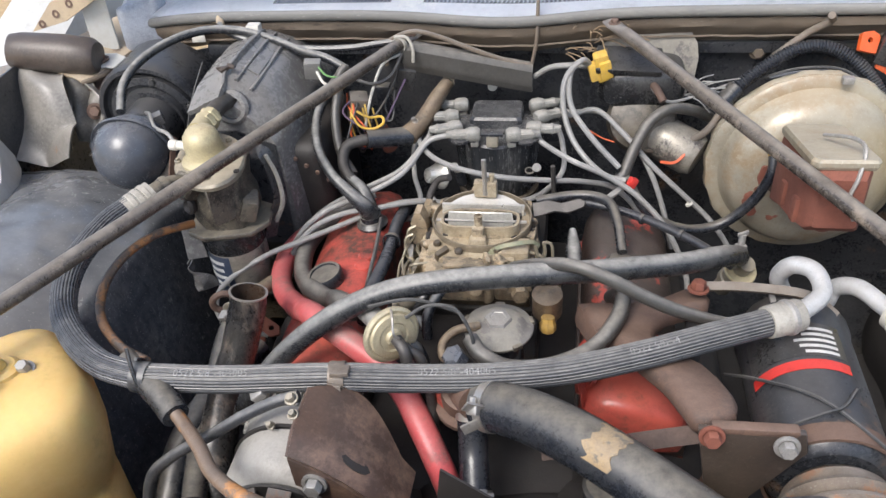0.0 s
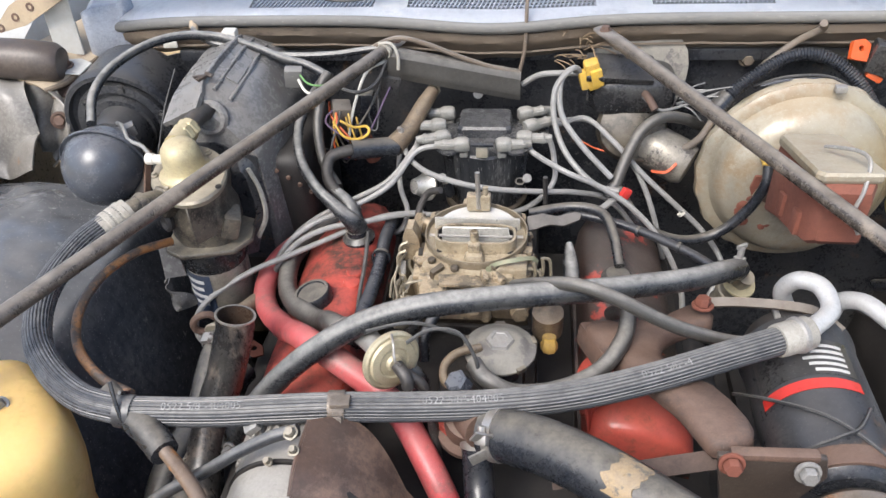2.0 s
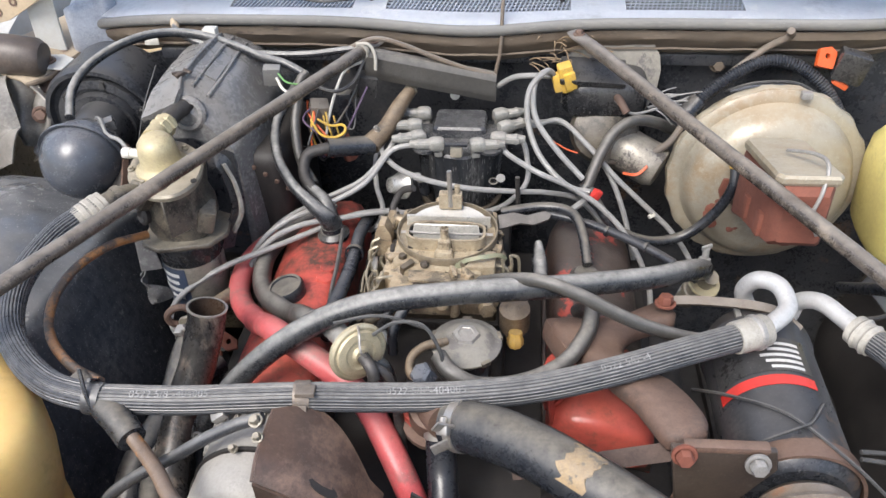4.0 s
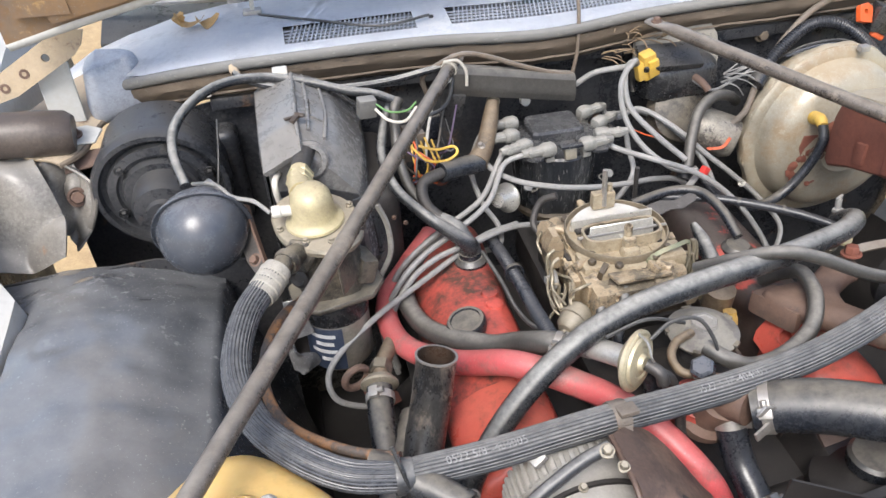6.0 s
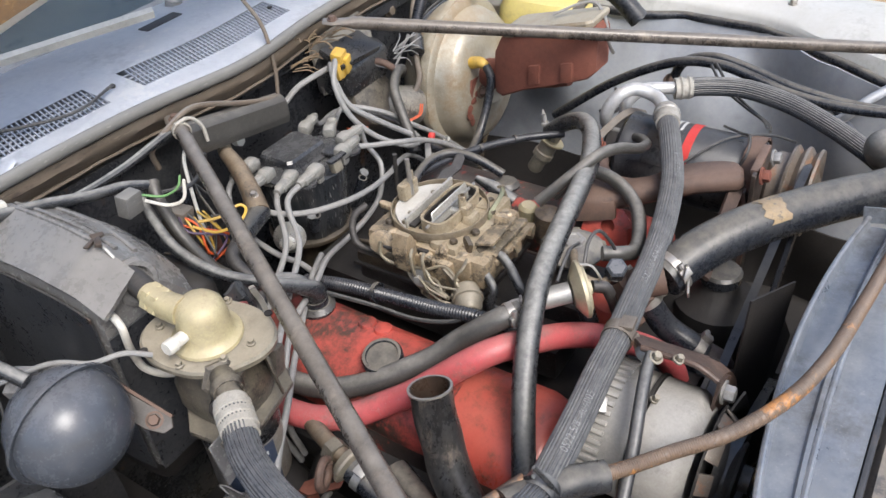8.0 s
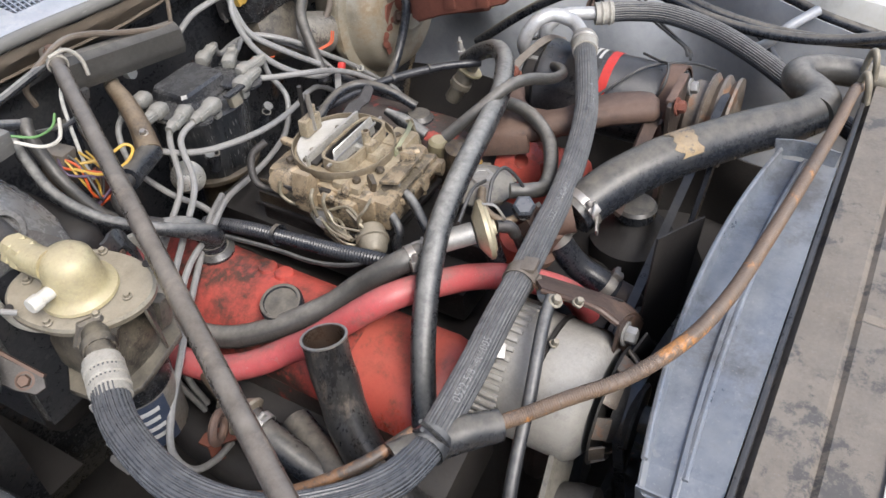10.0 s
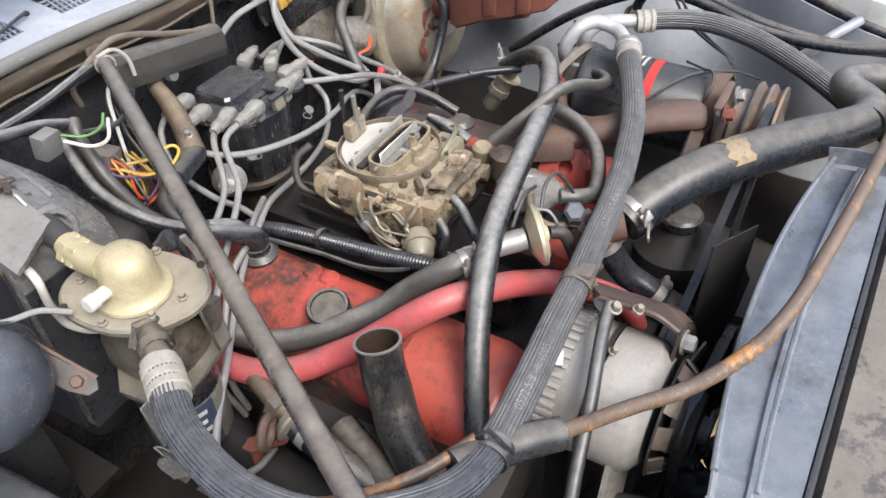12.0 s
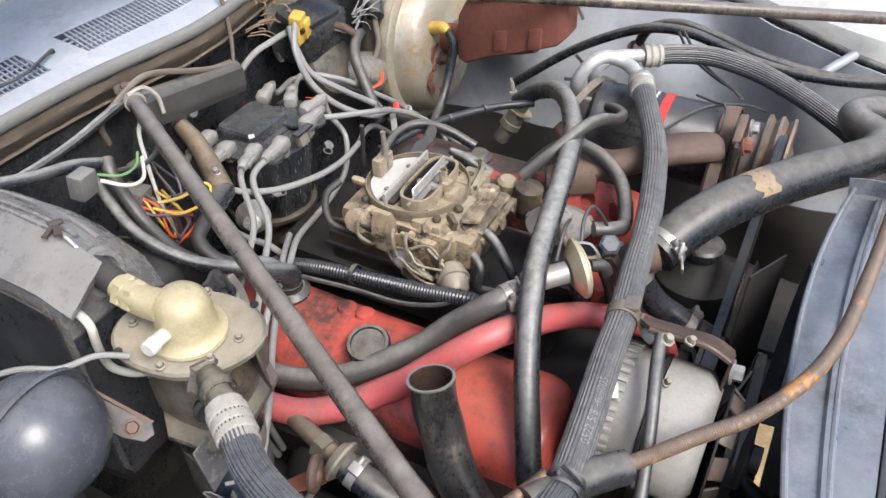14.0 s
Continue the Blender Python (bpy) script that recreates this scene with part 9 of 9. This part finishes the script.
part("bottle", rough_up(loft([bring(z, w) for z, w in ((0.60, 0.070), (0.62, 0.080), (0.79, 0.083), (0.800, 0.079), (0.812, 0.079), (0.824, 0.085), (0.88, 0.094), (0.915, 0.0965), (0.937, 0.0945), (0.953, 0.087), (0.963, 0.070), (0.968, 0.040), (0.970, 0.015))]), 0.003, 14), bottle_amber, ob_, sharp=80)
part("spout", lathe([(0, 0), (0.02, 0), (0.02, 0.012), (0.016, 0.016), (0, 0.017)], (BX + 0.002, BY + 0.016, 0.961), n=24), bottle_amber, ob_)
part("nipple", tube([(BX + 0.002, BY + 0.016, 0.972), (BX + 0.002, BY + 0.010, 0.986), (BX + 0.002, BY - 0.006, 0.989)], 0.009, 12, 4), bottle_amber, ob_)
part("screw", bolt((BX + 0.025, BY + 0.024, 0.966), (0.1, -0.4, 1), 0.007, 0.012), alloy, ob_)
for k in (0.0, 0.022):
    part("hose", tube([(BX + 0.002 - k, BY - 0.002, 0.989 - k * 0.6), (BX + 0.003 - k, BY - 0.033, 0.984 - k * 0.3), (BX + 0.008 - k, BY - 0.080, 0.957), (BX + 0.014 - k, BY - 0.120, 0.88), (BX + 0.018 - k, BY - 0.14, 0.74)], 0.0085, 12, 7), rubber, ob_)

# long braided line from the alternator side to the radiator
OR = [(-0.325, 0.325, 0.945), (-0.275, 0.285, 0.935), (-0.235, 0.245, 0.945), (-0.20, 0.205, 0.958), (-0.15, 0.170, 0.975), (-0.09, 0.150, 0.985), (0.0, 0.138, 0.985), (0.09, 0.128, 0.985), (0.18, 0.12, 0.98), (0.27, 0.113, 0.972), (0.36, 0.108, 0.965), (0.40, 0.10, 0.955)]
br = thing("braided_line", (-0.325, 0.325, 0.94), "brown braided line, its sleeve worn to amber", "pipe")
part("line", tube(OR, 0.0074, 14, 8, corr=0.0004, step=0.0022), braid_brown, br)
part("clip", box((0.405, 0.10, 0.958), (0.02, 0.012, 0.016), 0.003), alloy, br)
AM = [(-0.335, 0.345, 0.955), (-0.385, 0.375, 0.945), (-0.437, 0.425, 0.938), (-0.458, 0.475, 0.945), (-0.455, 0.53, 0.952), (-0.435, 0.587, 0.948), (-0.408, 0.635, 0.932)]
am = thing("amber_line", (-0.39, 0.605, 0.95), "amber sleeved line running beside the ribbed hose", "pipe")
part("line", tube(AM, 0.0058, 12, 8), wire_orange, am)

# hoses along the left inner fender
for k, pts in enumerate((
    [(0.575, 0.767, 0.78), (0.585, 0.66, 0.865), (0.588, 0.575, 0.915), (0.59, 0.515, 0.936), (0.59, 0.455, 0.938), (0.59, 0.40, 0.925), (0.59, 0.335, 0.908), (0.592, 0.25, 0.902), (0.605, 0.16, 0.906), (0.63, 0.06, 0.925)],
    [(0.60, 0.55, 0.87), (0.602, 0.53, 0.925), (0.604, 0.48, 0.944), (0.606, 0.42, 0.934), (0.606, 0.345, 0.914), (0.61, 0.255, 0.900), (0.625, 0.16, 0.895), (0.65, 0.05, 0.90)],
)):
    single("washer_hose", tube(pts, 0.0088, 12, 7), rubber, "black rubber hose along the inner fender", "hose", "hoses beside the inner fender")
for pts in ([(0.56, 0.47, 0.95), (0.545, 0.44, 0.92), (0.55, 0.40, 0.89), (0.50, 0.36, 0.90), (0.44, 0.34, 0.92)], [(0.57, 0.465, 0.95), (0.555, 0.43, 0.915), (0.555, 0.39, 0.885), (0.50, 0.35, 0.895), (0.44, 0.335, 0.915)]):
    single("thin_wire", tube(pts, 0.0025, 6, 6), wire_black, "thin dark wire beside the compressor", "wire", "thin wires")
single("drain_hose", tube([(0.70, 0.30, 0.86), (0.69, 0.26, 0.83), (0.66, 0.235, 0.82)], 0.007, 10, 5), blue_plastic, "short grey hose on the inner fender", "hose")
bkx = thing("fender_bolt", (0.60, 0.56, 0.87), "rusty bolt on the inner fender", "bolt")
part("bolt", bolt((0.60, 0.545, 0.885), (-0.6, -0.4, 0.6), 0.012, 0.012), rust_brown, bkx)

# hood hinge and crumpled liner at the right-hand rear corner
hg = thing("hood_mount", (-0.72, 0.90, 0.95), "brown rusty hood hinge with a tan drilled arm", "hinge")
part("spring_box", rough_up(lathe([(0, 0), (0.026, 0), (0.032, 0.010), (0.033, 0.05), (0.033, 0.13), (0.028, 0.15), (0, 0.152)], (-0.705, 0.985, 1.03), (-1, -0.1, 0.12), 28), 0.003, 22), evap_brown, hg, "dull brown spring cover")
arm = part("arm", plate([(-0.115, -0.018), (0.075, -0.020), (0.100, 0.0), (0.075, 0.020), (-0.115, 0.020)], 0.005, (-0.748, 1.034, 1.112), turn(80, -29, 0), hole=(0.03, 0.0, 0.006)), primer_tan, hg, "cream hinge arm with drilled holes")
for k in (-0.085, -0.047, -0.010):
    part("arm_hole", lathe([(0.0035, 0), (0.0072, 0), (0.0072, 0.001), (0.0035, 0.001)], Vector((-0.748, 1.034, 1.112)) + turn(80, -29, 0) @ Vector((k, 0.0, 0.003)), turn(80, -29, 0) @ Vector((0, 0, 1)), 16), rust_brown, hg)
part("side_plate", plate([(-0.022, -0.07), (0.026, -0.07), (0.026, 0.035), (-0.022, 0.02)], 0.004, (-0.727, 1.052, 1.085), turn(86, 0, 8)), fender_paint, hg, "pale upright hinge plate")
part("tab", plate([(-0.03, -0.022), (0.024, -0.026), (0.036, 0.008), (0.014, 0.022), (-0.03, 0.018)], 0.004, (-0.710, 1.010, 1.012), turn(8, 4, 8)), fender_paint, hg, "pale bolted tab")
part("tab_bolt", bolt((-0.714, 1.006, 1.015), (0, -0.1, 1), 0.009, 0.009), rust_brown, hg)
part("lower_tab", plate([(-0.05, -0.016), (0.04, -0.012), (0.045, 0.010), (-0.045, 0.016)], 0.004, (-0.685, 0.985, 0.985), turn(40, 0, 12)), rust_brown, hg)
cl = thing("crumpled_liner", (-0.74, 0.92, 0.86), "crumpled grey-brown splash liner, bent and dusty", "liner")


def crumple(u, v):
    edge = 1 + 0.12 * math.sin(v * 4.0 + 0.6)
    x, y = -0.90 + 0.15 * u * edge, 0.86 + 0.11 * v
    fold = abs(noise.noise(Vector((x * 7, y * 6 + v, 2)))) * 0.055 + 0.008 * math.sin(u * 7 + v * 5)
    return (x + 0.2 * fold, y - 0.4 * fold, 0.885 + 0.125 * v + fold)


part("sheet", sheet(crumple, 44, 44, 0.003), liner_tan, cl, sharp=40)


def flap(u, v):
    w = u * (0.066 + 0.016 * math.sin(v * 5.0)) * (1 - 0.5 * (2 * v - 1) ** 4)
    fold = abs(noise.noise(Vector((u * 2.4, v * 3.0, 8)))) * 0.03
    return (-0.772 + w + 0.012 * v, 0.972 - 0.045 * v - fold + 0.018 * math.sin(u * 4), 1.0 - 0.118 * v + 0.012 * math.sin(u * math.pi + v * 2) + 0.5 * fold)


part("flap", sheet(flap, 24, 26, 0.003), liner_tan, cl, "bent pale metal flap", sharp=40)
part("flap_bolt", bolt((-0.722, 0.948, 0.943), (0.3, -0.8, 0.3), 0.010, 0.008), rust_brown, cl)
part("corner_foam", rough_up(box((-0.655, 1.085, 1.055), (0.085, 0.06, 0.10), 0.022, turn(0, 0, 20), seg=5), 0.016, 26), grille_paint, cl, "faded blue-grey painted corner piece")

# open hood, hinged behind the cowl
hd = thing("hood", (0, 0.96, 1.2), "open white hood with brown rusty underside", "hood")
UPW, OUT = Vector((0, -0.25, 0.968)), Vector((0, 0.968, 0.25))


def hood_panel(u, v, lift=0.0):
    """Rear edge bowed up in the middle, leaning a little forward as it rises."""
    x = -0.74 + 1.48 * u
    bow = 0.135 - 0.217 * math.sqrt(x * x + 0.0016) + 0.02
    p = Vector((x * (1 - 0.04 * v), 0.955, 1.17 + (bow + 0.01) * (1 - v) ** 2)) + UPW * (1.05 * v)
    return p + OUT * (0.05 * math.sin(math.pi * v) * (1 - 0.5 * (2 * u - 1) ** 2) + lift + 0.003 * noise.noise(Vector((u * 9, v * 8, 0))))


part("underside", sheet(lambda u, v: hood_panel(u, v), 48, 30, 0.002), hood_brown, hd)
part("outer_skin", sheet(lambda u, v: hood_panel(1 - u, v, 0.022), 48, 30, 0.002), fender_paint, hd, "chalky white outer skin")
part("edge_fold", tube([hood_panel(t, 0.0, 0.010) for t in np.linspace(0, 1, 25)], 0.011, 12, 4), fender_paint, hd, "worn white folded rear edge")
for u0, v0, u1, v1 in ((0.04, 0.03, 0.04, 0.97), (0.96, 0.03, 0.96, 0.97), (0.04, 0.05, 0.96, 0.05), (0.04, 0.96, 0.96, 0.96), (0.10, 0.08, 0.50, 0.62), (0.90, 0.08, 0.50, 0.62), (0.50, 0.62, 0.50, 0.95)):
    line = [hood_panel(u0 + (u1 - u0) * k, v0 + (v1 - v0) * k, -0.004) for k in np.linspace(0, 1, 13)]
    part("stiffener", strip(line, 0.07, 0.016, (0, -0.968, -0.25), res=3), hood_brown, hd, "pressed rusty stiffening rib")
